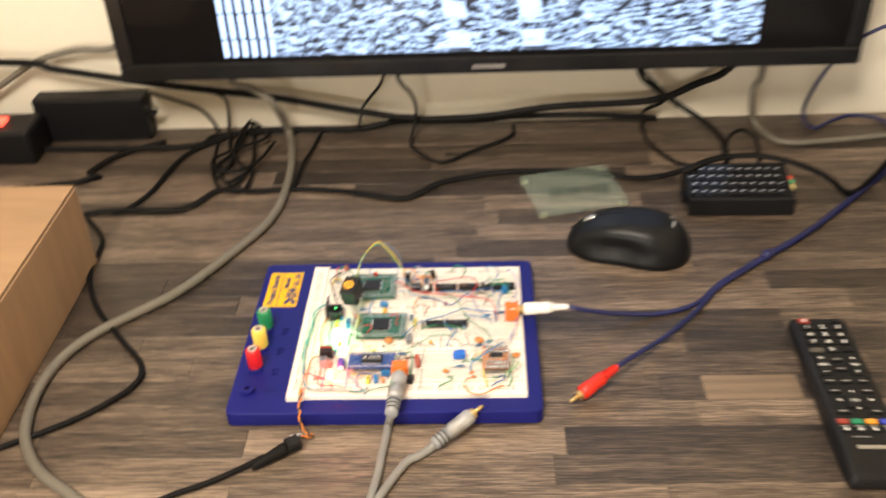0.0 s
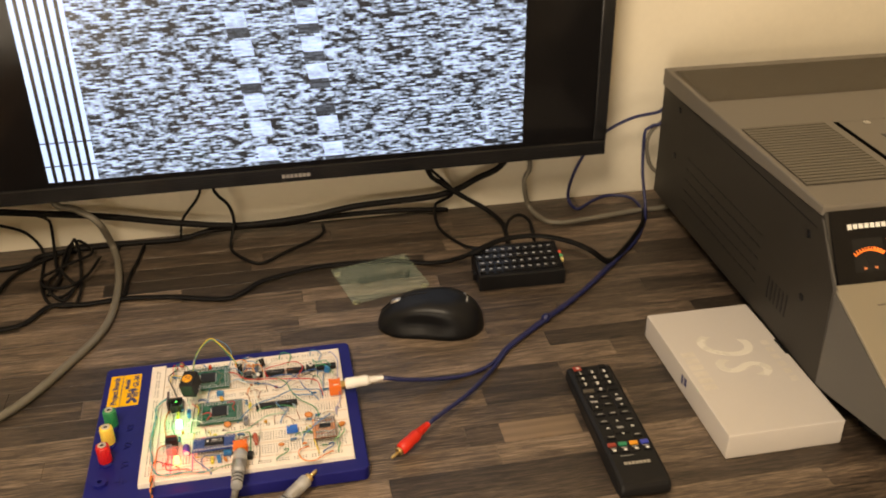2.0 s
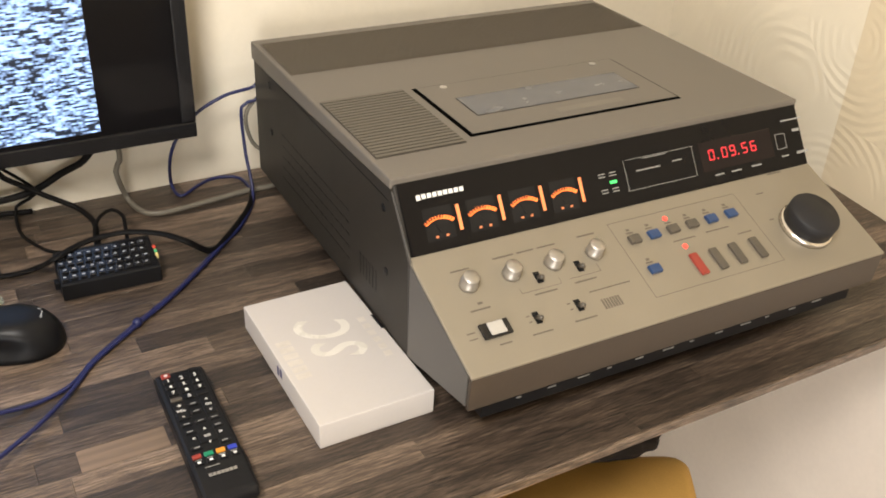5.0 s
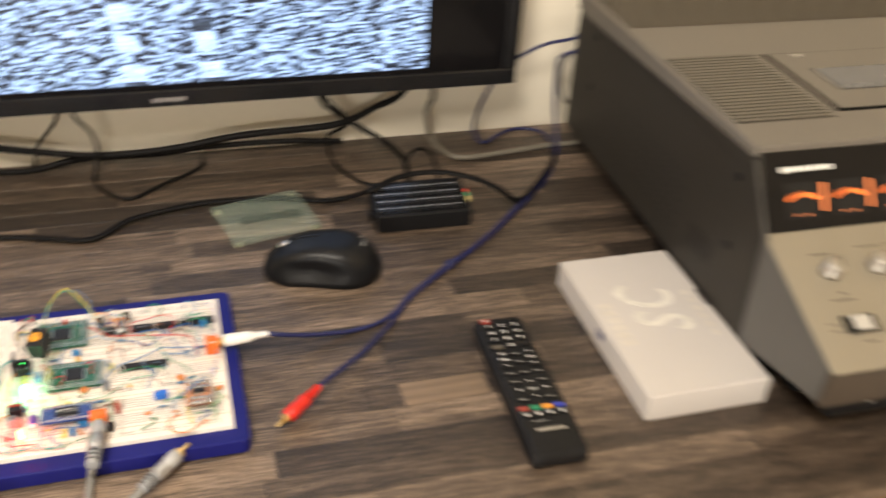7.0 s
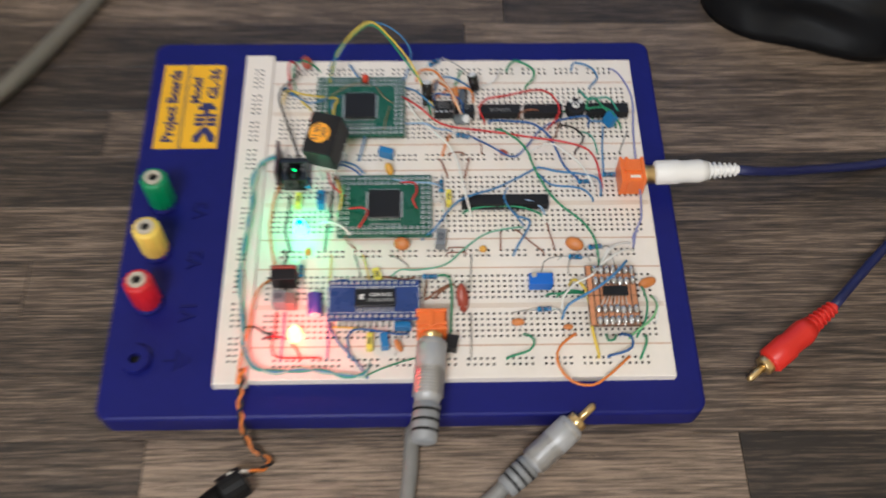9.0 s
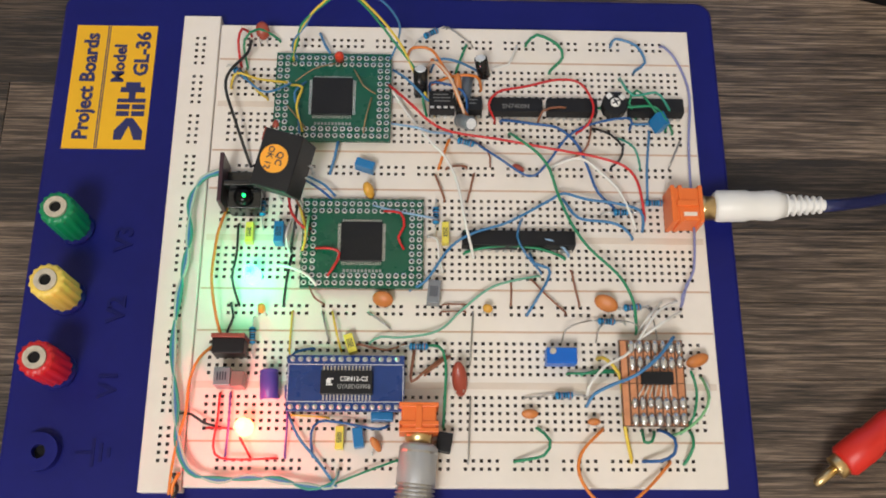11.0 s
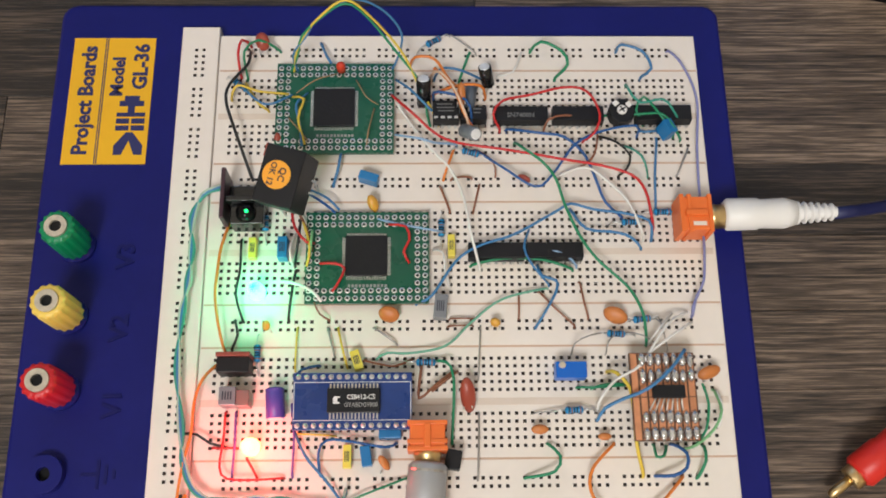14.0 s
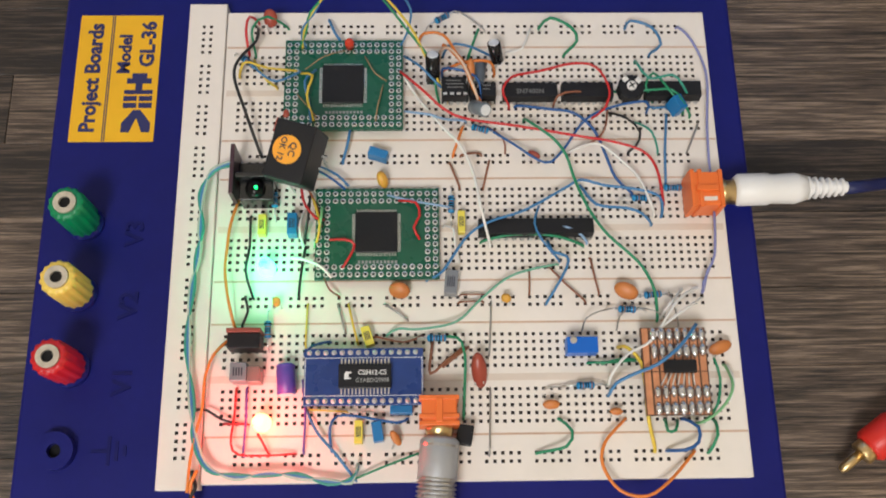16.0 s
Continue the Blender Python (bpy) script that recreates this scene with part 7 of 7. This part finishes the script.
for r in range(4):
    for c in range(10):
        x = -0.0455 + c * 0.0093 + (0.0018 if r % 2 else 0)
        if x + 0.0036 > 0.0485:
            continue
        k = part("key", moved(block(x - 0.0037, x + 0.0037, 0.0050 + r * 0.0110, 0.0118 + r * 0.0110, 0.0006, 0.0030, 0.0007), S), BLACK_GLOSS, pad, "glossy black key" if r + c == 0 else "")
        part("legend", moved(block(x - 0.0016, x + 0.0016, 0.0082 + r * 0.0110, 0.0098 + r * 0.0110, 0.0030, 0.00312), S), KEY_LEGEND, k)
for i, c in enumerate(((0.75, 0.62, 0.25), (0.10, 0.45, 0.20), (0.75, 0.10, 0.06))):
    part("edge_plug", moved(block(0.0500, 0.0530, -0.010 + i * 0.006, -0.0055 + i * 0.006, 0.019 + i * 0.0008, 0.0245 + i * 0.0012, 0.0004), G), dye("edge_plug_%s" % ("cream", "green", "red")[i], c), pad)
part("side_stud", moved(block(-0.0560, -0.0508, -0.012, -0.002, 0.007, 0.015, 0.0008), G), BLACK, pad)

# ---- glass coaster ----
m, nt, p = tree("frosted_green_glass")
p.inputs["Base Color"].default_value = (0.52, 0.66, 0.54, 1)
p.inputs["Alpha"].default_value = 0.115
p.inputs["Roughness"].default_value = 0.12
p.inputs["IOR"].default_value = 1.45
GLASS = m
coaster = thing("glass_coaster", "greenish glass coaster with a printed word", "coaster")
C = Matrix.Translation((0.2285, 0.8125, 0)) @ Matrix.Rotation(radians(13.5), 4, "Z")
part("plate", moved(block(-0.0475, 0.0475, -0.0395, 0.0395, 0.0020, 0.0060, 0.0006), C), GLASS, coaster, "greenish glass plate")
lettering("word", "thirsty", 0.024, surface("dark_green_print", (0.05, 0.065, 0.05), 0.5, bump=0), coaster, C @ pose(0.005, -0.002, 0.0061, 0, 0, -4), "printed word", width=1.05)
for x in (-0.042, 0.042):
    for yy in (-0.034, 0.034):
        part("pad", moved(turned([(0.004, 0), (0.004, 0.002)], Matrix.Translation((x, yy, 0)), 12), C), surface("clear_pad", (0.30, 0.30, 0.20), 0.4) if x < 0 and yy < 0 else bpy.data.materials["clear_pad"], coaster)

# ---- power adapters ----
psu = thing("power_adapter", "black power adapter standing against the wall", "power adapter")
part("case", block(-0.386, -0.254, 0.951, 0.979, 0.0, 0.054, 0.003), BLACK, psu)
part("lead_boot", turned([(0.0045, 0), (0.0032, 0.012)], along((-0.254, 0.955, 0.036), (-0.2, 0.950, 0.034)), 12), BLACK_RUBBER, psu)
block2 = thing("power_strip", "black mains power strip with a lit red switch", "power strip")
part("case", block(-0.62, -0.372, 0.896, 0.948, 0.0, 0.042, 0.005), BLACK, block2)
part("switch", block(-0.421, -0.404, 0.912, 0.928, 0.042, 0.047, 0.001), glow("red_switch", (1.0, 0.10, 0.06), 1.5), block2, "lit red rocker switch")

# ---- phono plugs ----
BEIGE_PVC = surface("beige_grey_pvc", (0.150, 0.135, 0.108), 0.5, vary=0.1)
GREY_PVC = surface("grey_pvc", (0.22, 0.215, 0.205), 0.5, vary=0.1)
BLUE_PVC = surface("navy_pvc", (0.011, 0.015, 0.078), 0.42, vary=0.12)
GREY_BOOT = surface("grey_rubber_boot", (0.25, 0.255, 0.265), 0.5, vary=0.08)
SATIN = surface("satin_grey_shell", (0.42, 0.42, 0.43), 0.5, metal=0.3, vary=0.06)
RED_PVC = dye("red_pvc", (0.62, 0.022, 0.012), 0.42)


def plug(a, b, body, label, tip=True, r=0.0052, shell=False):
    """A phono plug from its front end a to the end of its ribbed boot b."""
    a, b = Vector(a), Vector(b)
    m, n = along(a, b), (b - a).length
    top = thing("phono_plug", label, "plug")
    front = 0.0
    if tip:
        part("pin", turned([(0.0009, 0), (0.0016, 0.0012), (0.0016, 0.0105)], m, 14), GOLD, top, "gold pin", smooth=True)
        part("collar", turned([(0.0040, 0.0085), (0.0041, 0.0088), (0.0041, 0.0140)], m, 20), GOLD, top, "gold collar", smooth=True)
        front = 0.0115
    boot = 0.36 * (n - front)
    k = n - boot
    part("body", turned([(r * 0.80, front), (r, front + 0.0012), (r, front + (k - front) * 0.45), (r * 0.90, front + (k - front) * 0.5), (r * 0.96, k - 0.004), (r * 0.74, k)], m, 24), body, top, "smooth body", smooth=True)
    if shell:
        for i in range(9):
            z = front + (k - front) * 0.46 + i * 0.0013
            part("grip_ring", turned([(r * 1.02, z), (r * 1.02, z + 0.0005)], m, 20), SILVER, top)
        part("grip_ring", turned([(r * 1.012, front + 0.0022), (r * 1.012, front + 0.0030)], m, 20), SILVER, top)
    if shell:
        part("boot", turned([(r * 0.72, k - 0.0005), (r * 0.90, k + 0.0004), (r * 0.80, n - 0.0006), (r * 0.60, n)], m, 20), GREY_BOOT, top, "grey rubber boot with dark slots", smooth=True)
        for i in range(3):
            z = k + boot * (0.16 + 0.26 * i)
            part("boot_slot", turned([(r * (0.895 - 0.03 * i), z), (r * (0.890 - 0.03 * i), z + 0.0011)], m, 20), BLACK_RUBBER, top)
        return top
    for i in range(6):
        z = k + i * boot / 6
        rr = r * (0.72 - 0.035 * i)
        part("boot_rib", turned([(rr * 0.85, z), (rr, z + 0.0004), (rr, z + boot / 6 - 0.0014), (rr * 0.62, z + boot / 6 - 0.0011), (rr * 0.62, z + boot / 6)], m, 16), body, top, smooth=False)
    return top


plug((0.1668, 0.5873, 0.0265), (0.2040, 0.5874, 0.0285), WHITE, "white phono plug pushed into the board's socket", tip=False, r=0.0054)
plug((0.1985, 0.4975, 0.0062), (0.2375, 0.5265, 0.0160), RED_PVC, "red phono plug lying loose on the desk", r=0.0058)
plug((0.0682, 0.5075, 0.0270), (0.0645, 0.4660, 0.0262), SATIN, "grey metal phono plug pushed into the board's socket", tip=False, r=0.0060, shell="red")
plug((0.1318, 0.4835, 0.0170), (0.0955, 0.4535, 0.0078), SATIN, "grey metal phono plug lying against the board", r=0.0058, shell="grey")

# ---- supply connector ----
dc = thing("dc_connector", "black barrel connector on twisted orange and black wires", "connector")
part("shell", turned([(0.0052, 0), (0.0060, 0.001), (0.0060, 0.010), (0.0052, 0.0105)], along((-0.0045, 0.4590, 0.0066), (-0.0140, 0.4530, 0.0066)), 18), BLACK, dc)
part("boot", turned([(0.0046, 0), (0.0050, 0.004), (0.0034, 0.024), (0.0026, 0.030)], along((-0.0125, 0.4535, 0.0060), (-0.0400, 0.4330, 0.0040)), 16), BLACK_RUBBER, dc, "tapered boot", smooth=True)
part("terminal_pair", merge(block(-0.0060, -0.0030, 0.4600, 0.4612, 0.0066, 0.0120), block(-0.0110, -0.0085, 0.4592, 0.4604, 0.0066, 0.0115)), TIN, dc)
for c, s in (("orange", 1), ("black", -1)):
    run = [(-0.0066, 0.4990, 0.0215), (-0.0070, 0.4920, 0.0205), (-0.0074, 0.4850, 0.0165), (-0.0068, 0.4790, 0.0115), (-0.0045, 0.4730, 0.0060), (0.0010, 0.4690, 0.0040), (0.0040, 0.4660, 0.0045), (0.0010, 0.4625, 0.0070), (-0.0045, 0.4605, 0.0095)]
    pts = []
    for i, q in enumerate(smooth_line([Vector(q) for q in run], 0.0008)):
        a = i * 0.55
        pts.append(Vector(q) + 0.00075 * s * Vector((math.cos(a), 0.5 * math.sin(a), 0.8 * math.sin(a))))
    part("twisted_wire", tube(pts, 0.00062, 0.0009, 6), PVC[c], dc, c + " wire", smooth=True)

# ---- chair pushed under the desk ----
chair = thing("desk_chair", "chair with a mustard fabric seat pushed under the desk", "chair")
MUSTARD = surface("mustard_fabric", (0.52, 0.30, 0.07), 0.85, vary=0.2, scale=12, bump=0.6, grain=500)
BACK, SIDE, CORNER = Vector((-0.915, 0.403)), Vector((-0.500, -0.866)), Vector((0.950, 0.437))
SEAT = [tuple(CORNER + BACK * p + SIDE * q) for p, q in ((0.0, 0.022), (0.007, 0.007), (0.022, 0.0), (0.21, -0.006), (0.40, 0.0), (0.42, 0.02), (0.41, 0.40), (0.39, 0.42), (0.03, 0.42), (0.01, 0.40))]
part("seat", prism(SEAT, -0.264, -0.188, 0.012, "z"), MUSTARD, chair, "mustard fabric seat cushion", smooth=True)
part("seat_frame", prism([(0.655 + (x - 0.655) * 1.02, 0.34 + (y - 0.34) * 1.02) for x, y in SEAT], -0.286, -0.2645, 0.004, "z"), surface("grey_metal_frame", (0.25, 0.26, 0.26), 0.4, metal=0.6), chair, "grey seat frame")
for x, yy in ((0.40, 0.26), (0.73, 0.12), (0.58, 0.56), (0.90, 0.42)):
    part("leg", turned([(0.012, FLOOR), (0.014, -0.286)], Matrix.Translation((x, yy, 0)), 14), bpy.data.materials["grey_metal_frame"], chair)
cloth = thing("folded_cloth", "dark brown cloth lying on the back of the seat", "cloth")
lump = bmesh.new()
bmesh.ops.create_icosphere(lump, subdivisions=4, radius=1.0)
for v in lump.verts:
    d = 1 + 0.22 * noise.noise(v.co * 2.3) + 0.08 * noise.noise(v.co * 7)
    v.co = Vector((v.co.x * 0.065 * d, v.co.y * 0.026 * d, max(v.co.z, -0.75) * 0.014 * d))
part("cloth_body", moved(lump, Matrix.Translation((0.858, 0.484, -0.177)) @ Matrix.Rotation(radians(-22), 4, "Z")), surface("dark_brown_wool", (0.014, 0.009, 0.006), 0.9, vary=0.3, bump=0.6), cloth, smooth=True)
cloth.children[0].name = "fold"


# ---- cables ----
def cable(name, material, r, points, label, flat=1.0):
    ob = part(name, tube(points, r, 0.007, 10, flat=flat), material, None, smooth=True)
    return tagged(ob, label, "cable")


cable("power_cable", BLACK_RUBBER, 0.0042, [(-0.750, 0.955, 0.1000), (-0.407, 0.955, 0.1006), (-0.344, 0.955, 0.0901), (-0.231, 0.955, 0.0693), (-0.103, 0.955, 0.0494), (-0.014, 0.955, 0.0306), (0.064, 0.955, 0.0178), (0.142, 0.955, 0.0195), (0.220, 0.955, 0.0297), (0.328, 0.955, 0.0345), (0.377, 0.955, 0.0536), (0.412, 0.955, 0.0727), (0.440, 0.960, 0.1300)], "thick black cable drooping along the wall")
cable("power_cable", BLACK_RUBBER, 0.0034, [(-0.500, 0.930, 0.0045), (-0.217, 0.924, 0.0045), (-0.177, 0.948, 0.0045), (-0.108, 0.960, 0.0045), (-0.053, 0.959, 0.0045), (-0.009, 0.958, 0.0045), (0.037, 0.963, 0.0107), (0.123, 0.963, 0.0100), (0.181, 0.963, 0.0142), (0.270, 0.963, 0.0134), (0.339, 0.966, 0.0061)], "black cable lying along the foot of the wall")
cable("signal_cable", BLACK_RUBBER, 0.0018, [(0.020, 0.945, 0.1100), (0.024, 0.955, 0.0695), (-0.001, 0.955, 0.0352), (-0.007, 0.955, 0.0126), (-0.008, 0.958, 0.0030)], "thin black cable hanging from the television")
cable("signal_cable", BLACK_RUBBER, 0.0021, [(0.035, 0.945, 0.1100), (0.043, 0.945, 0.0722), (0.057, 0.945, 0.0528), (0.061, 0.945, 0.0285), (0.054, 0.930, 0.0035), (0.063, 0.903, 0.0035), (0.090, 0.877, 0.0035), (0.123, 0.900, 0.0035), (0.168, 0.934, 0.0035), (0.172, 0.962, 0.0035)], "thin black cable looping down onto the desk")
cable("ribbon_cable", BLACK_RUBBER, 0.0040, [(-0.307, 0.774, 0.0040), (-0.253, 0.790, 0.0040), (-0.177, 0.791, 0.0040), (-0.146, 0.827, 0.0040), (-0.107, 0.823, 0.0040), (-0.068, 0.827, 0.0040), (-0.014, 0.820, 0.0040), (0.046, 0.803, 0.0040), (0.068, 0.812, 0.0040), (0.090, 0.833, 0.0040), (0.131, 0.847, 0.0040), (0.172, 0.854, 0.0040), (0.243, 0.850, 0.0040), (0.293, 0.835, 0.0040), (0.322, 0.837, 0.0040), (0.339, 0.803, 0.0310), (0.367, 0.821, 0.0310), (0.393, 0.829, 0.0310), (0.424, 0.827, 0.0310), (0.454, 0.809, 0.0310), (0.474, 0.783, 0.0310), (0.503, 0.791, 0.0060), (0.527, 0.810, 0.0060), (0.574, 0.868, 0.0060), (0.595, 0.913, 0.0060)], "flat black cable running across the desk", flat=0.50)
cable("adapter_lead", BLACK_RUBBER, 0.0019, [(-0.249, 0.966, 0.0538), (-0.216, 0.966, 0.0414), (-0.198, 0.966, 0.0337), (-0.186, 0.966, 0.0215), (-0.175, 0.955, 0.0040), (-0.164, 0.875, 0.0040), (-0.147, 0.831, 0.0040), (-0.123, 0.822, 0.0040)], "thin black adapter lead")
cable("adapter_lead", BLACK_RUBBER, 0.0019, [(-0.174, 0.966, 0.0515), (-0.162, 0.966, 0.0432), (-0.163, 0.966, 0.0151), (-0.154, 0.918, 0.0050), (-0.145, 0.882, 0.0050), (-0.153, 0.851, 0.0050)], "thin black adapter lead")
cable("coiled_lead", BLACK_RUBBER, 0.0019, [(-0.138, 0.966, 0.0151), (-0.144, 0.914, 0.0060), (-0.157, 0.876, 0.0060), (-0.141, 0.841, 0.0060), (-0.125, 0.856, 0.0060), (-0.120, 0.881, 0.0060), (-0.131, 0.946, 0.0060), (-0.138, 0.966, 0.0151), (-0.144, 0.949, 0.0060), (-0.145, 0.880, 0.0060), (-0.150, 0.855, 0.0060), (-0.131, 0.833, 0.0060), (-0.120, 0.875, 0.0060), (-0.116, 0.848, 0.0060), (-0.117, 0.827, 0.0060)], "black lead wound into a loose coil")
cable("coiled_lead", BLACK_RUBBER, 0.0019, [(-0.102, 0.921, 0.0100), (-0.112, 0.879, 0.0100), (-0.130, 0.857, 0.0100), (-0.154, 0.860, 0.0100), (-0.164, 0.884, 0.0100), (-0.136, 0.912, 0.0100), (-0.113, 0.935, 0.0100), (-0.134, 0.970, 0.0100), (-0.144, 0.957, 0.0100), (-0.144, 0.900, 0.0100), (-0.125, 0.863, 0.0100)], "black lead wound into a loose coil")
cable("thin_lead", BLACK_RUBBER, 0.0020, [(-0.053, 0.955, 0.0040), (-0.058, 0.912, 0.0040), (-0.064, 0.879, 0.0040), (-0.066, 0.834, 0.0040)], "thin black lead across the desk")
cable("mains_lead", BLACK_RUBBER, 0.0030, [(-0.620, 0.800, 0.0040), (-0.308, 0.850, 0.0040), (-0.302, 0.870, 0.0040), (-0.287, 0.901, 0.0040), (-0.261, 0.924, 0.0040), (-0.232, 0.936, 0.0060)], "black lead beside the power adapter")
cable("mains_lead", BLACK_RUBBER, 0.0026, [(-0.248, 0.784, 0.0060), (-0.234, 0.794, 0.0040), (-0.219, 0.827, 0.0040), (-0.210, 0.879, 0.0040), (-0.196, 0.915, 0.0040), (-0.160, 0.947, 0.0040), (-0.127, 0.965, 0.0040), (-0.083, 0.954, 0.0040)], "black lead beside the power adapter")
cable("aerial_cable", BEIGE_PVC, 0.0043, [(-0.145, 0.945, 0.1150), (-0.144, 0.940, 0.0774), (-0.123, 0.940, 0.0684), (-0.098, 0.930, 0.0528), (-0.091, 0.953, 0.0048), (-0.078, 0.892, 0.0048), (-0.074, 0.824, 0.0048), (-0.081, 0.764, 0.0048), (-0.109, 0.705, 0.0048), (-0.147, 0.644, 0.0048), (-0.205, 0.586, 0.0048), (-0.225, 0.536, 0.0048), (-0.220, 0.478, 0.0048), (-0.196, 0.437, 0.0048), (-0.160, 0.410, 0.0048), (-0.113, 0.376, 0.0048)], "thick beige grey cable curving across the desk")
cable("aerial_cable", BEIGE_PVC, 0.0036, [(-0.500, 0.965, 0.0200), (-0.471, 0.965, 0.0412), (-0.421, 0.965, 0.0685), (-0.372, 0.965, 0.0963), (-0.323, 0.965, 0.1090), (-0.277, 0.965, 0.1107), (-0.200, 0.960, 0.1400)], "beige grey cable behind the television")
cable("thin_lead", BLACK_RUBBER, 0.0024, [(-0.273, 0.778, 0.0030), (-0.244, 0.736, 0.0030), (-0.238, 0.680, 0.0030), (-0.214, 0.628, 0.0030), (-0.178, 0.583, 0.0030), (-0.150, 0.548, 0.0030), (-0.151, 0.523, 0.0030), (-0.182, 0.490, 0.0030), (-0.228, 0.461, 0.0030), (-0.249, 0.448, 0.0030)], "thin black lead lying beside the cardboard box")
cable("display_cable", BLACK_RUBBER, 0.0032, [(0.300, 0.945, 0.1250), (0.310, 0.940, 0.0758), (0.327, 0.940, 0.0582), (0.357, 0.940, 0.0350), (0.385, 0.932, 0.0180), (0.396, 0.892, 0.0180), (0.393, 0.857, 0.0180), (0.388, 0.815, 0.0160)], "black display cable plugged into the small keyboard")
cable("thin_lead", BLACK_RUBBER, 0.0020, [(0.300, 0.950, 0.0900), (0.345, 0.966, 0.0361), (0.338, 0.966, 0.0229), (0.323, 0.966, 0.0161), (0.319, 0.949, 0.0060), (0.321, 0.908, 0.0060), (0.341, 0.865, 0.0060), (0.360, 0.854, 0.0060)], "thin black lead behind the small keyboard")
cable("usb_lead", BLACK_RUBBER, 0.0022, [(0.418, 0.812, 0.0160), (0.423, 0.844, 0.0260), (0.427, 0.877, 0.0260), (0.419, 0.895, 0.0260), (0.404, 0.885, 0.0260), (0.391, 0.854, 0.0260), (0.385, 0.812, 0.0160)], "black lead looped out of the small keyboard")
cable("aerial_cable", BEIGE_PVC, 0.0034, [(0.420, 0.950, 0.1300), (0.445, 0.945, 0.0735), (0.438, 0.945, 0.0486), (0.449, 0.958, 0.0040), (0.457, 0.917, 0.0040), (0.476, 0.903, 0.0040), (0.523, 0.907, 0.0040), (0.589, 0.916, 0.0040), (0.624, 0.917, 0.0040), (0.660, 0.935, 0.0040)], "beige grey cable running behind the recorder")
cable("audio_cable", BLUE_PVC, 0.0021, [(0.620, 0.930, 0.1500), (0.611, 0.930, 0.1367), (0.572, 0.930, 0.1302), (0.532, 0.930, 0.1092), (0.502, 0.920, 0.0772), (0.506, 0.966, 0.0107), (0.510, 0.938, 0.0030), (0.535, 0.955, 0.0030), (0.563, 0.968, 0.0030), (0.593, 0.954, 0.0030), (0.590, 0.900, 0.0030), (0.556, 0.839, 0.0030), (0.504, 0.788, 0.0030), (0.447, 0.732, 0.0030), (0.395, 0.691, 0.0030), (0.345, 0.650, 0.0025), (0.325, 0.627, 0.0025), (0.307, 0.615, 0.0025), (0.282, 0.608, 0.0025), (0.248, 0.600, 0.0100), (0.222, 0.592, 0.0200), (0.204, 0.587, 0.0285)], "dark blue audio cable with a white plug")
cable("audio_cable", BLUE_PVC, 0.0021, [(0.620, 0.930, 0.1400), (0.613, 0.930, 0.1189), (0.594, 0.930, 0.1128), (0.593, 0.925, 0.0580), (0.587, 0.888, 0.0040), (0.541, 0.825, 0.0040), (0.501, 0.781, 0.0040), (0.445, 0.727, 0.0040), (0.394, 0.686, 0.0040), (0.346, 0.647, 0.0035), (0.328, 0.625, 0.0035), (0.312, 0.604, 0.0050), (0.283, 0.571, 0.0080), (0.258, 0.547, 0.0120), (0.237, 0.526, 0.0160)], "dark blue audio cable with a red plug")
knot = part("cable_knot", moved(turned([(0.002, -0.005), (0.0046, -0.003), (0.0050, 0.0), (0.0044, 0.003), (0.002, 0.005)], seg=14), along((0.3960, 0.6895, 0.0052), (0.41, 0.705, 0.0052))), BLUE_PVC, None, smooth=True)
tagged(knot, "dark blue knot where the audio cables divide", "cable")
cable("signal_cable", BEIGE_PVC, 0.0026, [(0.630, 0.935, 0.1300), (0.602, 0.935, 0.1046), (0.602, 0.935, 0.0729), (0.617, 0.935, 0.0487), (0.660, 0.940, 0.0300)], "grey cable behind the recorder")
cable("audio_cable", GREY_PVC, 0.0031, [(0.065, 0.489, 0.0275), (0.062, 0.477, 0.0120), (0.060, 0.479, 0.0033), (0.059, 0.462, 0.0033), (0.057, 0.445, 0.0033), (0.056, 0.429, 0.0033), (0.045, 0.360, 0.0033), (0.030, 0.325, -0.0300), (0.030, 0.318, -0.2000)], "grey audio cable leading off the desk front")
cable("audio_cable", GREY_PVC, 0.0031, [(0.096, 0.455, 0.0075), (0.092, 0.452, 0.0040), (0.082, 0.444, 0.0040), (0.075, 0.439, 0.0040), (0.055, 0.400, 0.0035), (0.040, 0.360, 0.0033), (0.036, 0.325, -0.0300), (0.036, 0.318, -0.2000)], "grey audio cable leading off the desk front")
cable("dc_lead", BLACK_RUBBER, 0.0022, [(-0.028, 0.444, 0.0070), (-0.035, 0.443, 0.0030), (-0.049, 0.433, 0.0030), (-0.067, 0.422, 0.0030), (-0.090, 0.411, 0.0030), (-0.119, 0.394, 0.0030), (-0.150, 0.400, 0.0030), (-0.180, 0.360, 0.0030)], "black supply lead with a barrel connector")
